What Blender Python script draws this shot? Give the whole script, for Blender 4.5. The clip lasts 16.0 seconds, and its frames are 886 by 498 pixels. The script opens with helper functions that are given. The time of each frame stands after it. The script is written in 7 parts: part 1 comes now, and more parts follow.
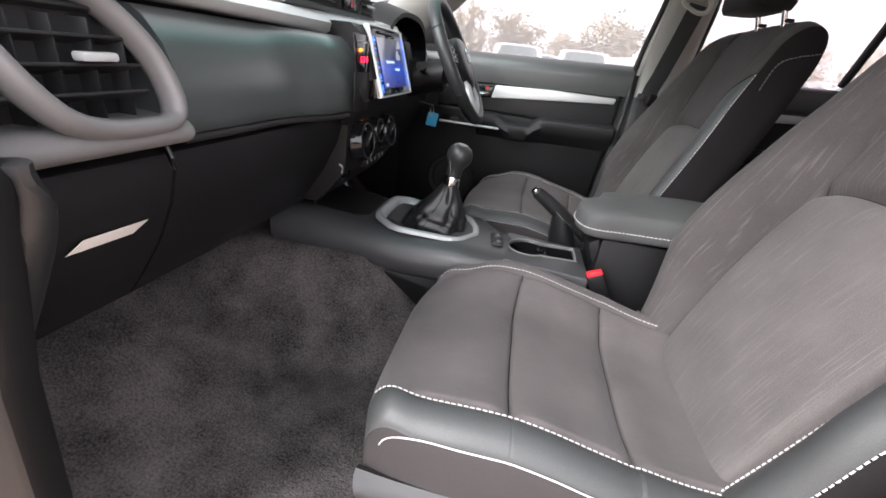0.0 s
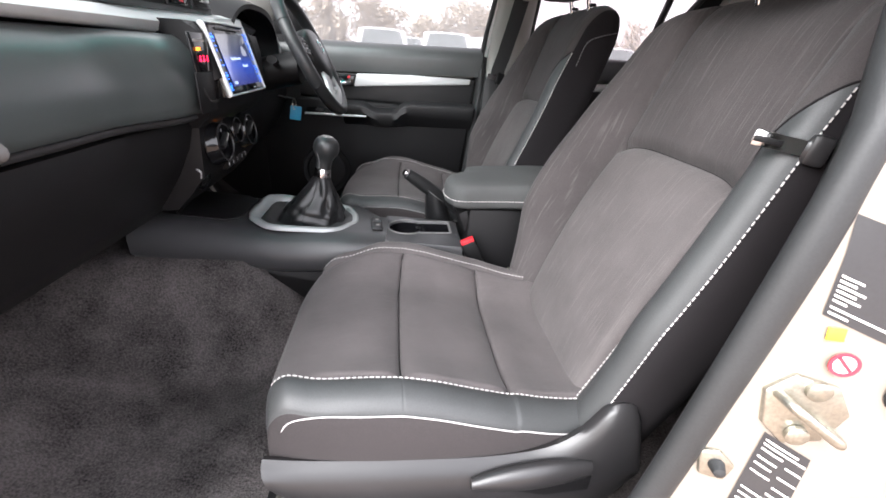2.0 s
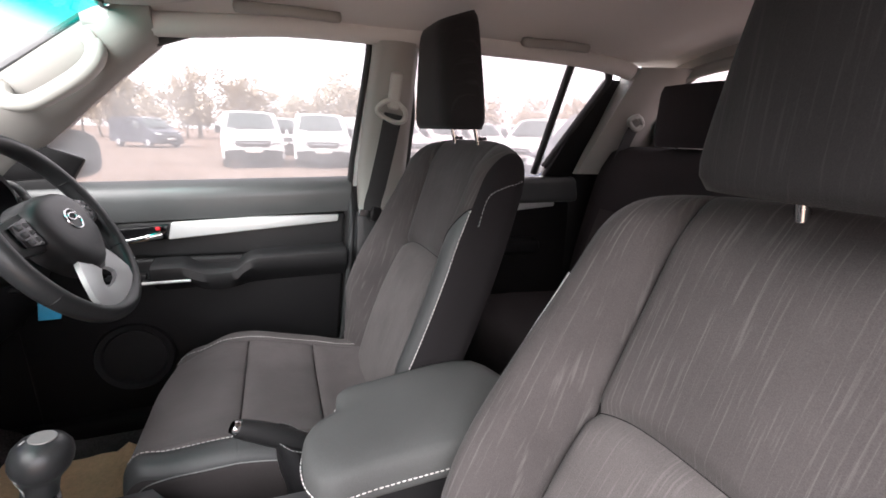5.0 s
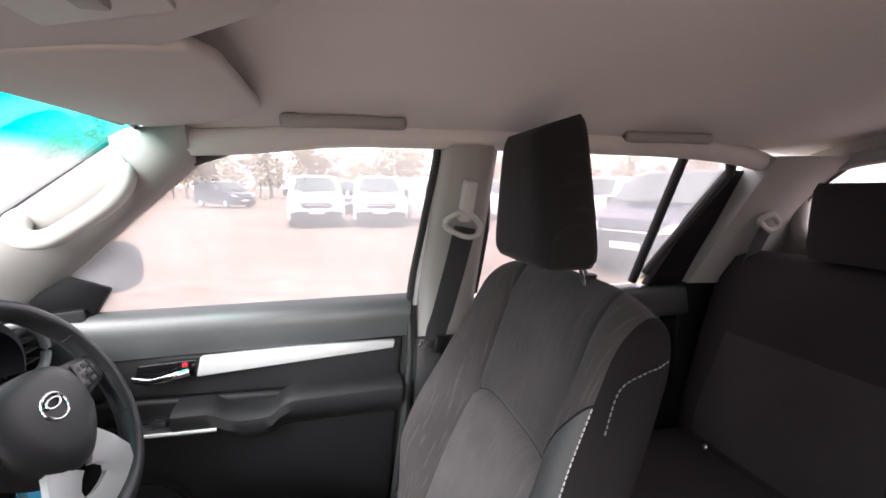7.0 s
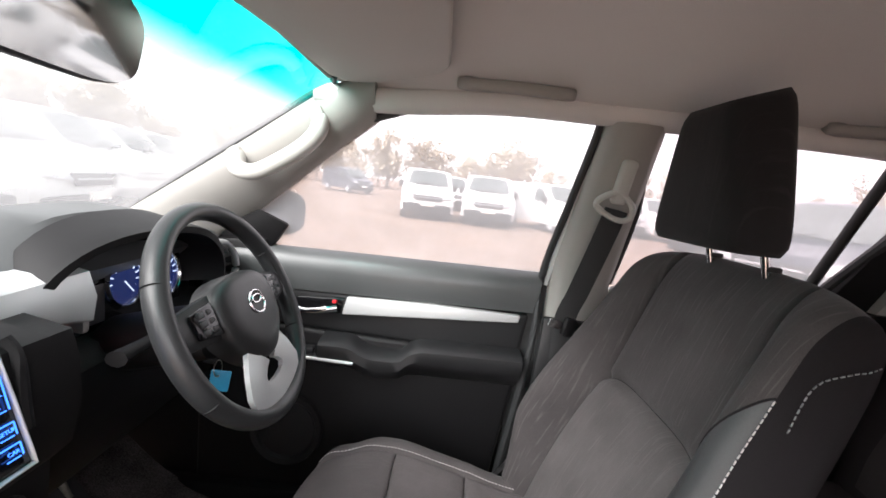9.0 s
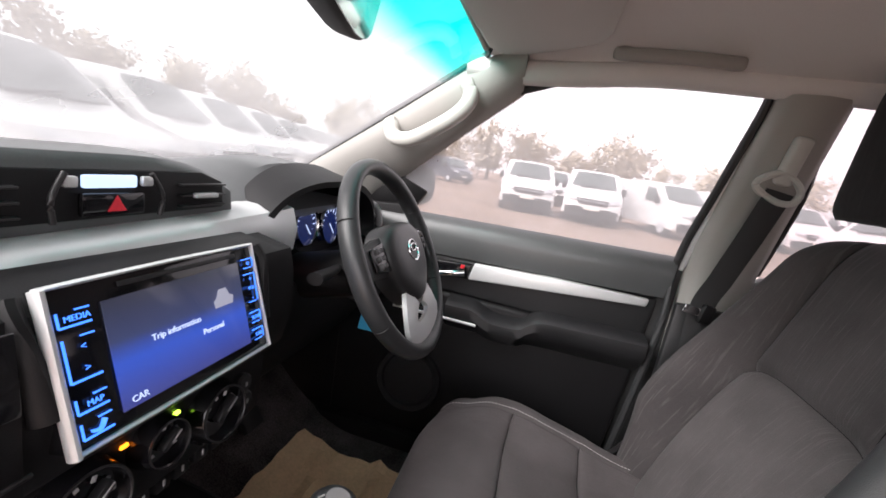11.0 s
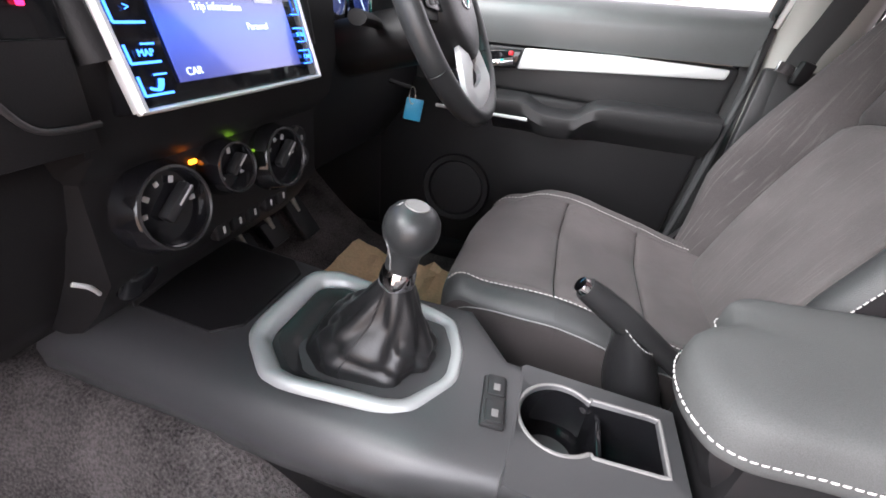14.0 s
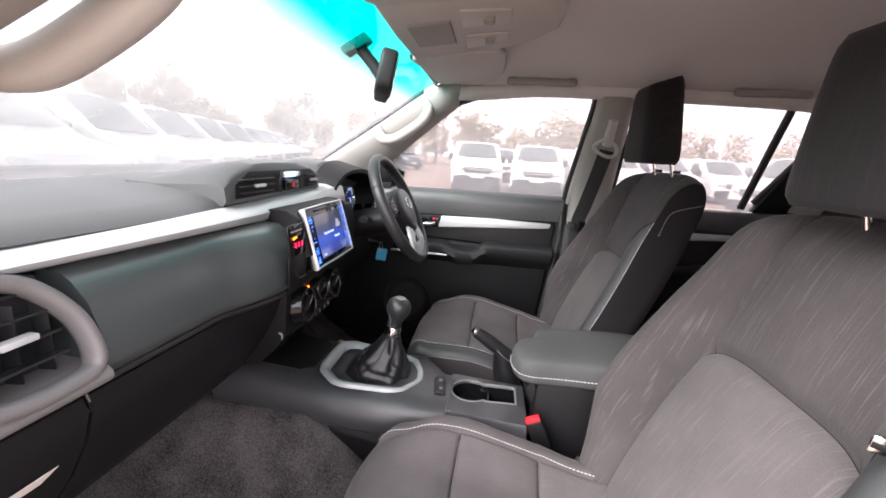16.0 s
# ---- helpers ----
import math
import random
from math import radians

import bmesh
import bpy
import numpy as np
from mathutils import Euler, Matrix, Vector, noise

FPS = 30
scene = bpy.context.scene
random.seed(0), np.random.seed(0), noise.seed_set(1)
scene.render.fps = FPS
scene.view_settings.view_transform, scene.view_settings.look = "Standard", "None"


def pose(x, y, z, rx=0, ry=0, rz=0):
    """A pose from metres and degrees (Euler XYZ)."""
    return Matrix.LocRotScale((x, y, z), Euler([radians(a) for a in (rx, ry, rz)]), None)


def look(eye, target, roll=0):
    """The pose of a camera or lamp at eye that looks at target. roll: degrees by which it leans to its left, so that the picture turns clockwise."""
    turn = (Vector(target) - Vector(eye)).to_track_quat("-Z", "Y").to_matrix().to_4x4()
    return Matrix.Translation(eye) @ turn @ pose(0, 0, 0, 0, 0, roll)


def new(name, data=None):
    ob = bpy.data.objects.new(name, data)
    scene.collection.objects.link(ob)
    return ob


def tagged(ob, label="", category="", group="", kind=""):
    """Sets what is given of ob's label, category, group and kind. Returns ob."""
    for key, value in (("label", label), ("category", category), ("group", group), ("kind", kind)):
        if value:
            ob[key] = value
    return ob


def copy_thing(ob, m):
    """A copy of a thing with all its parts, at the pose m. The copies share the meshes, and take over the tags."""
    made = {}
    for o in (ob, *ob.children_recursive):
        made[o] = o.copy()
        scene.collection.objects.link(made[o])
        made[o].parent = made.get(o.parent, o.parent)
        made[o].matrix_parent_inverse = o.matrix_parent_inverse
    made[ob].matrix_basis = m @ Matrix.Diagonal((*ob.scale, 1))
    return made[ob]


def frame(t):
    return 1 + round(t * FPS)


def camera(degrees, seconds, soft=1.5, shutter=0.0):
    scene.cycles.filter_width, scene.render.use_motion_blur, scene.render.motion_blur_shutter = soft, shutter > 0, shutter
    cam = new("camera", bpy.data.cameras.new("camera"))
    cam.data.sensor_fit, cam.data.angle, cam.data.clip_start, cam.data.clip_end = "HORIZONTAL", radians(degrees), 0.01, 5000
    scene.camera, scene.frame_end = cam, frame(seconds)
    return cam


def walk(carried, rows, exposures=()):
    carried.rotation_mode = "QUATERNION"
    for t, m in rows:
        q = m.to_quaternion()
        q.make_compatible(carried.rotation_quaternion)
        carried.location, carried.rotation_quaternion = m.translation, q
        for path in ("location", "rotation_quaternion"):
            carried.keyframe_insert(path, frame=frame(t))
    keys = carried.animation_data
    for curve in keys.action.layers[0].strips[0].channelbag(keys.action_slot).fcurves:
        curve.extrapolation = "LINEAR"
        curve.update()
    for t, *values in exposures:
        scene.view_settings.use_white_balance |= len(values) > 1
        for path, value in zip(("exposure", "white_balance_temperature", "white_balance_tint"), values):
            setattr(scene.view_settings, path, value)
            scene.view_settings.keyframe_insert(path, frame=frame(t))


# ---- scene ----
K = 1.08  # metres for one unit of the plan
cam = camera(93.5, 16.0, soft=1.7)
PATH = [
    (0, (0.262, -0.893, 0.75), (0.002, 0.91, -0.077), 6.6),
    (0.5, (0.275, -0.955, 0.734), (0.238, 0.843, -0.14), 5.7),
    (1, (0.286, -0.997, 0.732), (0.384, 0.789, -0.164), 5.1),
    (1.5, (0.292, -0.991, 0.741), (0.456, 0.797, -0.141), 4.4),
    (2, (0.3, -0.94, 0.764), (0.527, 0.859, -0.079), 3.9),
    (2.5, (0.321, -0.863, 0.778), (0.653, 0.944, -0.013), 3.8),
    (3, (0.349, -0.785, 0.795), (0.846, 1.016, 0.081), 4.0),
    (3.5, (0.326, -0.712, 0.826), (0.98, 1.066, 0.186), 4.0),
    (4, (0.34, -0.664, 0.856), (1.094, 1.099, 0.286), 3.4),
    (4.2, (0.358, -0.639, 0.872), (1.115, 1.123, 0.303), 3.0),
    (6.3, (0.441, -0.293, 0.986), (1.054, 1.574, 0.618), -0.7),
    (6.5, (0.445, -0.275, 1.004), (1.021, 1.61, 0.665), -0.4),
    (7, (0.44, -0.239, 1.043), (0.934, 1.678, 0.761), 0.6),
    (7.5, (0.438, -0.235, 1.043), (0.831, 1.708, 0.784), 2.3),
    (8, (0.401, -0.244, 1.018), (0.662, 1.723, 0.766), 3.9),
    (8.5, (0.362, -0.252, 0.989), (0.499, 1.726, 0.725), 5.6),
    (9, (0.351, -0.253, 0.972), (0.379, 1.725, 0.673), 6.9),
    (9.5, (0.341, -0.253, 0.953), (0.264, 1.717, 0.614), 7.9),
    (10, (0.311, -0.268, 0.931), (0.123, 1.69, 0.57), 8.6),
    (10.2, (0.295, -0.274, 0.925), (0.075, 1.681, 0.563), 8.9),
    (12.3, (0.268, -0.36, 0.9), (-0.338, 1.447, 0.294), 8.5),
    (12.5, (0.263, -0.353, 0.877), (-0.332, 1.437, 0.212), 8.1),
    (13, (0.252, -0.343, 0.829), (-0.287, 1.411, 0.034), 7.0),
    (13.5, (0.246, -0.341, 0.781), (-0.223, 1.371, -0.14), 6.2),
    (14, (0.258, -0.325, 0.748), (-0.143, 1.358, -0.254), 5.7),
    (14.5, (0.263, -0.326, 0.739), (-0.111, 1.374, -0.246), 5.5),
    (15, (0.237, -0.44, 0.818), (-0.17, 1.341, 0.006), 4.7),
    (15.5, (0.242, -0.681, 0.871), (-0.101, 1.193, 0.261), 4.5),
    (16, (0.328, -0.884, 0.913), (0.132, 1.058, 0.475), 4.0),
]
walk(cam, [(t, look(Vector(eye) * K, Vector(target) * K, roll)) for t, eye, target, roll in PATH], [(0, 1.8, 6200, 7), (1, 1.95, 6200, 7), (2, 1.92, 6100, 7), (3.5, 2.0, 6200, 6), (5.2, 2.0, 6300, 10), (6.5, 2.15, 6200, 10), (7.5, 2.35, 6200, 10), (8, 2.32, 6200, 8), (9, 2.05, 6300, 8), (10, 1.8, 6300, 8), (12.5, 1.62, 6600, 20), (13, 1.85, 6600, 18), (13.5, 2.15, 6400, 14), (14.5, 3.0, 6100, 8), (15, 2.8, 6200, 8), (15.5, 2.32, 6300, 9), (16, 1.93, 6300, 12)])

# ---- light: an overcast, misty day ----
world = bpy.data.worlds.new("overcast")
scene.world = world
world.use_nodes = True
wn, wl = world.node_tree.nodes, world.node_tree.links
sky = wn.new("ShaderNodeTexSky")
sky.sky_type, sky.sun_disc = "NISHITA", False
sky.sun_elevation, sky.sun_rotation, sky.dust_density = radians(37), radians(221), 4.0
veil = wn.new("ShaderNodeMixRGB")
veil.inputs[0].default_value = 0.82
veil.inputs[2].default_value = (11.2, 10.45, 10.7, 1)
wl.new(sky.outputs[0], veil.inputs[1])
wl.new(veil.outputs[0], wn["Background"].inputs[0])
wn["Background"].inputs[1].default_value = 0.15
sun = new("sun", bpy.data.lights.new("sun", "SUN"))
sun.data.energy, sun.data.angle, sun.data.color = 3.0, radians(45), (1.0, 0.95, 0.93)
sun.matrix_world = look((-6.0, -7, 7), (0, 0, 0))


# ---- materials ----
def surface(name, color, rough=0.6, metal=0.0, grain=400.0, vary=0.25, bump=0.15, depth=0.0006, blotch=6.0, coat=0.0, spec=0.5, tint=None):
    """A procedural surface with broad blotches, fine grain and relief."""
    m = bpy.data.materials.new(name)
    m.use_nodes = True
    n, l = m.node_tree.nodes, m.node_tree.links
    b = n["Principled BSDF"]
    b.inputs["Roughness"].default_value, b.inputs["Metallic"].default_value = rough, metal
    b.inputs["Coat Weight"].default_value, b.inputs["Specular IOR Level"].default_value = coat, spec
    co = n.new("ShaderNodeTexCoord")
    big, fine = n.new("ShaderNodeTexNoise"), n.new("ShaderNodeTexNoise")
    big.inputs["Scale"].default_value, fine.inputs["Scale"].default_value = blotch, grain
    big.inputs["Detail"].default_value, fine.inputs["Detail"].default_value = 5, 2
    l.new(co.outputs["Object"], big.inputs["Vector"]), l.new(co.outputs["Object"], fine.inputs["Vector"])
    add = n.new("ShaderNodeMath")
    add.operation = "ADD"
    l.new(big.outputs["Fac"], add.inputs[0]), l.new(fine.outputs["Fac"], add.inputs[1])
    ramp = n.new("ShaderNodeMapRange")
    ramp.inputs[1].default_value, ramp.inputs[2].default_value = 0.6, 1.4
    l.new(add.outputs[0], ramp.inputs[0])
    mix = n.new("ShaderNodeMixRGB")
    lo, hi = 1 - vary, 1 + vary
    mix.inputs[1].default_value = (*[c * lo for c in color], 1)
    mix.inputs[2].default_value = (*[min(1, c * hi) for c in (tint or color)], 1)
    l.new(ramp.outputs[0], mix.inputs[0]), l.new(mix.outputs[0], b.inputs["Base Color"])
    rr = n.new("ShaderNodeMapRange")
    rr.inputs[3].default_value, rr.inputs[4].default_value = max(0.02, rough - 0.08), min(1, rough + 0.08)
    l.new(big.outputs["Fac"], rr.inputs[0]), l.new(rr.outputs[0], b.inputs["Roughness"])
    if bump:
        bp = n.new("ShaderNodeBump")
        bp.inputs["Strength"].default_value, bp.inputs["Distance"].default_value = bump, depth
        l.new(fine.outputs["Fac"], bp.inputs["Height"]), l.new(bp.outputs[0], b.inputs["Normal"])
    return m


def ribbed(name, color, light, scale, axis=1, amount=0.5):
    """Woven cloth with thin uneven vertical threads."""
    m = surface(name, color, 0.92, grain=900, vary=0.32, blotch=9, bump=0.5, depth=0.0008, spec=0.2)
    n, l = m.node_tree.nodes, m.node_tree.links
    b = n["Principled BSDF"]
    b.inputs["Sheen Weight"].default_value, b.inputs["Sheen Roughness"].default_value = 0.08, 0.45
    co, mp = n.new("ShaderNodeTexCoord"), n.new("ShaderNodeMapping")
    s = [scale * 0.03] * 3
    s[axis] = scale
    mp.inputs["Scale"].default_value = s
    l.new(co.outputs["Object"], mp.inputs["Vector"])
    th = n.new("ShaderNodeTexNoise")
    th.inputs["Scale"].default_value, th.inputs["Detail"].default_value = 1.0, 3
    l.new(mp.outputs[0], th.inputs["Vector"])
    rg = n.new("ShaderNodeMapRange")
    rg.inputs[1].default_value, rg.inputs[2].default_value, rg.inputs[4].default_value = 0.56, 0.7, amount
    l.new(th.outputs["Fac"], rg.inputs[0])
    old = b.inputs["Base Color"].links[0].from_socket
    mix = n.new("ShaderNodeMixRGB")
    mix.inputs[2].default_value = (*light, 1)
    l.new(rg.outputs[0], mix.inputs[0]), l.new(old, mix.inputs[1]), l.new(mix.outputs[0], b.inputs["Base Color"])
    return m


def glow(name, color, strength, rough=0.2):
    m = bpy.data.materials.new(name)
    m.use_nodes = True
    b = m.node_tree.nodes["Principled BSDF"]
    b.inputs["Base Color"].default_value = (*[c * 0.2 for c in color], 1)
    b.inputs["Emission Color"].default_value, b.inputs["Emission Strength"].default_value = (*color, 1), strength
    b.inputs["Roughness"].default_value = rough
    return m


def pane(name, tint=(1, 1, 1), mist_haze=0.06, band=False):
    """Thin dimmed glass: Fresnel gloss, mist that doubles as outdoor haze and, for the windscreen, a tinted upper band.
    """
    m = bpy.data.materials.new(name)
    m.use_nodes = True
    n, l = m.node_tree.nodes, m.node_tree.links
    n.remove(n["Principled BSDF"])
    clear, shine, fog = n.new("ShaderNodeBsdfTransparent"), n.new("ShaderNodeBsdfGlossy"), n.new("ShaderNodeBsdfTranslucent")
    shine.inputs["Roughness"].default_value = 0.02
    fog.inputs["Color"].default_value = (0.9, 0.9, 0.9, 1)
    clear.inputs["Color"].default_value = (*tint, 1)
    lw = n.new("ShaderNodeLayerWeight")
    lw.inputs["Blend"].default_value = 0.5
    pw, fr = n.new("ShaderNodeMath"), n.new("ShaderNodeMath")
    pw.operation, pw.inputs[1].default_value = "POWER", 4.0
    fr.operation, fr.inputs[1].default_value, fr.inputs[2].default_value = "MULTIPLY_ADD", 0.5, 0.03
    l.new(lw.outputs["Facing"], pw.inputs[0]), l.new(pw.outputs[0], fr.inputs[0])
    co = n.new("ShaderNodeTexCoord")
    ns = n.new("ShaderNodeTexNoise")
    ns.inputs["Scale"].default_value, ns.inputs["Detail"].default_value = 5.0, 8
    l.new(co.outputs["Object"], ns.inputs["Vector"])
    mr = n.new("ShaderNodeMapRange")
    mr.inputs[1].default_value, mr.inputs[2].default_value, mr.inputs[3].default_value, mr.inputs[4].default_value = 0.3, 0.75, mist_haze * 0.8, mist_haze * 1.25
    l.new(ns.outputs["Fac"], mr.inputs[0])
    m1, m2 = n.new("ShaderNodeMixShader"), n.new("ShaderNodeMixShader")
    l.new(mr.outputs[0], m1.inputs[0]), l.new(clear.outputs[0], m1.inputs[1]), l.new(fog.outputs[0], m1.inputs[2])
    l.new(fr.outputs[0], m2.inputs[0]), l.new(m1.outputs[0], m2.inputs[1]), l.new(shine.outputs[0], m2.inputs[2])
    l.new(m2.outputs[0], n["Material Output"].inputs["Surface"])
    if band:
        sep = n.new("ShaderNodeSeparateXYZ")
        l.new(co.outputs["Object"], sep.inputs[0])
        rg = n.new("ShaderNodeMapRange")
        rg.interpolation_type = "SMOOTHSTEP"
        rg.inputs[1].default_value, rg.inputs[2].default_value = 1.075 * K, 1.112 * K
        l.new(sep.outputs["Z"], rg.inputs[0])
        mix = n.new("ShaderNodeMixRGB")
        mix.inputs[1].default_value, mix.inputs[2].default_value = (*tint, 1), (0.0, 0.26, 0.22, 1)
        l.new(rg.outputs[0], mix.inputs[0]), l.new(mix.outputs[0], clear.inputs["Color"])
        mix2 = n.new("ShaderNodeMixRGB")
        mix2.inputs[1].default_value, mix2.inputs[2].default_value = (0.9, 0.9, 0.9, 1), (0.0, 0.5, 0.42, 1)
        l.new(rg.outputs[0], mix2.inputs[0]), l.new(mix2.outputs[0], fog.inputs["Color"])
    return m


CLOTH = ribbed("seat_cloth", (0.08, 0.071, 0.0715), (0.11, 0.099, 0.099), 600, 1, 0.3)
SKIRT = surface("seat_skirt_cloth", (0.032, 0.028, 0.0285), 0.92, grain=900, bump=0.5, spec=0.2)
HEADCLOTH = ribbed("headrest_cloth", (0.013, 0.0118, 0.0124), (0.038, 0.035, 0.036), 400, 1, 0.35)
RIB = ribbed("seat_ribbed_cloth", (0.055, 0.0492, 0.0495), (0.145, 0.132, 0.131), 380, 1, 0.34)
INSERT = ribbed("seat_insert_cloth", (0.083, 0.0745, 0.0745), (0.16, 0.145, 0.143), 420, 1, 0.34)
VINYL = surface("bolster_vinyl", (0.04, 0.0415, 0.0425), 0.52, grain=700, bump=0.5, depth=0.0007)
DRIVERVINYL = surface("driver_bolster_vinyl", (0.032, 0.033, 0.034), 0.5, grain=700, bump=0.5, depth=0.0007)
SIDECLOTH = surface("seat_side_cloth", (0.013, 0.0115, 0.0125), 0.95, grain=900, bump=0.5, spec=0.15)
REARCLOTH = surface("rear_bench_cloth", (0.025, 0.022, 0.023), 0.95, grain=900, bump=0.5, spec=0.2)
REARINSERT = surface("rear_insert_cloth", (0.045, 0.04, 0.041), 0.95, grain=900, bump=0.5, spec=0.2)
PLASTIC = surface("dark_grained_plastic", (0.014, 0.0142, 0.015), 0.42, grain=900, bump=0.4, depth=0.0004)
# Black plastic darkened further, with the shade of low, enclosed places in its colour.
PLASTIC_LOW = surface("lower_shaded_plastic", (0.007, 0.0067, 0.0073), 0.5, grain=800, bump=0.4, depth=0.0004, spec=0.25)
PAD = surface("dashboard_pad", (0.058, 0.062, 0.063), 0.42, grain=900, bump=0.3, depth=0.0003, spec=0.7, coat=0.15)
SHELLPL = surface("seat_shell_plastic", (0.018, 0.0172, 0.018), 0.36, grain=900, bump=0.3, depth=0.0003)
FASCIA = surface("satin_fascia", (0.045, 0.053, 0.053), 0.34, grain=900, bump=0.15, depth=0.0002, spec=0.9, coat=0.7)
FASCIA.node_tree.nodes["Principled BSDF"].inputs["Coat Roughness"].default_value = 0.3
VENTGREY = surface("satin_vent_grey", (0.15, 0.143, 0.142), 0.4, grain=900, bump=0.2, depth=0.0003, vary=0.1)
CONSOLE = surface("console_grey_plastic", (0.045, 0.0445, 0.047), 0.34, grain=900, bump=0.25, depth=0.0003, vary=0.12)
GLOSS = surface("gloss_black", (0.006, 0.006, 0.007), 0.08, grain=300, bump=0, vary=0.1)
SILVER = surface("silver_trim", (0.6, 0.61, 0.61), 0.34, 0.35, grain=1500, bump=0.1, depth=0.0002, vary=0.06)
SATIN = surface("satin_alloy", (0.36, 0.37, 0.372), 0.36, 0.3, grain=1500, bump=0.1, depth=0.0002, vary=0.08)
CHROME = surface("chrome", (0.75, 0.75, 0.76), 0.12, 1.0, grain=300, bump=0, vary=0.05)
STEEL = surface("zinc_steel", (0.4, 0.385, 0.33), 0.35, 0.9, grain=300, vary=0.25, blotch=40)
LEATHER = surface("wheel_leather", (0.021, 0.022, 0.023), 0.32, grain=600, bump=0.4, depth=0.0006)
BOOTL = surface("boot_leatherette", (0.011, 0.011, 0.0118), 0.32, grain=500, bump=0.4, depth=0.0006)
STITCH = surface("white_thread", (0.5, 0.48, 0.47), 0.8, grain=800, bump=0.3)
THREAD = surface("grey_thread", (0.2, 0.2, 0.2), 0.8, grain=800, bump=0.3)
CARPET = surface("footwell_carpet", (0.026, 0.0235, 0.024), 1.0, grain=260, vary=0.7, bump=1.0, depth=0.004, blotch=11, spec=0.1, tint=(0.086, 0.077, 0.076))
HEADLINER = surface("headliner_cloth", (0.7, 0.675, 0.655), 0.95, grain=900, vary=0.06, bump=0.3, spec=0.1, blotch=2)
TRIM = surface("pillar_trim", (0.31, 0.298, 0.278), 0.6, grain=900, vary=0.06, bump=0.25, depth=0.0003)
VISOR = surface("visor_vinyl", (0.52, 0.505, 0.48), 0.7, grain=700, vary=0.05, bump=0.3, depth=0.0004)
PAINT = surface("white_body_paint", (0.235, 0.203, 0.17), 0.32, grain=200, vary=0.06, bump=0, coat=0.4)
RUBBER = surface("rubber_seal", (0.02, 0.021, 0.022), 0.6, grain=400, bump=0.3)
BELT = surface("belt_webbing", (0.02, 0.02, 0.021), 0.75, grain=1200, bump=0.6, depth=0.0008)
BELTPL = surface("belt_guide_plastic", (0.46, 0.45, 0.42), 0.5, grain=800, vary=0.05)
RED = surface("red_button", (0.62, 0.02, 0.03), 0.4, grain=500, vary=0.08, bump=0)
KRAFT = surface("brown_kraft_paper", (0.68, 0.48, 0.29), 0.85, grain=120, vary=0.15, bump=0.6, depth=0.003, blotch=12)
BLUE = surface("blue_plastic_tag", (0.05, 0.36, 0.6), 0.4, grain=300, vary=0.08, bump=0)
PAPER = surface("white_paper", (0.78, 0.74, 0.7), 0.7, grain=400, vary=0.05)
DARKLABEL = surface("black_label", (0.03, 0.03, 0.032), 0.4, grain=300, vary=0.1, bump=0)
YELLOW = surface("yellow_dot", (0.8, 0.55, 0.03), 0.5, grain=300, vary=0.05, bump=0)
SIGNRED = surface("sign_red", (0.7, 0.03, 0.05), 0.4, grain=300, vary=0.05, bump=0)
MIRROR = surface("mirror_glass", (0.5, 0.52, 0.52), 0.02, 1.0, grain=50, vary=0.02, bump=0)
# Dark bluish metal: the colour stands in for a dark vehicle's reflection.
MIRRORDARK = surface("darkened_mirror", (0.16, 0.175, 0.19), 0.04, 1.0, grain=50, vary=0.02, bump=0)
# Dark tints hold down the bright outdoors; the fog layer adds outdoor haze to condensation.
SIDEGLASS = pane("side_glass", (0.28, 0.268, 0.266), 0.12)
REARGLASS = pane("privacy_glass", (0.25, 0.215, 0.22), 0.11)
SCREENGLASS = pane("windscreen_glass", (0.165, 0.174, 0.168), 0.105, band=True)
ICON = glow("icon_blue", (0.05, 0.2, 1.0), 0.8)
WHITEGLOW = glow("lit_white", (0.6, 0.7, 1.0), 0.35)
ORANGE = glow("lit_orange", (1.0, 0.22, 0.01), 1.6)
REDGLOW = glow("lit_red", (1.0, 0.01, 0.06), 1.6)
GREENGLOW = glow("lit_green", (0.5, 1.0, 0.05), 2.0)
GAUGE = glow("gauge_face", (0.03, 0.06, 0.3), 0.06)
MARK = surface("white_marking", (0.4, 0.4, 0.4), 0.5, grain=300, vary=0.05, bump=0)
GROUND = surface("muddy_ground", (0.19, 0.126, 0.09), 0.95, grain=3, vary=0.35, bump=0.6, depth=0.05, blotch=0.25, tint=(0.25, 0.178, 0.136))
VANPAINT = surface("van_white_paint", (0.68, 0.68, 0.68), 0.3, grain=30, vary=0.03, bump=0, coat=0.3)
VANDARK = surface("van_dark_paint", (0.02, 0.025, 0.045), 0.25, grain=30, vary=0.05, bump=0, coat=0.5)
VANGLASS = surface("van_glass", (0.1, 0.12, 0.12), 0.12, grain=10, vary=0.1, bump=0)
VANBLACK = surface("van_black_plastic", (0.03, 0.03, 0.032), 0.6, grain=60, vary=0.1)
TYRE = surface("tyre_rubber", (0.025, 0.025, 0.025), 0.85, grain=60)
LAMP = surface("headlamp", (0.5, 0.52, 0.55), 0.1, grain=40, vary=0.3, bump=0)
# Autumn brown lightened: the haze over distant trees is put into the leaf colour.
LEAFM = surface("autumn_leaves_hazed", (0.48, 0.4, 0.3), 0.8, grain=3, vary=0.35, bump=0, blotch=0.6, tint=(0.5, 0.45, 0.36))
BARK = surface("bark", (0.12, 0.1, 0.08), 0.9, grain=20, vary=0.3)


# ---- builders ----
def thing(name, at, label, category, group="", kind=""):
    e = new(name)
    e.empty_display_size = 0.05
    e.location = Vector(at) * K
    return tagged(e, label, category, group, kind)


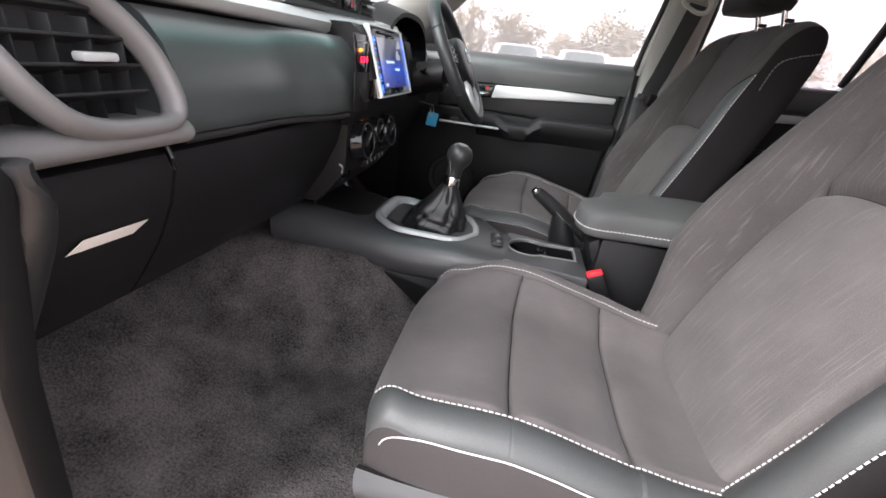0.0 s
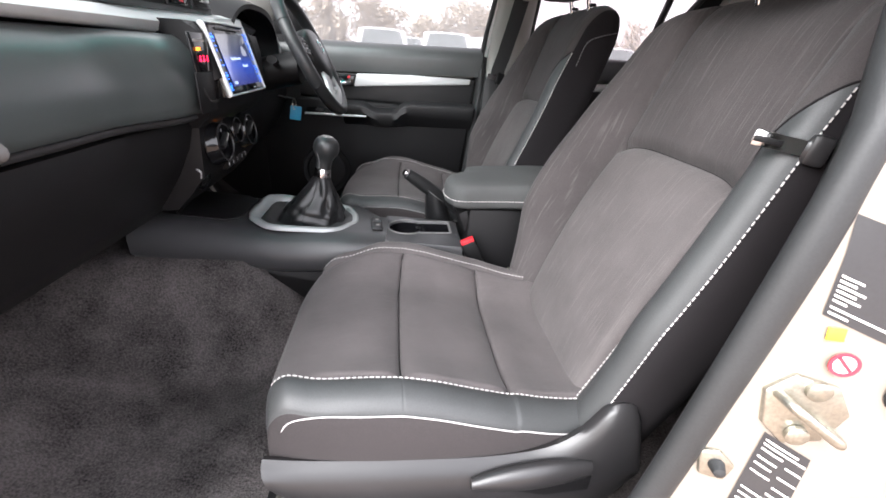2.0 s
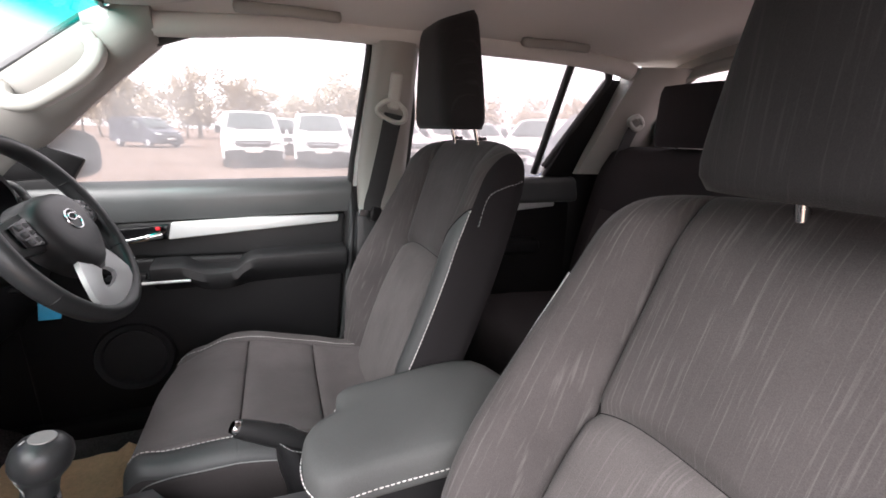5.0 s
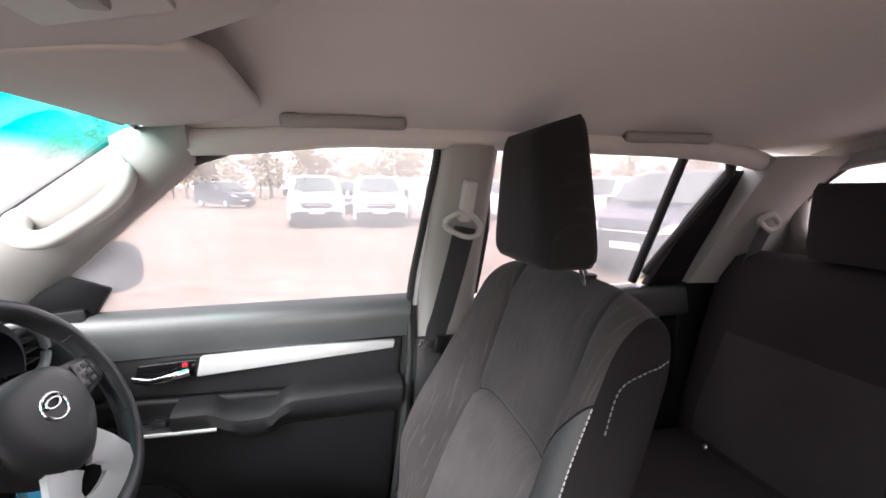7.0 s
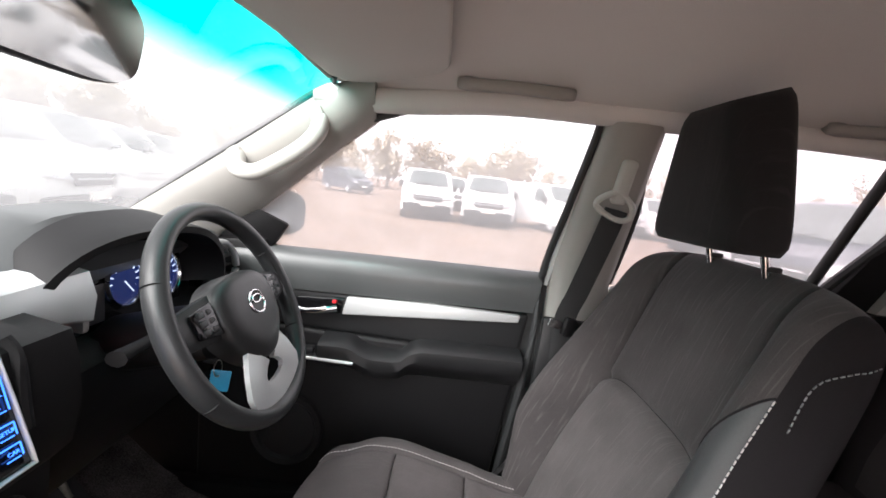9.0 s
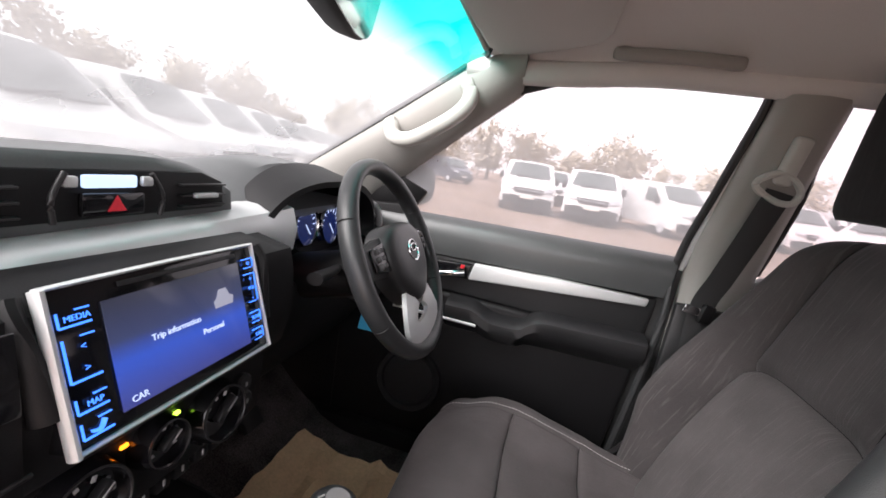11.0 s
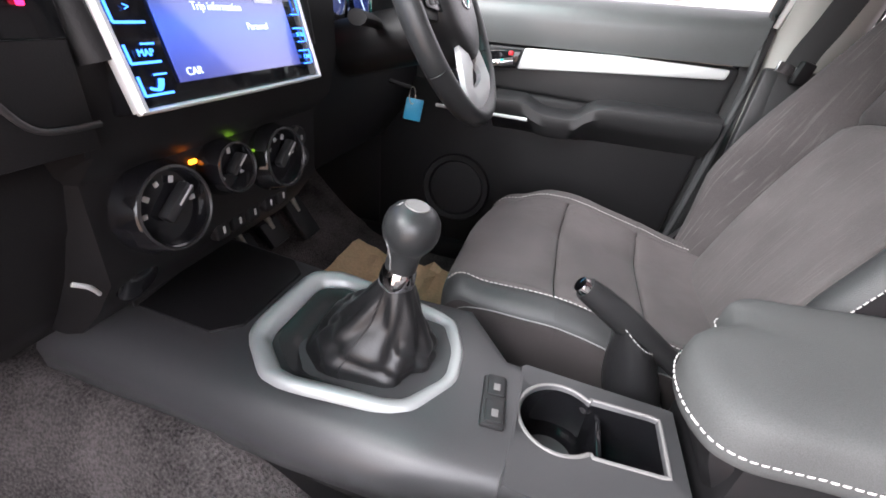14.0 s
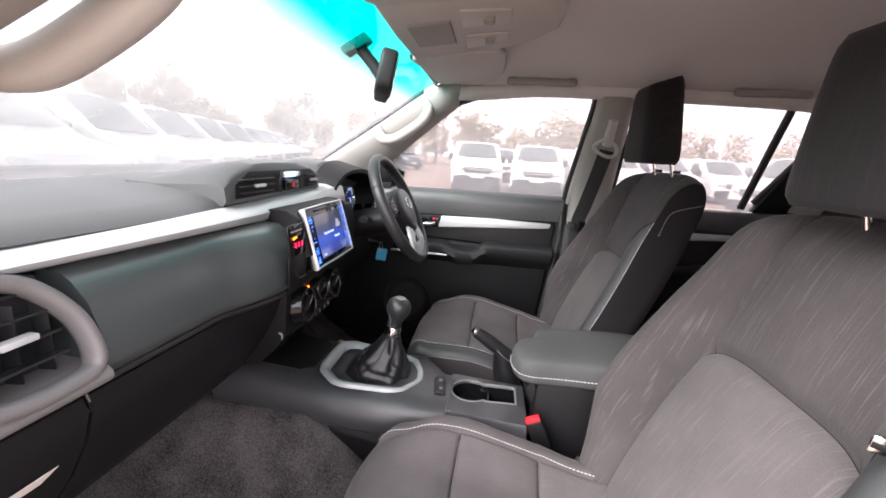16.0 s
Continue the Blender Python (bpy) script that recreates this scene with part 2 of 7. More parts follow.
def part(name, bm, material, parent=None, label="", sharp=38, scale=True):
    """One mesh object out of a bmesh in plan units, under a thing or a part."""
    if scale:
        bmesh.ops.scale(bm, vec=(K, K, K), verts=bm.verts)
    bmesh.ops.recalc_face_normals(bm, faces=bm.faces)
    me = bpy.data.meshes.new(name)
    bm.to_mesh(me)
    bm.free()
    me.shade_smooth()
    me.set_sharp_from_angle(angle=radians(sharp))
    me.materials.append(material)
    ob = new(name, me)
    if parent:
        ob.parent = parent
        if parent.type == "EMPTY":
            ob.location = -parent.location
    if label:
        ob["label"] = label
    return ob


def fixed(name, bm, material, label, category="", sharp=38):
    """A piece of the setting."""
    return tagged(part(name, bm, material, sharp=sharp), label, category, kind="structure")


def grid(rows, wrap=False, caps=False, solid=0.0, core=None):
    """A skin over rows of points. solid: its thickness, towards the point core."""
    bm = bmesh.new()
    v = [[bm.verts.new(p) for p in r] for r in rows]
    n = len(rows[0])
    for a, b in zip(v, v[1:]):
        for i in range(n if wrap else n - 1):
            j = (i + 1) % n
            bm.faces.new((a[i], a[j], b[j], b[i]))
    if caps:
        bm.faces.new(v[0]), bm.faces.new(list(reversed(v[-1])))
    if solid:
        thicken(bm, abs(solid), core)
    return bm


def thicken(bm, t, core=None):
    """Gives an open skin a thickness on the side of core."""
    bmesh.ops.recalc_face_normals(bm, faces=bm.faces)
    bm.normal_update()
    side = 1.0
    if core is not None:
        side = math.copysign(1, sum((f.normal.dot(Vector(core) - f.calc_center_median()) * f.calc_area() for f in bm.faces)))
    faces, rim = bm.faces[:], [e for e in bm.edges if len(e.link_faces) == 1]
    twin = {v: bm.verts.new(v.co + v.normal * t * side) for v in bm.verts[:]}
    for f in faces:
        bm.faces.new([twin[v] for v in reversed(f.verts)])
    for e in rim:
        p, q = e.verts
        bm.faces.new((p, q, twin[q], twin[p]))


def box(c, s, r=0.004, turn=(0, 0, 0), seg=2, bm=None):
    """A rounded block: centre, size, edge radius, turn in degrees."""
    own = bmesh.new()
    bmesh.ops.create_cube(own, size=1)
    bmesh.ops.scale(own, vec=s, verts=own.verts)
    if r:
        bmesh.ops.bevel(own, geom=own.edges[:], offset=min(r, min(s) * 0.49), segments=seg, profile=0.5, affect="EDGES")
    bmesh.ops.transform(own, matrix=pose(*c, *turn), verts=own.verts)
    return join(bm, own)


def join(bm, own):
    if bm is None:
        return own
    tmp = bpy.data.meshes.new("tmp")
    own.to_mesh(tmp), own.free()
    bm.from_mesh(tmp)
    bpy.data.meshes.remove(tmp)
    return bm


def slab(points, push, r=0.004, seg=2, bm=None):
    """A flat outline pushed out to a thickness, with rounded edges."""
    own = bmesh.new()
    lo = [own.verts.new(p) for p in points]
    hi = [own.verts.new(Vector(p) + Vector(push)) for p in points]
    own.faces.new(lo), own.faces.new(list(reversed(hi)))
    for i in range(len(lo)):
        j = (i + 1) % len(lo)
        own.faces.new((lo[i], hi[i], hi[j], lo[j]))
    bmesh.ops.recalc_face_normals(own, faces=own.faces)
    if r:
        sharp = [e for e in own.edges if e.calc_face_angle(0) > 0.4]
        bmesh.ops.bevel(own, geom=sharp, offset=r, segments=seg, profile=0.5, affect="EDGES", clamp_overlap=True)
    return join(bm, own)


def spline(points, n=40, closed=False):
    """Points along a smooth curve through those given."""
    p = [Vector(q) for q in points]
    out, m = [], len(p)
    for i in range(n + (0 if closed else 1)):
        t = i / n * (m if closed else m - 1)
        k = min(int(t), m - 1 if closed else m - 2)
        f = t - k
        q = [p[(k + d) % m] if closed else p[max(0, min(m - 1, k + d))] for d in (-1, 0, 1, 2)]
        out.append(0.5 * (2 * q[1] + (q[2] - q[0]) * f + (2 * q[0] - 5 * q[1] + 4 * q[2] - q[3]) * f * f + (3 * q[1] - q[0] - 3 * q[2] + q[3]) * f ** 3))
    return out


def sweep(points, a, b=None, ref=(0, 0, 1), sides=10, closed=False, sq=2.0, bm=None, taper=None):
    """A bar of oval section a x b along points."""
    b = b or a
    pts = [Vector(p) for p in points]
    rows, n = [], len(pts)
    for i, p in enumerate(pts):
        d = (pts[(i + 1) % n] - pts[i - 1]) if closed else (pts[min(i + 1, n - 1)] - pts[max(i - 1, 0)])
        d.normalize()
        s = d.cross(Vector(ref))
        s = s.normalized() if s.length > 1e-4 else d.orthogonal().normalized()
        u = s.cross(d)
        k = taper(i / (n - 1)) if taper else 1
        row = []
        for j in range(sides):
            w = 2 * math.pi * j / sides
            c, e = math.cos(w), math.sin(w)
            row.append(p + s * (a * k * math.copysign(abs(c) ** (2 / sq), c)) + u * (b * k * math.copysign(abs(e) ** (2 / sq), e)))
        rows.append(row)
    if closed:
        rows.append(rows[0])
    own = grid(rows, wrap=True, caps=not closed)
    if closed:
        bmesh.ops.remove_doubles(own, verts=own.verts, dist=1e-6)
    return join(bm, own)


def turned(profile, at, axis=(0, 0, 1), n=28, bm=None):
    """A solid turned round an axis: profile rows are (radius, height)."""
    m = Matrix.Translation(at) @ Vector(axis).to_track_quat("Z", "Y").to_matrix().to_4x4()
    rows = [[m @ Vector((max(r, 1e-5) * math.cos(2 * math.pi * i / n), max(r, 1e-5) * math.sin(2 * math.pi * i / n), h)) for i in range(n)] for r, h in profile]
    if profile[0][0] > 1e-4 and profile[-1][0] > 1e-4:
        own = grid(rows + rows[:1], wrap=True)
        bmesh.ops.remove_doubles(own, verts=own.verts, dist=1e-7)
    else:
        own = grid(rows, wrap=True, caps=True)
    return join(bm, own)


def stitches(points, out, size=(0.0055, 0.0017, 0.0012), gap=0.0076):
    """A row of short raised threads along a curve. out: the way up off the surface, one for all or one a point."""
    pts = [Vector(p) for p in points]
    bm = bmesh.new()
    run = 0.0
    for i in range(len(pts) - 1):
        d = pts[i + 1] - pts[i]
        o = Vector(out[i] if isinstance(out[0], (tuple, Vector)) else out).normalized()
        f = d.normalized()
        s = f.cross(o).normalized()
        while run < d.length:
            c = pts[i] + f * run + o * size[2] * 0.4
            vs = [bm.verts.new(c + f * size[0] / 2 * x + s * size[1] / 2 * y + o * size[2] * z) for z, k in ((0, 1), (1, 0.6)) for x, y in ((-k, -1 * k), (k, -k), (k, k), (-k, k))]
            bm.faces.new(vs[4:8])
            for q in range(4):
                bm.faces.new((vs[q], vs[(q + 1) % 4], vs[4 + (q + 1) % 4], vs[4 + q]))
            run += gap
        run -= d.length
    return bm


def words(name, text, size, m, material, parent, depth=0.0004):
    """Lettering as a mesh, laid by the matrix m (plan units, text runs along its x)."""
    cu = bpy.data.curves.new("lettering", "FONT")
    cu.body, cu.size, cu.extrude, cu.align_x, cu.align_y = text, size, depth, "CENTER", "CENTER"
    ob = bpy.data.objects.new("lettering", cu)
    scene.collection.objects.link(ob)
    dg = bpy.context.evaluated_depsgraph_get()
    me = bpy.data.meshes.new_from_object(ob.evaluated_get(dg))
    bpy.data.objects.remove(ob), bpy.data.curves.remove(cu)
    bm = bmesh.new()
    bm.from_mesh(me)
    bpy.data.meshes.remove(me)
    bmesh.ops.transform(bm, matrix=m, verts=bm.verts)
    return part(name, bm, material, parent)


def axes(at, right, up):
    """A matrix whose x runs along right and whose y runs along up."""
    r = Vector(right).normalized()
    n = r.cross(Vector(up)).normalized()
    u = n.cross(r)
    m = Matrix((r, u, n)).transposed().to_4x4()
    m.translation = at
    return m


# ---- the cabin shell ----
def side_y(z, off=0.0):
    """Half width of the cabin's glass line at a height."""
    return 0.735 - 0.38 * (z - 0.78) + off


def floor_z(x, y):
    a = abs(y)
    z = 0.12 + 0.0 * x
    if x < -0.12:
        z += (-0.12 - x) * (-0.12 - x) * 1.6 + (-0.12 - x) * 0.25
    tunnel = max(0.0, min(1.0, (0.235 - a) / 0.12))
    tunnel = tunnel * tunnel * (3 - 2 * tunnel)
    top = 0.345 if x < -0.02 else max(0.16, 0.345 - (x + 0.02) * 0.9)
    z = z + max(0, top - z) * tunnel
    return z + 0.004 * noise.noise((x * 9, y * 9, 0.3))


xs = [-0.62 + 0.03 * i for i in range(76)]
ys = [-0.7 + 0.025 * i for i in range(57)]
fixed("floor", grid([[(x, y, floor_z(x, y)) for y in ys] for x in xs], solid=0.02, core=(0.5, 0, -9)), CARPET, "dark grey-brown felt carpet over the cabin floor and tunnel", "carpet", 80)
fixed("underbody", box((0.5, 0, -0.03), (2.3, 1.36, 0.2), 0.02), PLASTIC_LOW, "dark underbody of the pickup cabin", "underbody")
fixed("firewall", box((-0.72, 0, 0.4), (0.06, 1.56, 0.85), 0.01), PLASTIC_LOW, "dark bulkhead ahead of the footwells", "bulkhead")


def roof_z(x, y):
    v = abs(y) / 0.6
    z = 1.235 - 0.02 * ((x - 0.75) / 0.7) ** 2
    edge = 1.142
    return edge + (z - edge) * max(0.0, 1 - v ** 3.2)


rx = [0.11 + 0.05 * i for i in range(32)]
ry = [-0.6 + 0.04 * i for i in range(31)]
front_edge = lambda x, y: roof_z(x, y) if x > 0.3 else 1.148 + (roof_z(0.3, y) - 1.148) * max(0, (x - 0.11) / 0.19) ** 0.7
ceiling = fixed("ceiling", grid([[(x, y, front_edge(x, y)) for y in ry] for x in rx], solid=0.02, core=(0.5, 0, 9)), HEADLINER, "warm grey cloth headliner under the cabin roof", "headliner", 60)
fixed("roof", grid([[(x - 0.02, y * 1.06, front_edge(x, y * 0.9) + 0.05) for y in ry] for x in rx], solid=0.012, core=(0.5, 0, -9)), PAINT, "white painted steel roof of the pickup cabin", "roof", 60)

# windscreen
scr = []
for i in range(15):
    s = i / 14
    scr.append([(0.125 - 0.565 * s - 0.13 * (1 - v * v) * s, (0.61 + 0.13 * s) * v, 1.152 - 0.362 * s) for v in [-1 + j / 12 for j in range(25)]])
ws = fixed("window_1", grid(scr), SCREENGLASS, "misted laminated windscreen, outdoor haze in its colour, with a green shade band", "windscreen", 80)
ws.visible_shadow = False
fixed("windscreen_frame", sweep(spline([(-0.42, 0.735, 0.80), (-0.33, 0.712, 0.862), (0.11, 0.606, 1.146)], 14) + spline([(0.124, 0.56, 1.15), (0.127, 0, 1.155), (0.124, -0.56, 1.15)], 14) + spline([(0.11, -0.606, 1.146), (-0.33, -0.712, 0.862), (-0.42, -0.735, 0.80)], 14), 0.006, 0.01), RUBBER, "black ceramic edge round the windscreen", "window frame")


def a_pillar(sign, name):
    inner = spline([(-0.46, 0.725, 0.775), (-0.33, 0.695, 0.855), (-0.1, 0.642, 1.0), (0.115, 0.592, 1.138), (0.2, 0.572, 1.165)], 20)
    outer = spline([(-0.2, 0.745, 0.74), (-0.11, 0.732, 0.83), (-0.02, 0.692, 0.905), (0.085, 0.65, 0.993), (0.2, 0.615, 1.085)], 20)
    rows = []
    for p, q in zip(inner, outer):
        row = []
        for j in range(9):
            t = j / 8
            w = p.lerp(q, t)
            w.y -= 0.028 * math.sin(math.pi * t) ** 0.7
            row.append((w.x, w.y * sign, w.z))
        back = [(lambda w: (w.x, (w.y + 0.03) * sign, w.z))(p.lerp(q, 1 - j / 8)) for j in range(9)]
        rows.append(row + back)
    return fixed(name, grid(rows, wrap=True, caps=True), TRIM, "light grey plastic trim along the sloping windscreen pillar", "pillar", 60)


a_pillar(1, "pillar_a_right")
a_pillar(-1, "pillar_a_left")


def rail(sign, name):
    """The roof side rail from the front pillar back to the rear one."""
    line = spline([(0.08, 0.605, 1.125), (0.16, 0.6, 1.12), (0.28, 0.59, 1.125), (0.45, 0.583, 1.142), (0.65, 0.583, 1.146), (0.95, 0.575, 1.146), (1.25, 0.575, 1.142), (1.45, 0.58, 1.12), (1.6, 0.585, 1.06)], 40)
    return fixed(name, sweep([(p.x, p.y * sign, p.z) for p in line], 0.022, 0.024, sides=10), HEADLINER, "cloth covered roof side rail", "roof rail", 60)


rail(1, "roof_rail_right")
rail(-1, "roof_rail_left")


def b_pillar(sign, name):
    rows = []
    for z in [0.18 + 0.05 * i for i in range(20)]:
        zz = min(z, 1.14)
        y = side_y(max(zz, 0.78), -0.035) if zz > 0.78 else 0.7 - 0.0
        x0 = 0.622 + 0.03 * (zz - 0.78) / 0.36 if zz > 0.78 else 0.628
        x1 = 0.765 if zz > 0.78 else 0.765 + (0.78 - zz) * 0.1
        pts = [(x0, y + 0.05), (x0, y + 0.012), (x0 + 0.02, y - 0.008), ((x0 + x1) / 2, y - 0.016), (x1 - 0.02, y - 0.008), (x1, y + 0.012), (x1, y + 0.05)]
        if sign < 0:  # kept behind the painted pillar
            pts = [(x, min(yy, y - 0.012)) for x, yy in pts]
        rows.append([(x, yy * sign, zz) for x, yy in pts])
    ob = fixed(name, grid(rows, wrap=True, caps=True), TRIM, "light grey plastic trim on the centre pillar", "pillar", 60)
    return ob


b_pillar(1, "pillar_b_right")
b_pillar(-1, "pillar_b_left")
fixed("door_jamb_right", slab([(0.5, 0.74, 0.1), (0.72, 0.74, 0.1), (0.72, 0.74, 0.77), (0.6, 0.74, 0.77)], (0, 0.04, 0), 0.004), RUBBER, "dark seal gap behind the driver's door", "door jamb")
fixed("pillar_b_lower_trim", slab([(0.6, 0.675, 0.15), (0.615, 0.675, 0.7), (0.765, 0.675, 0.7), (0.83, 0.675, 0.15)], (0, 0.02, 0), 0.006), PLASTIC, "dark lower trim on the centre pillar", "pillar")


def c_pillar(sign, name):
    rows = []
    for k in range(13):
        t = k / 12
        z = 0.8 + 0.33 * t
        a = Vector((1.36 + 0.1 * t, side_y(z, -0.06), z))
        b = Vector((1.63, 0.64 - 0.02 * t, z)) if z < 0.9 else Vector((1.63, 0.62 - 0.16 * ((z - 0.9) / 0.23) ** 2.2, z))
        mid = a.lerp(b, 0.5) + Vector((0.05, -0.012, 0))
        pts = [a, a.lerp(mid, 0.5) + Vector((0.01, -0.01, 0)), mid, mid.lerp(b, 0.6) + Vector((0.02, 0.01, 0)), b, b + Vector((0.06, 0.05, 0)), a + Vector((0.0, 0.07, 0))]
        rows.append([(p.x, p.y * sign, p.z) for p in pts])
    return fixed(name, grid(rows, wrap=True, caps=True), TRIM, "light grey plastic trim on the rear pillar", "pillar", 60)


c_pillar(1, "pillar_c_right")
c_pillar(-1, "pillar_c_left")

# rear wall with its window
rows = []
for k in range(48):
    w = 2 * math.pi * k / 48
    c, s = math.cos(w), math.sin(w)
    rows.append([(1.64, 0.6 * math.copysign(abs(c) ** 0.45, c), 1.005 + 0.135 * math.copysign(abs(s) ** 0.55, s)), (1.64, 0.76 * math.copysign(abs(c) ** 0.2, c), 0.66 + (0.56 if s > 0 else 0.56) * math.copysign(abs(s) ** 0.2, s))])
rows.append(rows[0])
fixed("wall_rear", grid(rows, solid=0.03, core=(9, 0, 0.8)), TRIM, "pale trimmed rear wall of the cabin", "wall")
fixed("rear_window_surround", sweep([Vector(r[0]) + Vector((-0.012, 0, 0)) for r in rows[:-1]], 0.018, 0.018, ref=(1, 0, 0), closed=True), TRIM, "light trim round the rear window", "window frame", 60)
g = bmesh.new()
g.faces.new([g.verts.new((1.655, r[0][1] * 1.01, 1.005 + (r[0][2] - 1.005) * 1.02)) for r in rows[:-1]])
rg = fixed("window_rear", g, REARGLASS, "rear cabin window glass", "window")
rg.visible_shadow = False
fixed("sill_left", box((0.3, -0.72, 0.14), (0.95, 0.1, 0.06), 0.015), PLASTIC_LOW, "dark plastic scuff plate on the door sill", "door sill")
fixed("sill_right", box((0.6, 0.72, 0.14), (1.8, 0.06, 0.06), 0.015), PLASTIC_LOW, "dark plastic scuff plate on the door sill", "door sill")
fixed("kick_panel_left", slab([(-0.62, -0.7, 0.1), (-0.1, -0.7, 0.12), (-0.06, -0.7, 0.5), (-0.02, -0.7, 0.66), (-0.12, -0.7, 0.8), (-0.62, -0.7, 0.7)], (0, -0.03, 0), 0.008), PLASTIC_LOW, "dark kick panel beside the passenger footwell", "side panel")
fixed("kick_panel_right", slab([(-0.62, 0.72, 0.1), (-0.05, 0.72, 0.12), (-0.05, 0.72, 0.8), (-0.62, 0.72, 0.75)], (0, 0.03, 0), 0.008), PLASTIC_LOW, "dark kick panel beside the driver footwell", "side panel")
fixed("cowl", slab([(-0.45, -0.74, 0.77), (-0.45, 0.74, 0.77), (-0.9, 0.74, 0.72), (-0.9, -0.74, 0.72)], (0, 0, -0.03), 0.01), PLASTIC_LOW, "black cowl below the windscreen", "cowl")


# ---- doors on the driver's side ----
def glass_sheet(outline, name, material, label, off=0.012):
    bm = bmesh.new()
    bm.faces.new([bm.verts.new((x, side_y(z, off), z)) for x, z in outline])
    ob = fixed(name, bm, material, label, "window")
    ob.visible_shadow = False
    return ob


W1 = [(-0.2, 0.765), (0.593, 0.781), (0.628, 1.139), (0.5, 1.141), (0.34, 1.12), (0.18, 1.071), (0.085, 0.993), (-0.03, 0.9), (-0.12, 0.83)]
glass_sheet([(-0.15, 0.76), (0.61, 0.77), (0.645, 1.15), (0.5, 1.155), (0.33, 1.135), (0.16, 1.08), (0.07, 1.0), (-0.05, 0.9)], "window_2", SIDEGLASS, "misted driver's door window glass with outdoor haze in its colour")


def panel(name, outline, parent, material, y=0.705, thick=0.05, r=0.012, label=""):
    return part(name, slab([(x, y, z) for x, z in outline], (0, thick, 0), r, 3), material, parent, label)


door = thing("door_1", (0.25, 0.75, 0.2), "closed driver's door with dark panels and a silver strip", "door", kind="structure")
rows = []
for i in range(23):
    x = -0.22 + 0.84 * i / 22
    xr = x
    row = []
    for y, z in [(0.765, 0.765), (0.745, 0.788), (0.725, 0.782), (0.712, 0.765), (0.708, 0.74), (0.714, 0.7), (0.716, 0.69), (0.765, 0.69)]:
        row.append((min(xr, 0.60 + (z - 0.7) * 0.12), y, z + 0.012 * i / 22 - 0.006))
    rows.append(row)
part("upper_panel", grid(rows, wrap=True, caps=True), PAD, door, "smooth dark upper door panel")
panel("middle_panel", [(-0.2, 0.6), (0.58, 0.575), (0.592, 0.69), (-0.2, 0.69)], door, PLASTIC, 0.722)
part("silver_strip", slab([(0.142, 0.708, 0.64), (0.152, 0.708, 0.684), (0.35, 0.708, 0.69), (0.57, 0.712, 0.686), (0.566, 0.712, 0.667), (0.35, 0.708, 0.654)], (0, 0.02, 0), 0.004, 3), SILVER, door, "brushed silver trim strip")
panel("lower_panel", [(-0.2, 0.15), (0.54, 0.15), (0.585, 0.58), (-0.2, 0.6)], door, PLASTIC_LOW, 0.716)
arm = []
for i in range(31):
    x = 0.105 + 0.475 * i / 30
    dip = math.exp(-((x - 0.255) / 0.065) ** 4) * 0.024
    fade = 1 if x > 0.1 else 0.8
    top = (0.596 if x > 0.3 else 0.588) - dip
    out = 0.655 + 0.012 * (i / 30)
    arm.append([(x, 0.722, top + 0.004), (x, out + 0.012, top), (x, out, top - 0.008), (x, out - 0.002, top - 0.03), (x, out + 0.014, top - 0.055), (x, 0.724, 0.5)])
part("armrest", grid(arm, wrap=True, caps=True), PLASTIC, door, "moulded dark armrest with a pull pocket")
part("switch_panel", slab([(-0.03, 0.668, 0.542), (0.185, 0.662, 0.54), (0.165, 0.71, 0.556), (-0.03, 0.71, 0.556)], (0, 0, 0.006), 0.002), GLOSS, door, "gloss black window switch panel")
part("switch_edge", sweep([(-0.03, 0.664, 0.545), (0.188, 0.658, 0.543)], 0.003, 0.004), SILVER, door)
for x in (0.02, 0.075, 0.12):
    part("window_switch", box((x, 0.688, 0.556), (0.028, 0.02, 0.012), 0.003), PLASTIC, door)
part("handle_recess", slab([(0.02, 0.716, 0.632), (0.14, 0.712, 0.64), (0.148, 0.712, 0.68), (0.03, 0.716, 0.672)], (0, 0.01, 0), 0.008, 3), GLOSS, door, "black recess behind the handle")
part("door_handle", sweep(spline([(0.025, 0.705, 0.648), (0.06, 0.7, 0.643), (0.1, 0.698, 0.65), (0.13, 0.706, 0.655)], 14), 0.005, 0.008, taper=lambda t: 0.6 + 0.5 * t), CHROME, door, "chrome inner door handle")
part("lock_tab", box((0.124, 0.706, 0.671), (0.011, 0.008, 0.009), 0.002), RED, door, "small red lock marker")
part("speaker_ring", turned([(0.0, 0.0), (0.085, 0.0), (0.092, 0.006), (0.088, 0.014), (0.075, 0.012), (0.07, 0.005), (0.0, 0.005)], (0.03, 0.712, 0.33), (0, -1, 0.1)), PLASTIC_LOW, door, "round dark loudspeaker grille")
part("seal", sweep(spline([(0.545, 0.695, 0.15), (0.6, 0.7, 0.6), (0.607, 0.722, 0.79), (0.627, 0.66, 0.97), (0.642, 0.602, 1.12), (0.625, 0.592, 1.15), (0.5, 0.592, 1.153), (0.34, 0.6, 1.134), (0.18, 0.62, 1.085)], 60), 0.008, 0.009, sides=8), RUBBER, door, "black rubber door seal")
part("window_frame", sweep(spline([(0.618, 0.735, 0.77), (0.636, 0.675, 0.955), (0.654, 0.612, 1.125)], 20), 0.009, 0.014, sides=8), SILVER, door, "pale painted edge of the window frame")
part("corner_panel", slab([(-0.2, 0.735, 0.77), (-0.05, 0.735, 0.77), (0.0, 0.715, 0.84), (-0.07, 0.71, 0.87), (-0.17, 0.725, 0.82)], (0, 0.03, 0), 0.006), PLASTIC_LOW, door, "black corner cover behind the mirror")
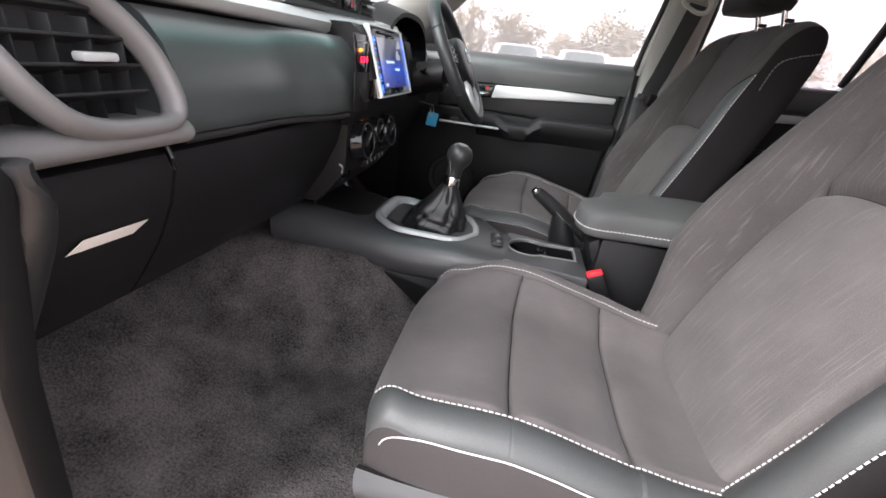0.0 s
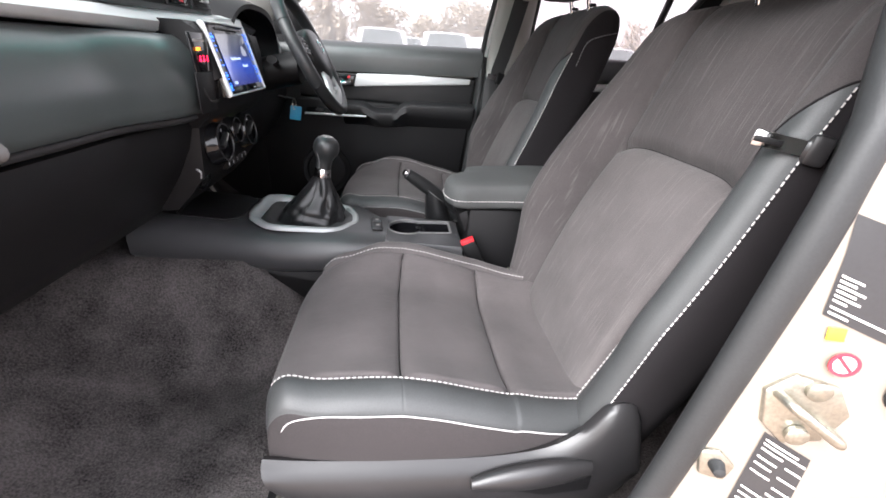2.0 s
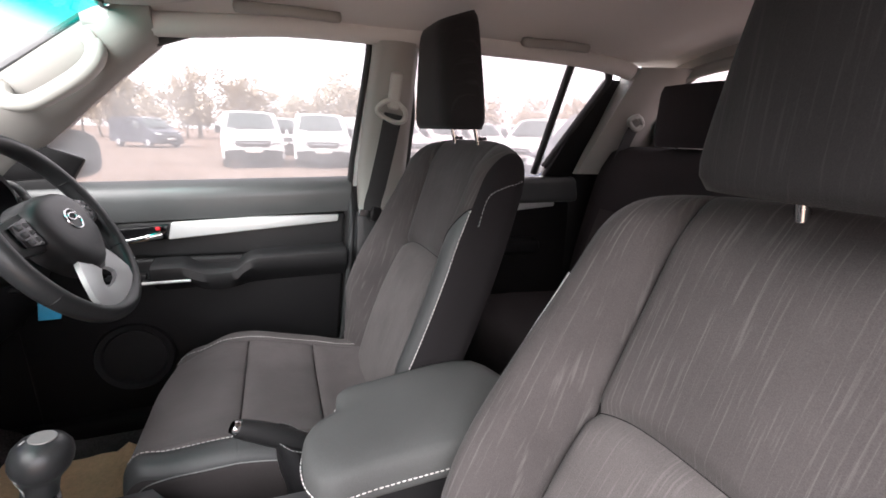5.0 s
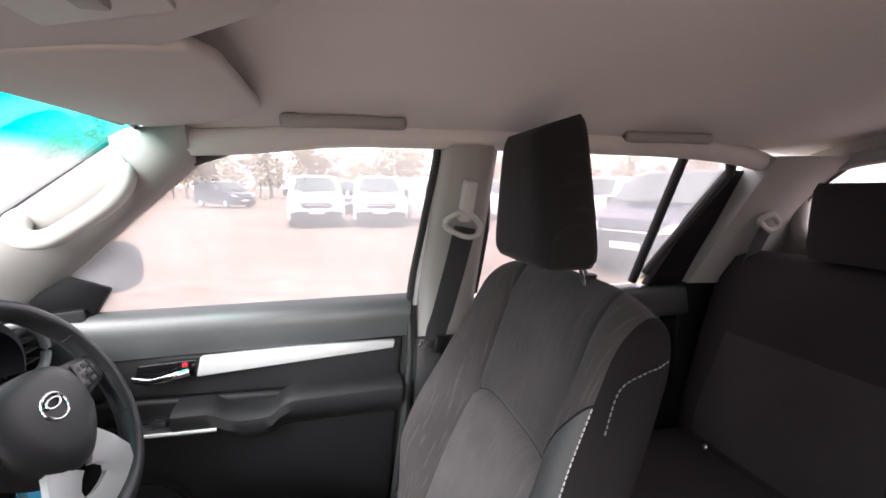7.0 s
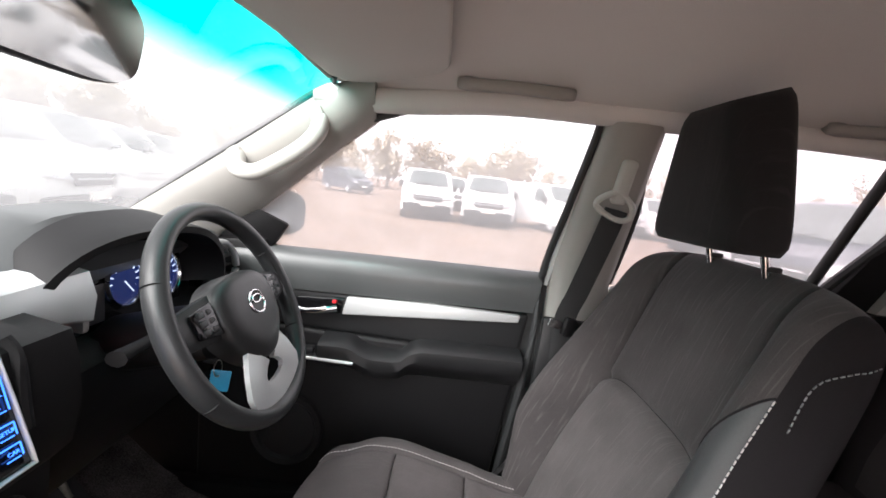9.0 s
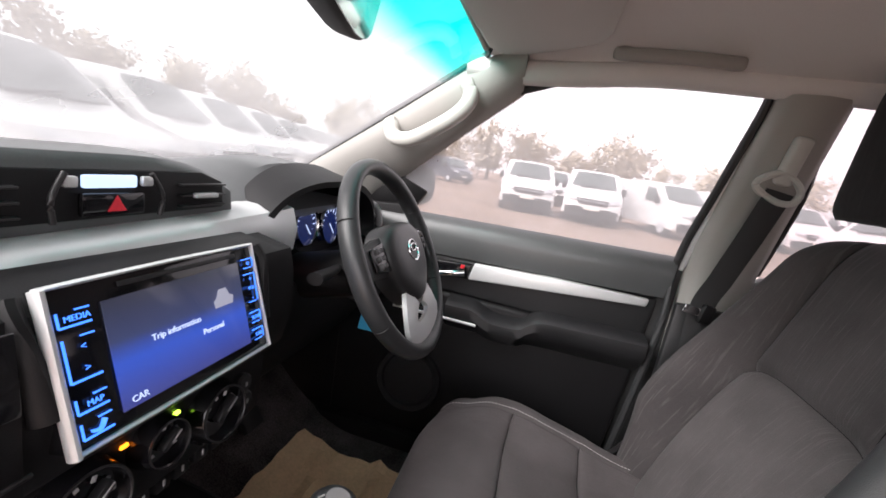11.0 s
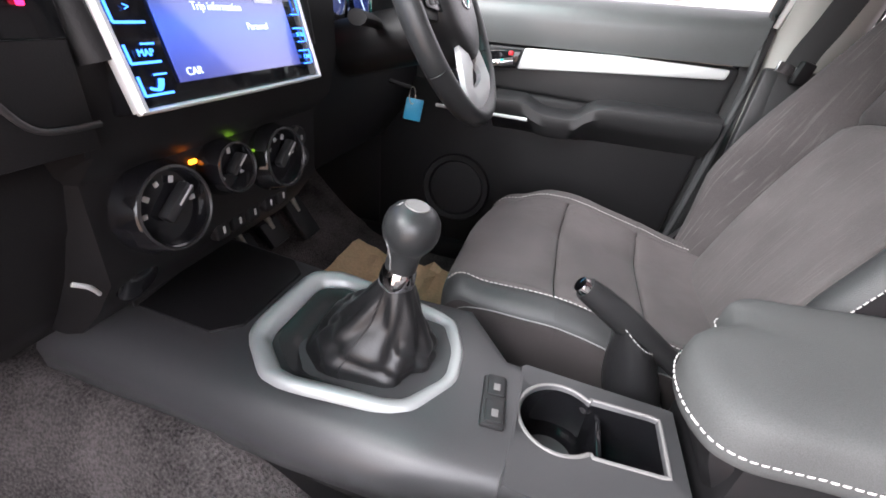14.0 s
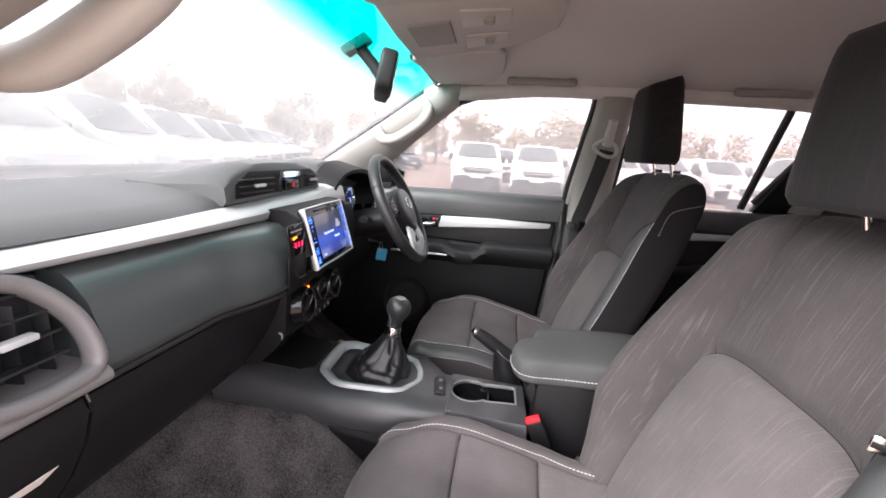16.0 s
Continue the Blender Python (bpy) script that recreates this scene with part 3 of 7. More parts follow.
part("outer_skin", slab([(-0.2, 0.79, 0.15), (0.6, 0.79, 0.15), (0.63, 0.79, 0.76), (-0.2, 0.79, 0.75)], (0, 0.02, 0), 0.006), PAINT, door, "white painted outer skin")

door2 = thing("door_2", (1.05, 0.75, 0.2), "closed rear door with a dark panel and silver strip", "door", kind="structure")
panel("upper_panel", [(0.77, 0.7), (1.4, 0.7), (1.38, 0.79), (0.77, 0.785)], door2, PAD, 0.68, 0.07, 0.02)
part("silver_strip", slab([(0.79, 0.69, 0.655), (0.79, 0.69, 0.69), (1.3, 0.69, 0.708), (1.3, 0.69, 0.688)], (0, 0.02, 0), 0.004), SILVER, door2, "brushed silver trim strip")
panel("lower_panel", [(0.78, 0.15), (1.4, 0.15), (1.42, 0.7), (0.77, 0.7)], door2, PLASTIC_LOW, 0.702)
part("armrest", box((1.02, 0.68, 0.56), (0.42, 0.07, 0.05), 0.018, seg=3), PLASTIC_LOW, door2)
part("divider_bar", sweep([(1.222, side_y(0.8, -0.012), 0.8), (1.24, side_y(1.15, -0.012), 1.15)], 0.012, 0.012), RUBBER, door2, "black bar between the two panes")
part("window_frame", sweep(spline([(0.77, 0.735, 0.79), (0.768, 0.66, 0.95), (0.765, 0.6, 1.14), (0.95, 0.592, 1.155), (1.2, 0.592, 1.152), (1.345, 0.596, 1.14), (1.395, 0.605, 1.1), (1.375, 0.635, 1.04), (1.325, 0.665, 0.95), (1.26, 0.715, 0.82)], 60), 0.012, 0.012, sides=8), RUBBER, door2, "black rubber window frame")
part("rear_cover", slab([(1.25, 0.69, 0.79), (1.42, 0.69, 0.79), (1.47, 0.615, 1.1), (1.4, 0.61, 1.1), (1.34, 0.645, 0.99)], (0, 0.03, 0), 0.006), PLASTIC_LOW, door2, "black cover behind the quarter window")
part("outer_skin", slab([(0.66, 0.79, 0.15), (1.55, 0.79, 0.15), (1.55, 0.79, 0.77), (0.66, 0.79, 0.76)], (0, 0.02, 0), 0.006), PAINT, door2, "white painted outer skin")
glass_sheet([(0.76, 0.78), (1.23, 0.79), (1.245, 1.16), (0.76, 1.16)], "window_3", REARGLASS, "rear door window glass")
glass_sheet([(1.23, 0.79), (1.26, 0.79), (1.35, 0.98), (1.42, 1.1), (1.36, 1.15), (1.245, 1.16)], "window_4", REARGLASS, "rear quarter window glass")
fixed("wall_right_rear", slab([(1.38, 0.7, 0.1), (1.66, 0.7, 0.1), (1.66, 0.7, 0.82), (1.36, 0.7, 0.82)], (0, 0.06, 0), 0.01), PLASTIC_LOW, "dark lower panel behind the rear door", "side panel")
fixed("wall_left_rear", slab([(0.78, -0.7, 0.1), (1.64, -0.7, 0.1), (1.64, -0.7, 0.8), (0.78, -0.7, 0.78)], (0, -0.06, 0), 0.01), PLASTIC_LOW, "dark rear door panel on the passenger's side", "door panel")
bm = bmesh.new()
bm.faces.new([bm.verts.new((x, -side_y(z, 0.012), z)) for x, z in [(0.76, 0.78), (1.26, 0.79), (1.42, 1.1), (1.36, 1.15), (0.76, 1.16)]])
fixed("window_5", bm, REARGLASS, "rear door window on the passenger's side", "window").visible_shadow = False

# ---- painted pillar in the open passenger doorway ----
def jamb_front(z):
    """Front edge of the painted pillar, close behind the door seal."""
    ks = [(0.05, 0.4), (0.165, 0.44), (0.22, 0.511), (0.33, 0.553), (0.5, 0.586), (0.7, 0.615), (0.8, 0.628), (1.02, 0.663), (1.2, 0.67)]
    for (a, x0), (b, x1) in zip(ks, ks[1:]):
        if z <= b:
            return x0 + (x1 - x0) * (z - a) / (b - a)
    return 0.67


def on_jamb(x, z, off=0.0):
    """A point on the pillar's painted face."""
    ks = [(-0.1, 0.66), (0.0, 0.69), (0.012, 0.70), (0.05, 0.715), (0.1, 0.728), (0.17, 0.738), (0.2, 0.75), (0.3, 0.752)]
    d = x - jamb_front(z)
    y = 0.752
    for (a, y0), (b, y1) in zip(ks, ks[1:]):
        if a <= d <= b:
            y = y0 + (y1 - y0) * (d - a) / (b - a)
    return Vector((x, -(y + off), z))


jamb = []
for k in range(89):
    z = 0.05 + 1.1 * k / 88
    lean = 0.0 if z < 0.78 else (z - 0.78) * 0.38
    f = jamb_front(z)
    jamb.append([(f, -(0.69 - lean), z), (f + 0.012, -(0.70 - lean), z), (f + 0.05, -(0.715 - lean), z), (f + 0.1, -(0.728 - lean), z), (f + 0.17, -(0.738 - lean), z), (f + 0.2, -(0.75 - lean), z), (f + 0.26, -(0.752 - lean), z), (f + 0.3, -(0.74 - lean), z), (f + 0.3, -(0.70 - lean), z)])
fixed("door_pillar_left", grid(jamb, wrap=True, caps=True), PAINT, "cream-white painted centre pillar in the open doorway", "pillar", 60)
seal = spline([(0.2, -0.685, 0.16), (0.42, -0.69, 0.165), (0.505, -0.69, 0.22), (0.545, -0.69, 0.33), (0.578, -0.69, 0.5), (0.607, -0.69, 0.7), (0.62, -0.67, 0.8), (0.655, -0.6, 1.02), (0.655, -0.585, 1.1), (0.6, -0.59, 1.135), (0.4, -0.6, 1.13), (0.25, -0.62, 1.1)], 70)
fixed("door_seal_left", sweep(seal, 0.013, 0.016, sides=10), RUBBER, "dark rubber seal round the open doorway", "door seal", 60)


# ---- front seats ----
CUSH = [(0.20, 0.20), (0.155, 0.215), (0.133, 0.25), (0.128, 0.29), (0.129, 0.325), (0.147, 0.346), (0.19, 0.357), (0.25, 0.361), (0.3, 0.3605), (0.308, 0.3515), (0.316, 0.359), (0.36, 0.351), (0.41, 0.338), (0.458, 0.3265), (0.466, 0.317), (0.474, 0.3245), (0.52, 0.314), (0.57, 0.308), (0.64, 0.305)]
CROSS = [(0.0, 0.0), (0.05, 0.0), (0.1, 0.003), (0.14, 0.011), (0.158, 0.016), (0.165, 0.0125), (0.172, 0.0175), (0.188, 0.019), (0.203, 0.014), (0.213, 0.005), (0.217, -0.003), (0.222, -0.012), (0.228, -0.04), (0.231, -0.085), (0.23, -0.125)]


# the same line without the two cross seams, for the bolsters
EVEN = [(x, (CUSH[k - 1][1] + CUSH[k + 1][1]) / 2 if k in (9, 14) else z) for k, (x, z) in enumerate(CUSH)]


def knot(table, i):
    """A smooth value of a table of points between its rows."""
    k = max(0, min(len(table) - 2, int(i)))
    f = i - k
    q = [Vector(table[max(0, min(len(table) - 1, k + d))]) for d in (-1, 0, 1, 2)]
    return 0.5 * (2 * q[1] + (q[2] - q[0]) * f + (2 * q[0] - 5 * q[1] + 4 * q[2] - q[3]) * f * f + (3 * q[1] - q[0] - 3 * q[2] + q[3]) * f ** 3)


def ease(t):
    t = max(0.0, min(1.0, t))
    return t * t * (3 - 2 * t)


def steps(a, b, each=4):
    """Fine steps from row a to row b of a table."""
    n_ = int(round(abs(b - a) * each))
    return [a + (b - a) * k / n_ for k in range(n_ + 1)]


def cushion_point(i, j, side, yc):
    """A point of the cushion's skin, row i from the front and column j out from the middle."""
    x, z = knot(CUSH, i)
    y, dz = knot(CROSS, j)
    front = min(1.0, i / 5)
    outer = ease(j - 4)
    base = z + outer * (knot(EVEN, i)[1] - z)
    base += outer * 0.013 * math.exp(-((x - 0.152) / 0.028) ** 2)
    base -= (1 - outer) * 0.006 * (math.exp(-((x - 0.308) / 0.018) ** 2) + math.exp(-((x - 0.466) / 0.018) ** 2))
    base -= 0.004 * math.exp(-((j - 5) / 0.8) ** 2) * front
    taper = 1 - 0.05 * max(0, (0.25 - x) / 0.12) ** 2 - 0.06 * max(0, (x - 0.45) / 0.2)
    zz = base + dz * (0.35 + 0.65 * ease((i - 2) / 2) * front)
    if side > 0:  # the cloth bolster stands higher
        zz += 0.03 * ease((y - 0.09) / 0.09) * ease((x - 0.13) / 0.13) * (1 - 0.35 * ease((x - 0.42) / 0.2)) * (1 - ease((j - 10) / 4))
    if j > 10:
        zz = max(zz, 0.255)
    turn = (0.062 if side > 0 else 0.02) * max(0, min(1, (y - 0.07) / 0.16)) ** 2 * max(0, min(1, (0.38 - x) / 0.2))
    return Vector((x + turn - 0.012 * (1 - (y / 0.23) ** 2) * (1 - front), yc + side * y * taper, zz))


TALL = {"extra": 0.0}


def back_frame(s):
    """Centre of the backrest's front face at s from the bottom to the top."""
    return Vector((0.578 + 0.228 * s + 0.012 * math.sin(math.pi * s), 0, 0.29 + 0.6 * s + TALL["extra"] * max(0.0, (s - 0.6) / 0.4)))


BN = Vector((-0.932, 0, 0.362))
BX = [0.0, 0.05, 0.1, 0.134, 0.146, 0.154, 0.172, 0.19, 0.207, 0.221, 0.229, 0.231]


def back_at(s, off, u, side, yc):
    """A point of the backrest: along its length, off its face and out from the middle; the top edge closes in a round."""
    q = max(0.0, (s - 0.87) / 0.13)
    f = math.sqrt(max(0.0, 1 - q * q))
    wide = 0.97 + 0.05 * math.sin(math.pi * min(1, s * 1.1)) - 0.07 * (1 - f)
    if side > 0:  # the inboard bolster bulges out
        wide += 0.07 * math.exp(-((s - 0.36) / 0.26) ** 2) * (u / 0.231) ** 2
    sl = s - 0.04 * (u / 0.231) ** 4 * max(0, (s - 0.55) / 0.45) ** 2
    p = back_frame(sl) + BN * (-0.03 + (off + 0.03) * f)
    return Vector((p.x, yc + side * u * wide, p.z))


def back_point(s, j, side, yc):
    """Front skin of the backrest, column j out from the middle."""
    u = knot([(q, 0) for q in BX], j)[0]
    mid = 1 - ease(j - 4)
    bow_s = s - mid * 0.035 * min(1.0, u / 0.146) ** 5 * math.exp(-((s - 0.6) / 0.12) ** 2)
    bol = 0.058 * min(1.0, 0.55 + s * 1.6) * (1 - 0.5 * max(0, (s - 0.65) / 0.35) ** 1.3)
    if side > 0:
        bol *= 1 + 0.65 * math.exp(-((s - 0.36) / 0.28) ** 2)
    prof = knot([(q, 0) for q in (0, 0, 0.002, 0.005, -0.003, 0.014, 0.74 * bol, 0.98 * bol, 0.97 * bol, 0.74 * bol, 0.34 * bol, -0.012)], j)[0]
    pillow = 1 - min(1.0, u / 0.148) ** 4
    if s < 0.588:
        prof += mid * (0.016 * max(0.0, math.sin(math.pi * min(1, s / 0.6))) ** 0.7 + 0.01 * pillow * max(0.0, math.sin(math.pi * s / 0.588)) ** 0.5)
    else:
        prof += mid * 0.009 * pillow * max(0.0, math.sin(math.pi * min(1, (s - 0.588) / 0.35))) ** 0.6
    prof -= mid * 0.01 * math.exp(-((s - 0.588) / 0.016) ** 2)
    prof -= 0.006 * math.exp(-((j - 4.2) / 0.6) ** 2)
    return back_at(bow_s, prof, u, side, yc)


def front_seat(yc, vinyl, outer, label, lift=0.0, extra=0.0, head=0.918, shift=0.005, grip=VINYL):
    TALL["extra"] = extra
    seat = thing("front_seat", (0.4, yc, 0.13), label, "car seat", "front seats")
    n = len(CUSH)

    def strip(j0, j1, side, i0=0, i1=n):
        return [[cushion_point(i, j, side, yc) for j in steps(j0, j1)] for i in steps(i0, i1 - 1)]

    full = [[cushion_point(i, j, -1, yc) for j in steps(5, 0.25)] + [cushion_point(i, j, 1, yc) for j in steps(0, 5)] for i in steps(0, n - 1)]
    part("cushion", grid(full, solid=0.012, core=(0.45, yc, 0.1)), CLOTH, seat, "brown-grey cloth seat cushion with cross seams", 70)
    for side in (-1, 1):
        mat = grip if side == vinyl else CLOTH
        part("cushion_bolster", grid(strip(5, 10, side), solid=0.01, core=(0.45, yc, 0.1)), mat, seat, "padded side bolster of the cushion", 70)
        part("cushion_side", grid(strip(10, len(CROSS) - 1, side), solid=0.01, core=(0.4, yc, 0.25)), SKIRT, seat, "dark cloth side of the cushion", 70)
        line = [cushion_point(i, 5.7, side, yc) + Vector((0, 0, 0.0012)) for i in steps(4.5, n - 1.5)]
        part("stitching", stitches(line, (0, side * 0.3, 1)), STITCH, seat, "white stitching")
        edge = spline([cushion_point(5, 13, side, yc), cushion_point(4, 12, side, yc) + Vector((0.012, 0, -0.004)), cushion_point(5, 11, side, yc) + Vector((0.004, 0, -0.004))] + [cushion_point(i, 10, side, yc) for i in range(6, n - 1)], 70)
        part("piping", sweep([p + Vector((0, side * 0.0015, 0.001)) for p in edge], 0.001, 0.001, sides=6), STITCH if side == outer else THREAD, seat, "pale piping along the cushion's edge")
    for i in (9, 14):
        pts = [cushion_point(i, j, -1, yc) for j in range(5, 0, -1)] + [cushion_point(i, j, 1, yc) for j in range(0, 6)]
        part("seam", sweep(spline(pts, 24), 0.0007, 0.0006, sides=6), SIDECLOTH, seat)
    # backrest
    S = [0.87 * k / 30 for k in range(31)] + [0.87 + 0.13 * math.sin(math.pi / 2 * k / 10) for k in range(1, 11)]
    F = [0.588 * k / 48 for k in range(49)] + [0.588 + 0.282 * k / 24 for k in range(1, 25)] + S[31:]
    isplit = 49
    centre = [[back_point(s, j, -1, yc) for j in steps(4, 0.25)] + [back_point(s, j, 1, yc) for j in steps(0, 4)] for s in F]
    core = (0.82, yc, 0.52)
    part("lower_insert", grid(centre[:isplit], solid=0.008, core=core), INSERT, seat, "paler ribbed cloth insert of the lower backrest", 70)
    part("upper_back", grid(centre[isplit - 1:]), RIB, seat, "dark ribbed cloth of the upper backrest", 70)
    part("insert_seam", sweep(spline(centre[isplit - 1], 30), 0.001, 0.001, sides=6), SIDECLOTH, seat)
    for side in (-1, 1):
        mat = grip if side == vinyl else CLOTH
        part("side_seam", sweep(spline([back_point(s, 4, side, yc) for s in S[:36]], 60), 0.0009, 0.0009, sides=6), SIDECLOTH, seat)
        part("back_bolster", grid([[back_point(s, j, side, yc) for j in steps(4, 5)] for s in F]), RIB, seat, "padded cloth bolster of the backrest", 70)
        ends = [0.57, 0.63, 0.69, 0.745, 0.79]  # the vinyl ends on a slant
        end_at = lambda j: knot([(q, 0) for q in ends], j - 5)[0]
        edge_rows = [[back_point(end_at(j) * k / 26, j, side, yc) for j in steps(5, 9)] for k in range(27)]
        part("back_edge", grid(edge_rows), mat if side == vinyl else RIB, seat, "padded outer edge of the backrest", 70)
        top_rows = [[back_point(end_at(j) + (1 - end_at(j)) * math.sin(math.pi / 2 * k / 18), j, side, yc) for j in steps(5, 9)] for k in range(19)]
        part("shoulder", grid(top_rows), RIB, seat, "cloth shoulder of the backrest", 70)
        if side == vinyl:
            part("slant_seam", sweep(spline(edge_rows[-1], 20), 0.0014, sides=6), SIDECLOTH, seat)
        skin = [[back_point(s, j, side, yc) for j in steps(9, 11)] + [ back_at(s, -0.03, 0.231, side, yc), back_at(s, -0.055, 0.225, side, yc), back_at(s, -0.068, 0.2, side, yc)] for s in S]
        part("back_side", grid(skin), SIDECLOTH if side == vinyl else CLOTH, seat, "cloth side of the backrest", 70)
        nrm = BN + Vector((0, side * 0.25, 0))
        line = [back_point(s, 5.35, side, yc) + BN * 0.001 + Vector((0, -side * 0.0015, 0)) for s in S[1:20]]
        if side == vinyl:
            part("stitching", stitches(spline(line, 60), nrm), STITCH, seat, "pale stitching")
        line = [back_point(s, 9, side, yc) + BN * 0.001 + Vector((0, side * 0.001, 0)) for s in S[1:28]]
        if side == vinyl:
            part("stitching", stitches(spline(line, 60), (-0.5, side, 0)), STITCH, seat, "white stitching")
            curve = [back_point(S[26], 10, side, yc), back_point(S[29], 10, side, yc), back_point(S[31], 11, side, yc), back_at(S[32], -0.03, 0.231, side, yc), back_at(S[33], -0.05, 0.226, side, yc)]
            part("stitching", stitches([p + Vector((0, side * 0.002, 0)) for p in spline(curve, 30)], (-0.3, side, 0)), THREAD, seat, "grey stitching")
        else:
            part("piping", sweep(spline(line[6:], 50), 0.0016, sides=6), STITCH, seat, "pale piping along the bolster")
    rear = [[back_at(s, -0.068, 0.2, -1, yc), back_at(s, -0.08, 0.12, -1, yc), back_at(s, -0.084, 0.0, 1, yc), back_at(s, -0.08, 0.12, 1, yc), back_at(s, -0.068, 0.2, 1, yc)] for s in S]
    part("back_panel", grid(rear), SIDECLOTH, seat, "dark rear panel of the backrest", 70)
    # headrest
    rows = []
    for k in range(19):
        t = k / 18
        end = (1 - (2 * t - 1) ** 10) ** 0.5 if 0 < t < 1 else 0.35
        hw, hd = (0.111 - 0.042 * t ** 1.3) * (0.86 + 0.14 * end), (0.052 - 0.006 * t) * (0.8 + 0.2 * end)
        row = []
        for q in range(36):
            w = 2 * math.pi * q / 36
            c, e = math.cos(w), math.sin(w)
            px = 0.77 + hd * math.copysign(abs(c) ** 0.5, c)
            row.append((px - 0.008 * t, yc + shift + hw * math.copysign(abs(e) ** 0.4, e), head + 0.215 * t + (px - 0.77) * 0.35 * t))
        rows.append(row)
    part("headrest", grid(rows, wrap=True, caps=True), HEADCLOTH, seat, "dark cloth headrest", 75)
    for s in (-1, 1):
        part("headrest_post", sweep([(0.83, yc + shift + 0.062 * s, head - 0.078), (0.80, yc + shift + 0.062 * s, head + 0.027)], 0.006), CHROME, seat, "chrome headrest post")
        part("post_collar", turned([(0, 0), (0.012, 0), (0.012, 0.005), (0.01, 0.007), (0, 0.007)], (0.822, yc + shift + 0.062 * s, 0.88 + extra)), PLASTIC_LOW, seat)
    # plastic base
    for side in (outer,):
        y0 = yc + side * 0.232
        top_ = [(0.143, 0.305), (0.2, 0.298), (0.3, 0.293), (0.42, 0.293), (0.5, 0.305), (0.545, 0.335), (0.575, 0.375), (0.61, 0.37), (0.625, 0.3)]
        low = [(0.158, 0.262), (0.19, 0.222), (0.26, 0.2), (0.36, 0.192), (0.46, 0.19), (0.54, 0.19), (0.58, 0.2), (0.61, 0.22), (0.625, 0.26)]
        tp, lw = spline([(x, 0, z) for x, z in top_], 30), spline([(x, 0, z) for x, z in low], 30)
        rows = []
        for a, b in zip(tp, lw):
            rows.append([(a.x, y0 - side * 0.012, a.z - 0.004), (a.x, y0 - side * 0.002, a.z + 0.002), (a.x, y0 + side * 0.006, a.z - 0.004)] + [(lambda w, t: (w.x, y0 + side * (0.006 + 0.012 * math.sin(math.pi * t) ** 0.6), w.z))(a.lerp(b, t), t) for t in (0.2, 0.4, 0.6, 0.8, 1.0)] + [(b.x, y0 - side * 0.02, b.z)])
        shell = part("base_shell", grid(rows, solid=0.004, core=(0.4, yc, 0.25)), SHELLPL, seat, "dark moulded plastic seat base", 50)
        if side == outer:
            lever = []
            for k in range(17):
                t = k / 16
                x = 0.4 + 0.155 * t
                h = 0.021 * math.sin(math.pi * (0.06 + 0.8 * t)) ** 0.7
                z = 0.272 + 0.02 * t
                lever.append([(x, y0 + side * (0.018 + 0.014 * math.cos(w) * (0.4 + 0.6 * math.sin(math.pi * (0.1 + 0.8 * t)))), z + h * math.sin(w)) for w in [2 * math.pi * q / 12 for q in range(12)]])
            part("recliner_lever", grid(lever, wrap=True, caps=True), SHELLPL, shell, "dark plastic lever", 60)
            part("lever_recess", slab([(0.43, y0 + side * 0.0165, 0.262), (0.5, y0 + side * 0.0175, 0.245), (0.56, y0 + side * 0.0165, 0.25), (0.56, y0 + side * 0.0165, 0.275)], (0, side * 0.003, 0), 0.001), PLASTIC_LOW, shell)
    part("frame", box((0.41, yc, 0.215), (0.38, 0.33, 0.08), 0.02), PLASTIC_LOW, seat, "dark steel frame under the cushion")
    for side in (-1, 1):
        part("rail", box((0.37, yc + side * 0.19, 0.155), (0.5, 0.04, 0.035), 0.006), PLASTIC_LOW, seat, "dark slide rail")
        part("rail_foot", sweep(spline([(0.13, yc + side * 0.19, 0.14), (0.135, yc + side * 0.19, 0.165), (0.16, yc + side * 0.19, 0.178), (0.2, yc + side * 0.19, 0.165)], 14), 0.017, 0.006), STEEL, seat, "worn bolted rail foot")
        part("rail_bolt", turned([(0, 0), (0.011, 0), (0.011, 0.006), (0.007, 0.009), (0, 0.009)], (0.148, yc + side * 0.19, 0.174), (-0.4, 0, 1), 6), STEEL, seat)
    if lift:
        for o in seat.children:
            o.location.z += lift * K
    return seat


front_seat(-0.343, -1, -1, "brown-grey cloth front passenger seat with white stitching", 0.0, -0.012, 0.88, -0.014)
front_seat(0.383, -1, 1, "brown-grey cloth driver's seat with white stitching", 0.012, 0.016, 0.918, 0.003, DRIVERVINYL)


# ---- dashboard ----
dash = thing("dashboard", (-0.3, 0, 0.4), "black moulded dashboard with a silver band and centre screen", "dashboard")


def across(ys, profile, solid=0.0):
    """A skin of a profile (x, z) that changes with y."""
    return grid([[(x, y, z) for x, z in profile(y)] for y in ys], wrap=not solid, caps=not solid, solid=solid)


YS = [-0.7 + 0.035 * i for i in range(41)]


def bow(y):
    return -0.035 * (abs(y) / 0.7) ** 2.5


def pad_profile(y):
    b = bow(y)
    hood = 0.055 * math.exp(-((y - 0.4) / 0.17) ** 4)
    pod = 0.02 * math.exp(-((y + 0.03) / 0.2) ** 6)
    return [(-0.125 + b, 0.788), (-0.118 + b, 0.797), (-0.13 + b, 0.806 + 0.5 * pod), (-0.17 + b, 0.815 + pod + hood), (-0.25 + b, 0.824 + pod + hood * 0.9), (-0.36, 0.828 + pod * 0.6 + hood * 0.4), (-0.47, 0.824), (-0.62, 0.805), (-0.62, 0.74), (-0.2 + b, 0.72)]


part("top_pad", across(YS, pad_profile), PAD, dash, "soft grained top of the dashboard", 50)


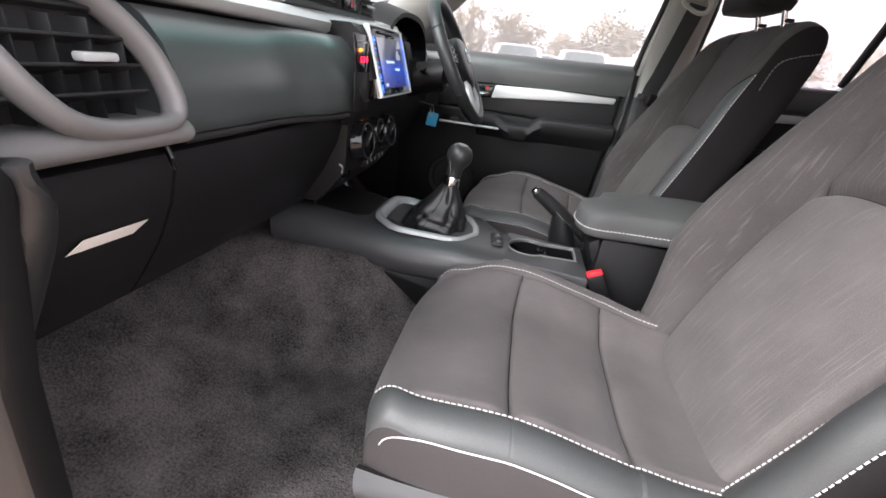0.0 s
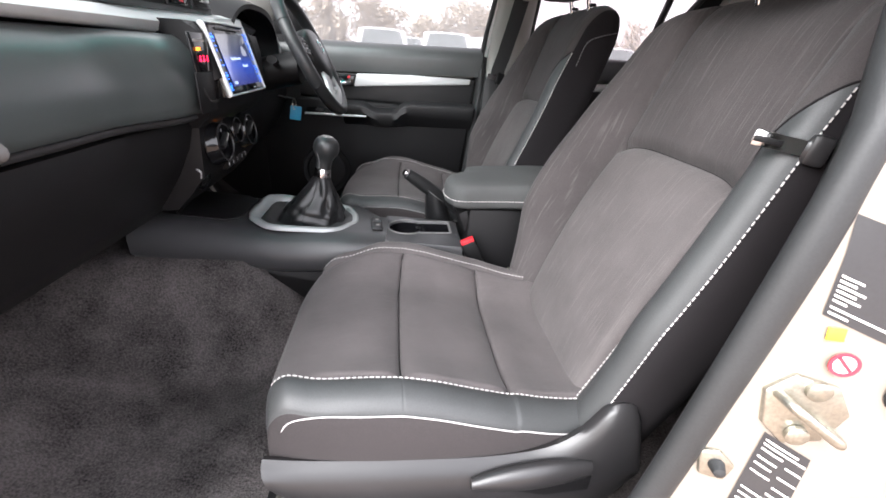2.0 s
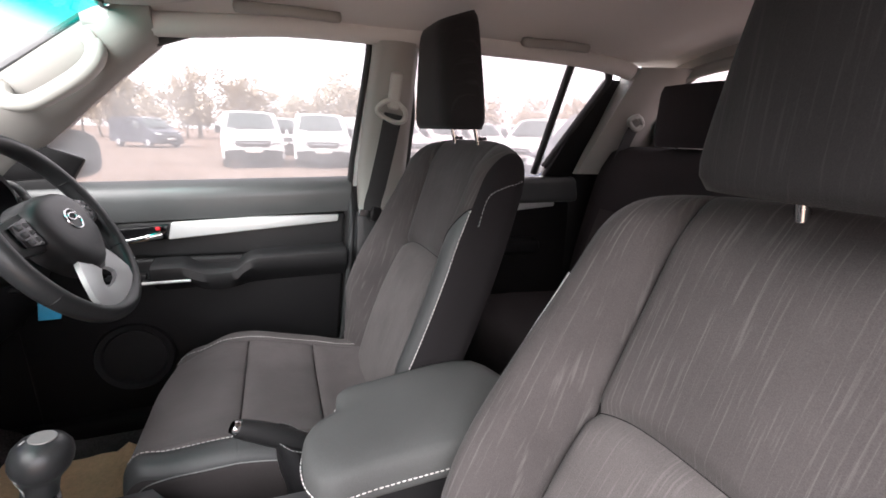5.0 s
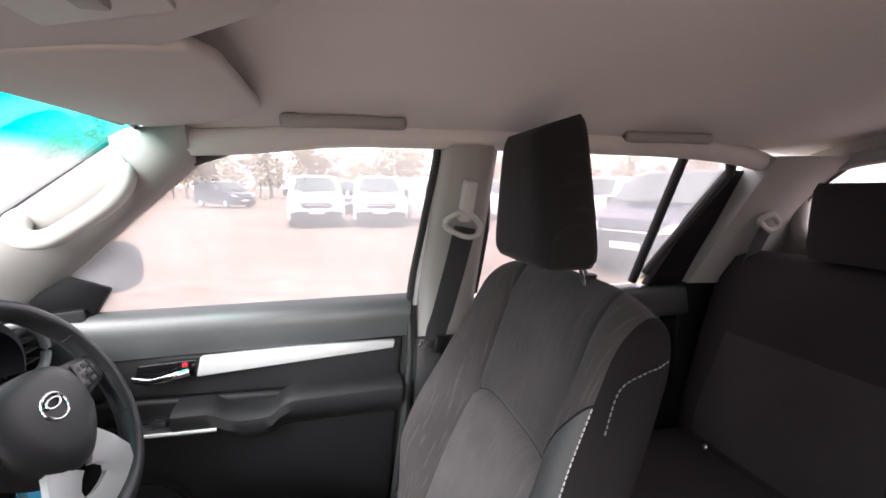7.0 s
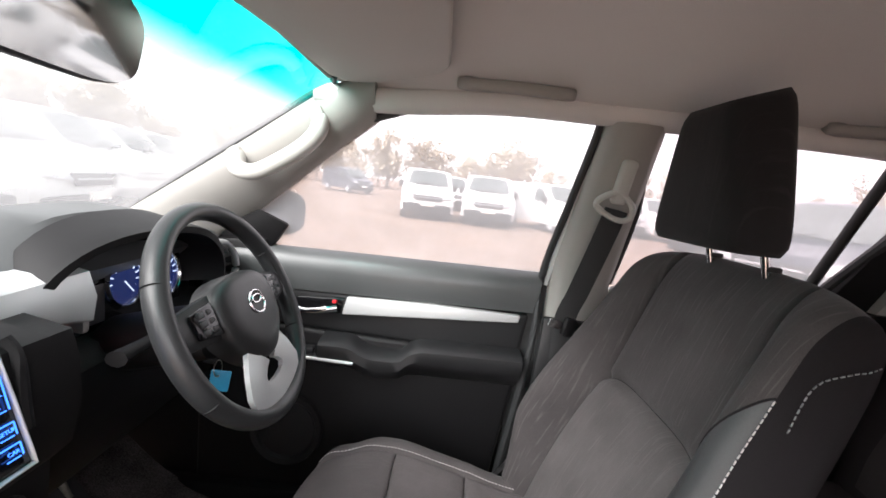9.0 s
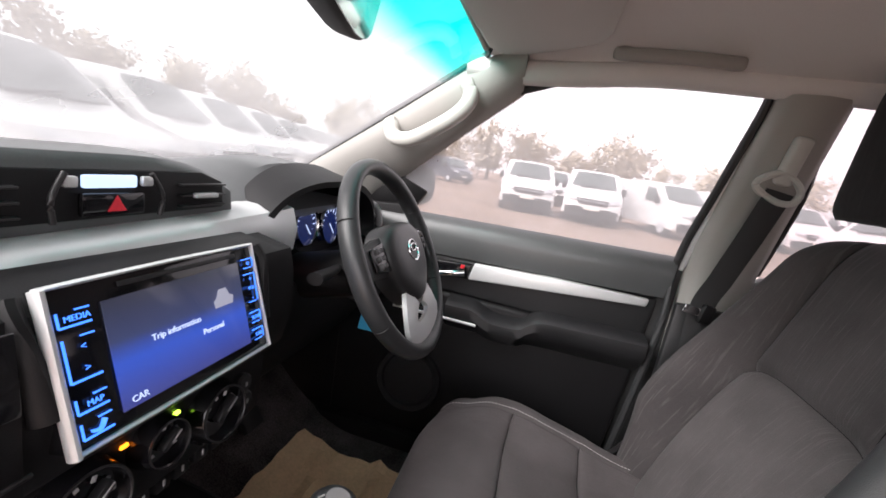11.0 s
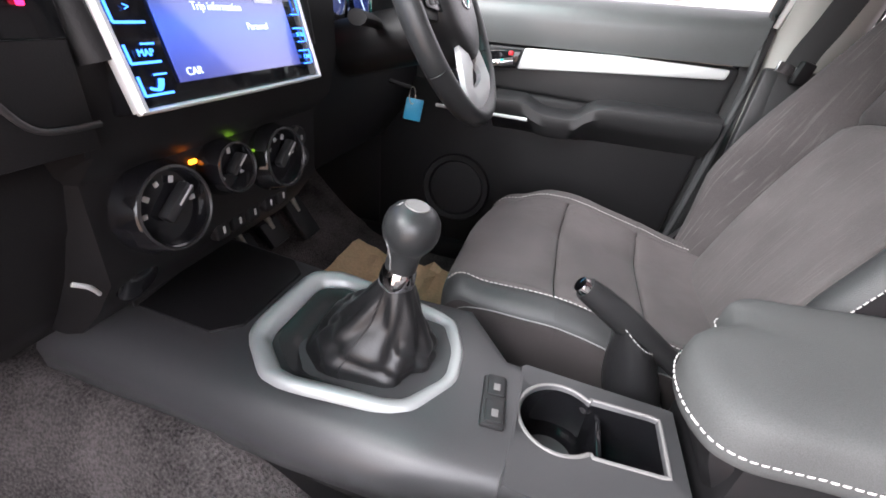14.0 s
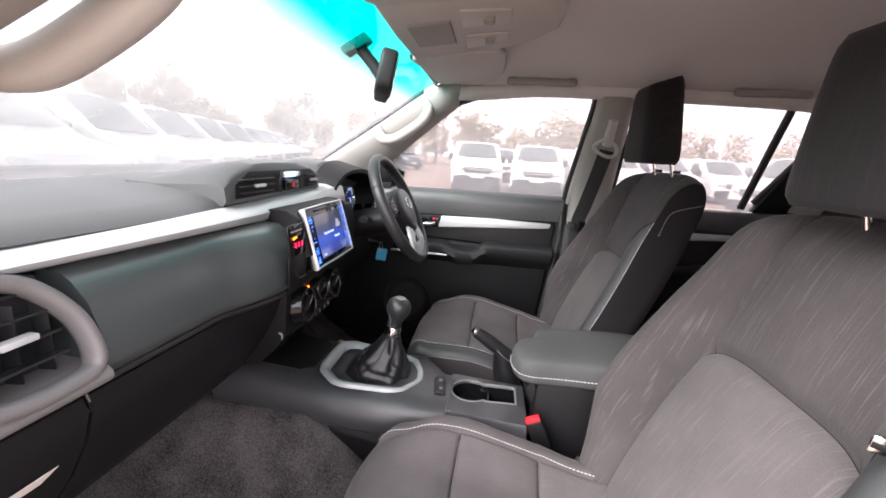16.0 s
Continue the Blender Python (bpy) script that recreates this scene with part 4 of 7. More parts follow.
def band_profile(y):
    b = bow(y) * 0.9
    t = max(0, min(1, (y + 0.62) / 0.9))
    hi = 0.793 + 0.024 * t ** 1.5
    lo = 0.774 - 0.022 * t ** 2 - (0.014 * max(0, (y - 0.2) / 0.08) ** 1.5 if y > 0.2 else 0)
    return [(-0.15 + b, hi), (-0.115 + b, hi), (-0.098 + b + 0.012 * t, hi - 0.006), (-0.09 + b + 0.014 * t, (hi + lo) / 2), (-0.093 + b + 0.012 * t, lo + 0.004), (-0.1 + b + 0.01 * t, lo), (-0.15 + b, lo)]


part("silver_band", across([-0.63 + 0.03 * i for i in range(31)], band_profile), SILVER, dash, "long satin silver band", 50)
part("band_end", box((-0.115, 0.276, 0.765), (0.035, 0.012, 0.085), 0.005), SILVER, dash)


def fascia_profile(y):
    q = max(0.0, min(1.0, (y + 0.34) / 0.13))
    b = bow(y) * 0.7 + 0.034 * q * q * (3 - 2 * q)
    return [(-0.13 + b, 0.768), (-0.1 + b, 0.766), (-0.088 + b, 0.758), (-0.07 + b, 0.735), (-0.058 + b, 0.7), (-0.055 + b, 0.668), (-0.062 + b, 0.652), (-0.075 + b, 0.646), (-0.16 + b, 0.646)]


part("lid_lip", across([-0.51 + 0.025 * i for i in range(14)], lambda y: [(fascia_profile(y)[5][0] + 0.001 + 0.005 * math.cos(w) - 0.012, 0.6455 + 0.005 * math.sin(w)) for w in [k * 0.785 for k in range(8)]]), SHELLPL, dash, "satin lip above the lower glovebox", 60)
part("upper_glovebox", across([-0.512 + 0.025 * i for i in range(16)], fascia_profile), FASCIA, dash, "smooth upper glovebox lid", 45)
part("lid_slot", sweep([(-0.0535, -0.245, 0.678), (-0.0535, -0.205, 0.676)], 0.0015, 0.003), GLOSS, dash)


def lower_profile(y):
    b = bow(y) * 0.7
    lift = 0.0
    return [(-0.16 + b, 0.64), (-0.085 + b, 0.64), (-0.07 + b, 0.634), (-0.064 + b, 0.62), (-0.075 + b, 0.58), (-0.1 + b, 0.53), (-0.13 + b, 0.485), (-0.155 + b, 0.452), (-0.175 + b, 0.445), (-0.25, 0.46), (-0.4, 0.52)]


part("glovebox", across([-0.525 + 0.025 * i for i in range(17)], lower_profile), PLASTIC_LOW, dash, "dark lower glovebox lid", 45)
part("lower_corner", across([-0.69 + 0.02 * i for i in range(9)], lower_profile), PLASTIC_LOW, dash, "dark lower corner panel beside the glovebox", 45)
for a, b in (((-0.062, 0.63), (-0.075, 0.585)),):
    part("gap_trim", sweep([(a[0] - 0.02, -0.5275, a[1] + 0.012), (a[0] - 0.015, -0.5275, a[1]), (a[0] - 0.016, -0.5275, a[1] - 0.012)], 0.0022), SHELLPL, dash)
part("sticker", slab([(-0.0935, -0.622, 0.5735), (-0.092, -0.556, 0.5705), (-0.0985, -0.571, 0.559), (-0.1, -0.636, 0.562)], (0.0025, 0, 0.001), 0.0004, 1), PAPER, dash, "blank white paper sticker")

# side air vent
vent = part("side_vent", slab([(-0.115, -0.665, 0.66), (-0.115, -0.53, 0.66), (-0.115, -0.53, 0.77), (-0.115, -0.665, 0.77)], (-0.05, 0, 0), 0.004), PLASTIC, dash, "deep black side air vent")
ring = spline([(-0.105, -0.6714, 0.775), (-0.08, -0.6588, 0.72), (-0.07, -0.6336, 0.682), (-0.07, -0.6, 0.668), (-0.07, -0.558, 0.665), (-0.072, -0.5261, 0.668), (-0.076, -0.5185, 0.69), (-0.09, -0.5261, 0.73), (-0.108, -0.5538, 0.765), (-0.12, -0.6, 0.778), (-0.12, -0.642, 0.782)], 60, True)
part("surround", sweep(ring, 0.009, 0.014, ref=(1, 0, 0.3), closed=True, sides=12), VENTGREY, vent, "satin grey vent surround", 60)
for k in range(4):
    z = 0.69 + 0.021 * k
    part("slat", box((-0.095 - 0.008 * k, -0.598, z), (0.03, 0.135 - 0.006 * abs(k - 2), 0.003), 0.0012, (0, -18, 0)), SHELLPL, vent)
part("vent_tab", box((-0.084, -0.58, 0.722), (0.012, 0.032, 0.007), 0.002), SILVER, vent, "small grey vent slider")
for y in (-0.63, -0.6, -0.57, -0.54):
    part("vane", box((-0.112, y, 0.71), (0.025, 0.002, 0.08), 0.0008, (0, 0, 12)), PLASTIC, vent)
part("vent_base", across([-0.69 + 0.0178 * i for i in range(11)], lambda y: [(-0.16, 0.674)] + [(-0.072 + bow(y) * 0.6 + 0.022 * math.cos(w), 0.6565 + 0.0135 * math.sin(w)) for w in [1.9 - 0.42 * k for k in range(9)]] + [(-0.16, 0.643)]), VENTGREY, dash, "satin grey roll below the side vent", 60)
part("end_cap", slab([(-0.35, -0.698, 0.8), (-0.13, -0.698, 0.8), (-0.06, -0.698, 0.7), (-0.03, -0.698, 0.665), (-0.05, -0.698, 0.6), (-0.12, -0.698, 0.48), (-0.3, -0.698, 0.45)], (0, -0.02, 0), 0.01, 3), VENTGREY, dash, "grey dashboard end cap")
part("end_trim", sweep(spline([(-0.028, -0.7, 0.668), (-0.032, -0.694, 0.625), (-0.065, -0.694, 0.56), (-0.11, -0.694, 0.485)], 16), 0.012, 0.008), PLASTIC, dash)

# centre pod with clock, hazard switch and two vents
pod = part("centre_pod", across([-0.225 + 0.0215 * i for i in range(19)], lambda y: [(-0.22, 0.805), (-0.118, 0.803), (-0.112, 0.81), (-0.115, 0.865 - 0.035 * (abs(y + 0.03) / 0.2) ** 4), (-0.122, 0.874 - 0.04 * (abs(y + 0.03) / 0.2) ** 4), (-0.16, 0.878 - 0.045 * (abs(y + 0.03) / 0.2) ** 4), (-0.24, 0.86 - 0.03 * (abs(y + 0.03) / 0.2) ** 4), (-0.3, 0.835)]), PAD, dash, "raised pod on the dashboard's middle", 45)
part("pod_face", slab([(-0.11, -0.2, 0.812), (-0.11, 0.145, 0.816), (-0.112, 0.145, 0.848), (-0.112, 0.11, 0.86), (-0.112, -0.15, 0.86), (-0.112, -0.195, 0.838)], (-0.01, 0, 0), 0.003), PLASTIC_LOW, pod, "black pod face")
for y0, y1 in ((-0.19, -0.075), (0.075, 0.14)):
    for z in (0.822, 0.834, 0.846):
        part("slat", box((-0.107, (y0 + y1) / 2, z), (0.008, y1 - y0, 0.0022), 0.0008), PLASTIC, pod)
    part("vent_tab", box((-0.103, (y0 + y1) / 2, 0.834), (0.008, 0.034, 0.006), 0.002), SILVER, pod)
part("clock_window", box((-0.108, -0.002, 0.85), (0.006, 0.05, 0.012), 0.002), glow("clock_blue", (0.5, 0.65, 0.9), 0.5), pod, "pale blue clock display")
for s in (-1, 1):
    part("clock_bezel", sweep(spline([(-0.106, -0.002 + s * 0.04, 0.858), (-0.104, -0.002 + s * 0.052, 0.836), (-0.105, -0.002 + s * 0.05, 0.815)], 10), 0.0026, 0.0026), SHELLPL, pod)
    part("pod_button", box((-0.107, -0.002 + s * 0.036, 0.85), (0.006, 0.012, 0.01), 0.002), SILVER, pod)
part("hazard_switch", box((-0.107, 0.0, 0.829), (0.008, 0.06, 0.022), 0.003), GLOSS, pod, "black hazard switch")
part("hazard_mark", slab([(-0.1025, -0.009, 0.823), (-0.1025, 0.009, 0.823), (-0.1025, 0, 0.838)], (0.0008, 0, 0), 0), SIGNRED, pod, "red triangle")

# centre stack
def lerp3(y, x):
    """The lower stack draws back beside the glovebox."""
    q = max(0.0, min(1.0, (y + 0.165) / 0.035))
    return -0.19 + (x + 0.19) * q


stack = part("centre_panel", across([-0.136, -0.13, 0.13, 0.15, 0.165, 0.175], lambda y: [(-0.2, 0.79), (-0.05 - 0.05 * (abs(y + 0.02) > 0.16), 0.79), (-0.028, 0.775), (-0.02, 0.745), (-0.018, 0.69), (-0.03, 0.642)] + [(lerp3(y, x), z) for x, z in ((-0.055, 0.617), (-0.06, 0.53), (-0.09, 0.49), (-0.12, 0.46))] + [(-0.2, 0.46)]), PLASTIC_LOW, dash, "dark centre stack", 35)
part("cubby_panel", slab([(-0.0175, -0.2, 0.652), (-0.0175, -0.134, 0.652), (-0.0165, -0.134, 0.7145), (-0.0165, -0.2, 0.7145)], (0.003, 0, 0), 0.001), PLASTIC_LOW, dash, "dark cubby flap below the indicator panel")
airbag = part("indicator_panel", slab([(-0.0155, -0.198, 0.715), (-0.0155, -0.134, 0.715), (-0.0195, -0.134, 0.772), (-0.0205, -0.198, 0.772)], (0.003, 0, 0), 0.001), GLOSS, dash, "gloss black passenger airbag indicator panel")
A = lambda y, z: axes((-0.0125 - (z - 0.73) * 0.07, y, z), (0, 1, 0), (-0.07, 0, 1))
words("panel_lettering", "PASSENGER AIR BAG", 0.0046, A(-0.169, 0.7605), MARK, airbag)
part("lit_symbol", box((-0.0125, -0.184, 0.7485), (0.002, 0.006, 0.005), 0.0015), ORANGE, airbag, "lit orange symbol")
words("lit_lettering", "OFF", 0.006, A(-0.174, 0.7485), ORANGE, airbag)
for y in (-0.178, -0.165, -0.152):
    b_ = box((-0.012, y, 0.7375), (0.0016, 0.0022, 0.0035), 0.0008)
    b_ = box((-0.012, y, 0.7325), (0.0016, 0.004, 0.0045), 0.0008, bm=b_)
    part("warning_lamp", b_, REDGLOW, airbag, "lit red belt symbol")
part("cubby_edge", sweep(spline([(-0.0145, -0.18, 0.69), (-0.013, -0.165, 0.67), (-0.014, -0.13, 0.667)], 12), 0.0015, 0.002), SHELLPL, dash)

# touch screen
UP = Vector((-0.27, 0, 1)).normalized()
OUT = Vector((1, 0, 0.27)).normalized()
O = Vector((-0.016, -0.006, 0.732))


def on_screen(y, h, out=0.0):
    return O + Vector((0, y, 0)) + UP * h + OUT * out


unit = part("touch_screen", slab([on_screen(-0.108, -0.062), on_screen(0.108, -0.062), on_screen(0.103, 0.06), on_screen(-0.108, 0.06)], -OUT * 0.03, 0.004), GLOSS, dash, "gloss black infotainment unit")
frame_pts = [on_screen(-0.108, -0.062), on_screen(0, -0.0625), on_screen(0.108, -0.062), on_screen(0.106, 0), on_screen(0.103, 0.06), on_screen(0, 0.061), on_screen(-0.108, 0.06), on_screen(-0.108, 0)]
fp = []
for k, p in enumerate(frame_pts):
    q = frame_pts[(k + 1) % 8]
    fp += [p.lerp(q, t / 6) for t in range(6)]
part("bezel", sweep(fp, 0.002, 0.0035, ref=OUT, closed=True, sides=8), SILVER, unit, "silver screen frame", 50)
part("left_frame_bar", sweep([on_screen(-0.1085, -0.062, 0.002), on_screen(-0.1085, 0.06, 0.002)], 0.004, 0.006, ref=OUT), SILVER, unit)


def lcd_material():
    m = bpy.data.materials.new("lit_display")
    m.use_nodes = True
    n, l = m.node_tree.nodes, m.node_tree.links
    b = n["Principled BSDF"]
    b.inputs["Base Color"].default_value, b.inputs["Roughness"].default_value = (0.03, 0.03, 0.035, 1), 0.18
    b.inputs["Coat Weight"].default_value, b.inputs["Coat IOR"].default_value, b.inputs["Coat Roughness"].default_value = 1.0, 1.65, 0.08
    co, sp = n.new("ShaderNodeTexCoord"), n.new("ShaderNodeSeparateXYZ")
    l.new(co.outputs["Object"], sp.inputs[0])
    mr = n.new("ShaderNodeMapRange")
    mr.inputs[1].default_value, mr.inputs[2].default_value = 0.685 * K, 0.775 * K
    l.new(sp.outputs["Z"], mr.inputs[0])
    cr = n.new("ShaderNodeValToRGB")
    cr.color_ramp.elements[0].color, cr.color_ramp.elements[1].color = (0.06, 0.07, 0.35, 1), (0.03, 0.035, 0.06, 1)
    e = cr.color_ramp.elements.new(0.42)
    e.color = (0.04, 0.14, 0.9, 1)
    e2 = cr.color_ramp.elements.new(0.62)
    e2.color = (0.05, 0.07, 0.2, 1)
    l.new(mr.outputs[0], cr.inputs[0]), l.new(cr.outputs[0], b.inputs["Emission Color"])
    b.inputs["Emission Strength"].default_value = 0.22
    return m


disp = part("display", slab([on_screen(-0.07, -0.048, 0.0015), on_screen(0.078, -0.048, 0.0015), on_screen(0.076, 0.044, 0.0015), on_screen(-0.07, 0.042, 0.0015)], OUT * 0.001, 0), lcd_material(), unit, "lit display with a blue lower half")
T = lambda y, h: axes(on_screen(y, h, 0.003), (0, 1, 0), UP)
words("display_text", "Trip information", 0.0078, T(-0.01, 0.0), WHITEGLOW, unit)
words("display_text", "Personal", 0.0078, T(0.03, -0.014), WHITEGLOW, unit)
words("display_text", "CAR", 0.0075, T(-0.055, -0.042), WHITEGLOW, unit)
part("display_car", slab([on_screen(y, h, 0.0028) for y, h in ((0.036, 0.004), (0.06, 0.004), (0.062, 0.012), (0.057, 0.014), (0.053, 0.022), (0.043, 0.022), (0.039, 0.014), (0.035, 0.011))], OUT * 0.0004, 0), glow("lit_pale", (0.5, 0.5, 0.62), 0.22), unit, "pale car picture")
part("disc_slot", slab([on_screen(-0.055, 0.05, 0.001), on_screen(0.075, 0.05, 0.001), on_screen(0.075, 0.054, 0.001), on_screen(-0.055, 0.054, 0.001)], OUT * 0.002, 0.0006), PLASTIC, unit, "disc slot")
LEFTB = [("MEDIA", 0.036, 0.011), ("", 0.006, 0.032), ("MAP", -0.028, 0.011), ("", -0.047, 0.012)]
for text, h, s in LEFTB:
    for dy, dh, w, hh in ((0, -s / 2, 0.022, 0.0016), (-0.011, 0, 0.0016, s), (0.006, s / 2, 0.01, 0.0012)):
        part("touch_key", slab([on_screen(-0.089 + dy - w / 2, h + dh - hh / 2, 0.0012), on_screen(-0.089 + dy + w / 2, h + dh - hh / 2, 0.0012), on_screen(-0.089 + dy + w / 2, h + dh + hh / 2, 0.0012), on_screen(-0.089 + dy - w / 2, h + dh + hh / 2, 0.0012)], OUT * 0.0008, 0), ICON, unit)
    if text:
        words("key_text", text, 0.0062, T(-0.088, h), ICON, unit)
    elif s < 0.02:
        part("phone_mark", sweep(spline([on_screen(-0.094, h - 0.002, 0.002), on_screen(-0.088, h - 0.003, 0.002), on_screen(-0.084, h + 0.003, 0.002)], 10), 0.002, 0.001), ICON, unit)
    else:
        for d in (-0.008, 0.008):
            words("key_text", "<" if d > 0 else ">", 0.007, T(-0.088, h + d), ICON, unit)
RIGHTB = [("O", 0.04, 0.01), ("VOL", 0.012, 0.032), ("SETUP", -0.022, 0.012), ("CAR", -0.042, 0.012)]
for text, h, s in RIGHTB:
    for dy, dh, w, hh in ((0, s / 2, 0.017, 0.0012), (0.0085, 0, 0.0012, s), (0, -s / 2, 0.012, 0.001)):
        part("touch_key", slab([on_screen(0.0915 + dy - w / 2, h + dh - hh / 2, 0.0012), on_screen(0.0915 + dy + w / 2, h + dh - hh / 2, 0.0012), on_screen(0.0915 + dy + w / 2, h + dh + hh / 2, 0.0012), on_screen(0.0915 + dy - w / 2, h + dh + hh / 2, 0.0012)], OUT * 0.0008, 0), ICON, unit)
    words("key_text", text, 0.0052, T(0.0915, h), ICON, unit)
words("key_text", "+", 0.007, T(0.0915, 0.022), ICON, unit)
words("key_text", "-", 0.007, T(0.0915, 0.001), ICON, unit)
for y in (-0.118, 0.118):
    part("screen_shoulder", sweep(spline([on_screen(y, 0.055, -0.012), on_screen(y * 1.02, 0.03, -0.006), on_screen(y * 0.97, -0.03, -0.008)], 14), 0.008, 0.012), PLASTIC_LOW, dash)

# heating controls
HX = Vector((1, 0, 0.12)).normalized()
for y, z, r in ((-0.076, 0.58, 0.037), (-0.0, 0.592, 0.0255), (0.078, 0.58, 0.035)):
    at = Vector((-0.058, y, z))
    knob = part("heater_dial", turned([(0, 0), (r * 1.12, 0), (r * 1.12, 0.006), (r * 1.03, 0.012), (r, 0.022), (r * 0.93, 0.0255), (r * 0.86, 0.024), (r * 0.82, 0.016), (0, 0.016)], at, HX, 40), GLOSS, dash, "round black heater dial")
    part("dial_rim", turned([(r * 0.95, 0.0245), (r * 0.97, 0.0265), (r * 0.92, 0.0272), (r * 0.9, 0.0255)], at, HX, 40), SHELLPL, knob)
    n_ = 8 if r > 0.03 else 5
    for k in range(n_):
        w = math.radians(215 - 250 * k / (n_ - 1))
        c = at + HX * 0.0166 + Vector((0, math.cos(w) * r * 0.64, math.sin(w) * r * 0.64))
        part("dial_mark", box(c, (0.0012, 0.0045 if k % 2 else 0.006, 0.0045), 0.0006, (math.degrees(w), 0, 0)), MARK, knob)
    part("pointer", box(at + HX * 0.021 + Vector((0, r * 0.1, r * 0.1)), (0.011, r * 1.0, r * 0.3), 0.003, (38, 0, 0)), PLASTIC, knob)
    part("pointer_line", box(at + HX * 0.0272 + Vector((0, r * 0.25, r * 0.22)), (0.001, r * 0.55, r * 0.06), 0.0004, (38, 0, 0)), MARK, knob)
part("orange_lamp", box((-0.055, -0.031, 0.606), (0.004, 0.008, 0.004), 0.001), ORANGE, dash, "lit orange lamp")
part("green_lamp", box((-0.054, 0.028, 0.607), (0.004, 0.006, 0.004), 0.001), GREENGLOW, dash, "lit green lamp")
for y, z in ((0.128, 0.592), (0.132, 0.565)):
    part("small_switch", turned([(0, 0), (0.013, 0), (0.013, 0.008), (0.01, 0.011), (0, 0.011)], (-0.056, y, z), HX), PLASTIC, dash)
    part("switch_mark", box((-0.0445, y, z), (0.001, 0.004, 0.006), 0.0004), MARK, dash)
for y in (-0.005, 0.02, 0.045, 0.075, 0.1):
    part("lower_switch", box((-0.066, y, 0.522), (0.012, 0.02, 0.022), 0.003), PLASTIC_LOW, dash)
    part("switch_mark", box((-0.0595, y, 0.522), (0.001, 0.003, 0.008), 0.0004), MARK, dash)
part("power_socket", turned([(0, 0), (0.02, 0), (0.02, 0.007), (0.014, 0.01), (0, 0.01)], (-0.078, -0.1, 0.515), (1, 0, -0.4)), GLOSS, dash, "round covered power socket")
part("vent_grab", sweep(spline([(-0.06, -0.155, 0.548), (-0.058, -0.146, 0.54), (-0.063, -0.138, 0.527)], 8), 0.0015, 0.002), SILVER, dash)

# driver's binnacle
part("binnacle_hood", grid([[(-0.16 + 0.075 * k / 5 + 0.012 * math.cos(w) * 0, 0.395 + (0.175 + 0.006 * k) * math.copysign(abs(math.cos(w)) ** 0.75, math.cos(w)), 0.745 + (0.118 - 0.004 * k) * math.sin(w) * (1 if k < 5 else 0.985)) for w in [math.radians(-12 + 204 * q / 28) for q in range(29)]] for k in range(6)], solid=0.012, core=(-0.1, 0.395, 9)), PLASTIC_LOW, dash, "curved hood over the instruments", 50)
cl = part("cluster_face", slab([(-0.15, 0.23, 0.68), (-0.15, 0.56, 0.68), (-0.15, 0.55, 0.82), (-0.15, 0.48, 0.85), (-0.15, 0.31, 0.85), (-0.15, 0.24, 0.82)], (-0.02, 0, 0), 0.003), GLOSS, dash, "black instrument panel")
for y, z, r in ((0.29, 0.747, 0.045), (0.405, 0.758, 0.038), (0.5, 0.75, 0.04)):
    part("gauge_ring", turned([(r * 0.95, 0), (r * 1.05, 0.003), (r * 1.02, 0.01), (r * 0.95, 0.006)], (-0.149, y, z), (1, 0, 0.1), 40), CHROME, cl)
    part("gauge", turned([(0, 0), (r * 0.95, 0), (r * 0.95, 0.001), (0, 0.001)], (-0.147, y, z), (1, 0, 0.1), 40), GLOSS if y < 0.3 else GAUGE, cl, "round instrument gauge")
    for k in range(13):
        w = math.radians(225 - 270 * k / 12)
        part("gauge_mark", box((-0.1455, y + math.cos(w) * r * 0.78, z + math.sin(w) * r * 0.78), (0.001, r * 0.2, r * 0.05), 0, (math.degrees(w), 0, 0)), REDGLOW if y < 0.3 and k < 5 else MARK if y < 0.3 else WHITEGLOW, cl)
    part("needle", box((-0.144, y + r * 0.22, z - r * 0.25), (0.001, r * 0.75, 0.0018), 0, (-48, 0, 0)), WHITEGLOW, cl)
for z in (0.765, 0.735):
    part("warning_lamp", box((-0.1445, 0.275, z), (0.001, 0.014, 0.006), 0.001), REDGLOW, cl, "lit red warning lamp")
part("info_display", box((-0.147, 0.345, 0.735), (0.004, 0.04, 0.06), 0.002), DARKLABEL, cl)
part("driver_lower_panel", across([0.175 + 0.03 * i for i in range(19)], lambda y: [(-0.2, 0.7), (-0.12, 0.69), (-0.1, 0.67), (-0.1, 0.6), (-0.13, 0.52), (-0.18, 0.45), (-0.3, 0.44)]), PLASTIC_LOW, dash, "dark panel below the steering column", 40)
part("column_cover", grid([[(-0.14 + 0.17 * k / 6, 0.376 + 0.06 * math.cos(w), 0.665 + 0.05 * k / 6 * 0.9 + 0.045 * math.sin(w)) for w in [2 * math.pi * q / 16 for q in range(16)]] for k in range(7)], wrap=True, caps=True), PLASTIC_LOW, dash, "dark steering column cover", 50)
for s, l in ((-1, 0.12), (1, 0.1)):
    part("stalk", sweep(spline([(-0.03, 0.376 + s * 0.05, 0.715), (-0.015, 0.376 + s * 0.1, 0.722), (-0.005, 0.376 + s * (0.05 + l), 0.728)], 12), 0.009, 0.007, taper=lambda t: 0.8 + 0.6 * t), PLASTIC_LOW, dash, "black column stalk")
svent = part("driver_vent", slab([(-0.13, 0.6, 0.70), (-0.13, 0.69, 0.70), (-0.14, 0.69, 0.79), (-0.14, 0.61, 0.8)], (-0.03, 0, 0), 0.004), GLOSS, dash, "black side vent by the driver's door")
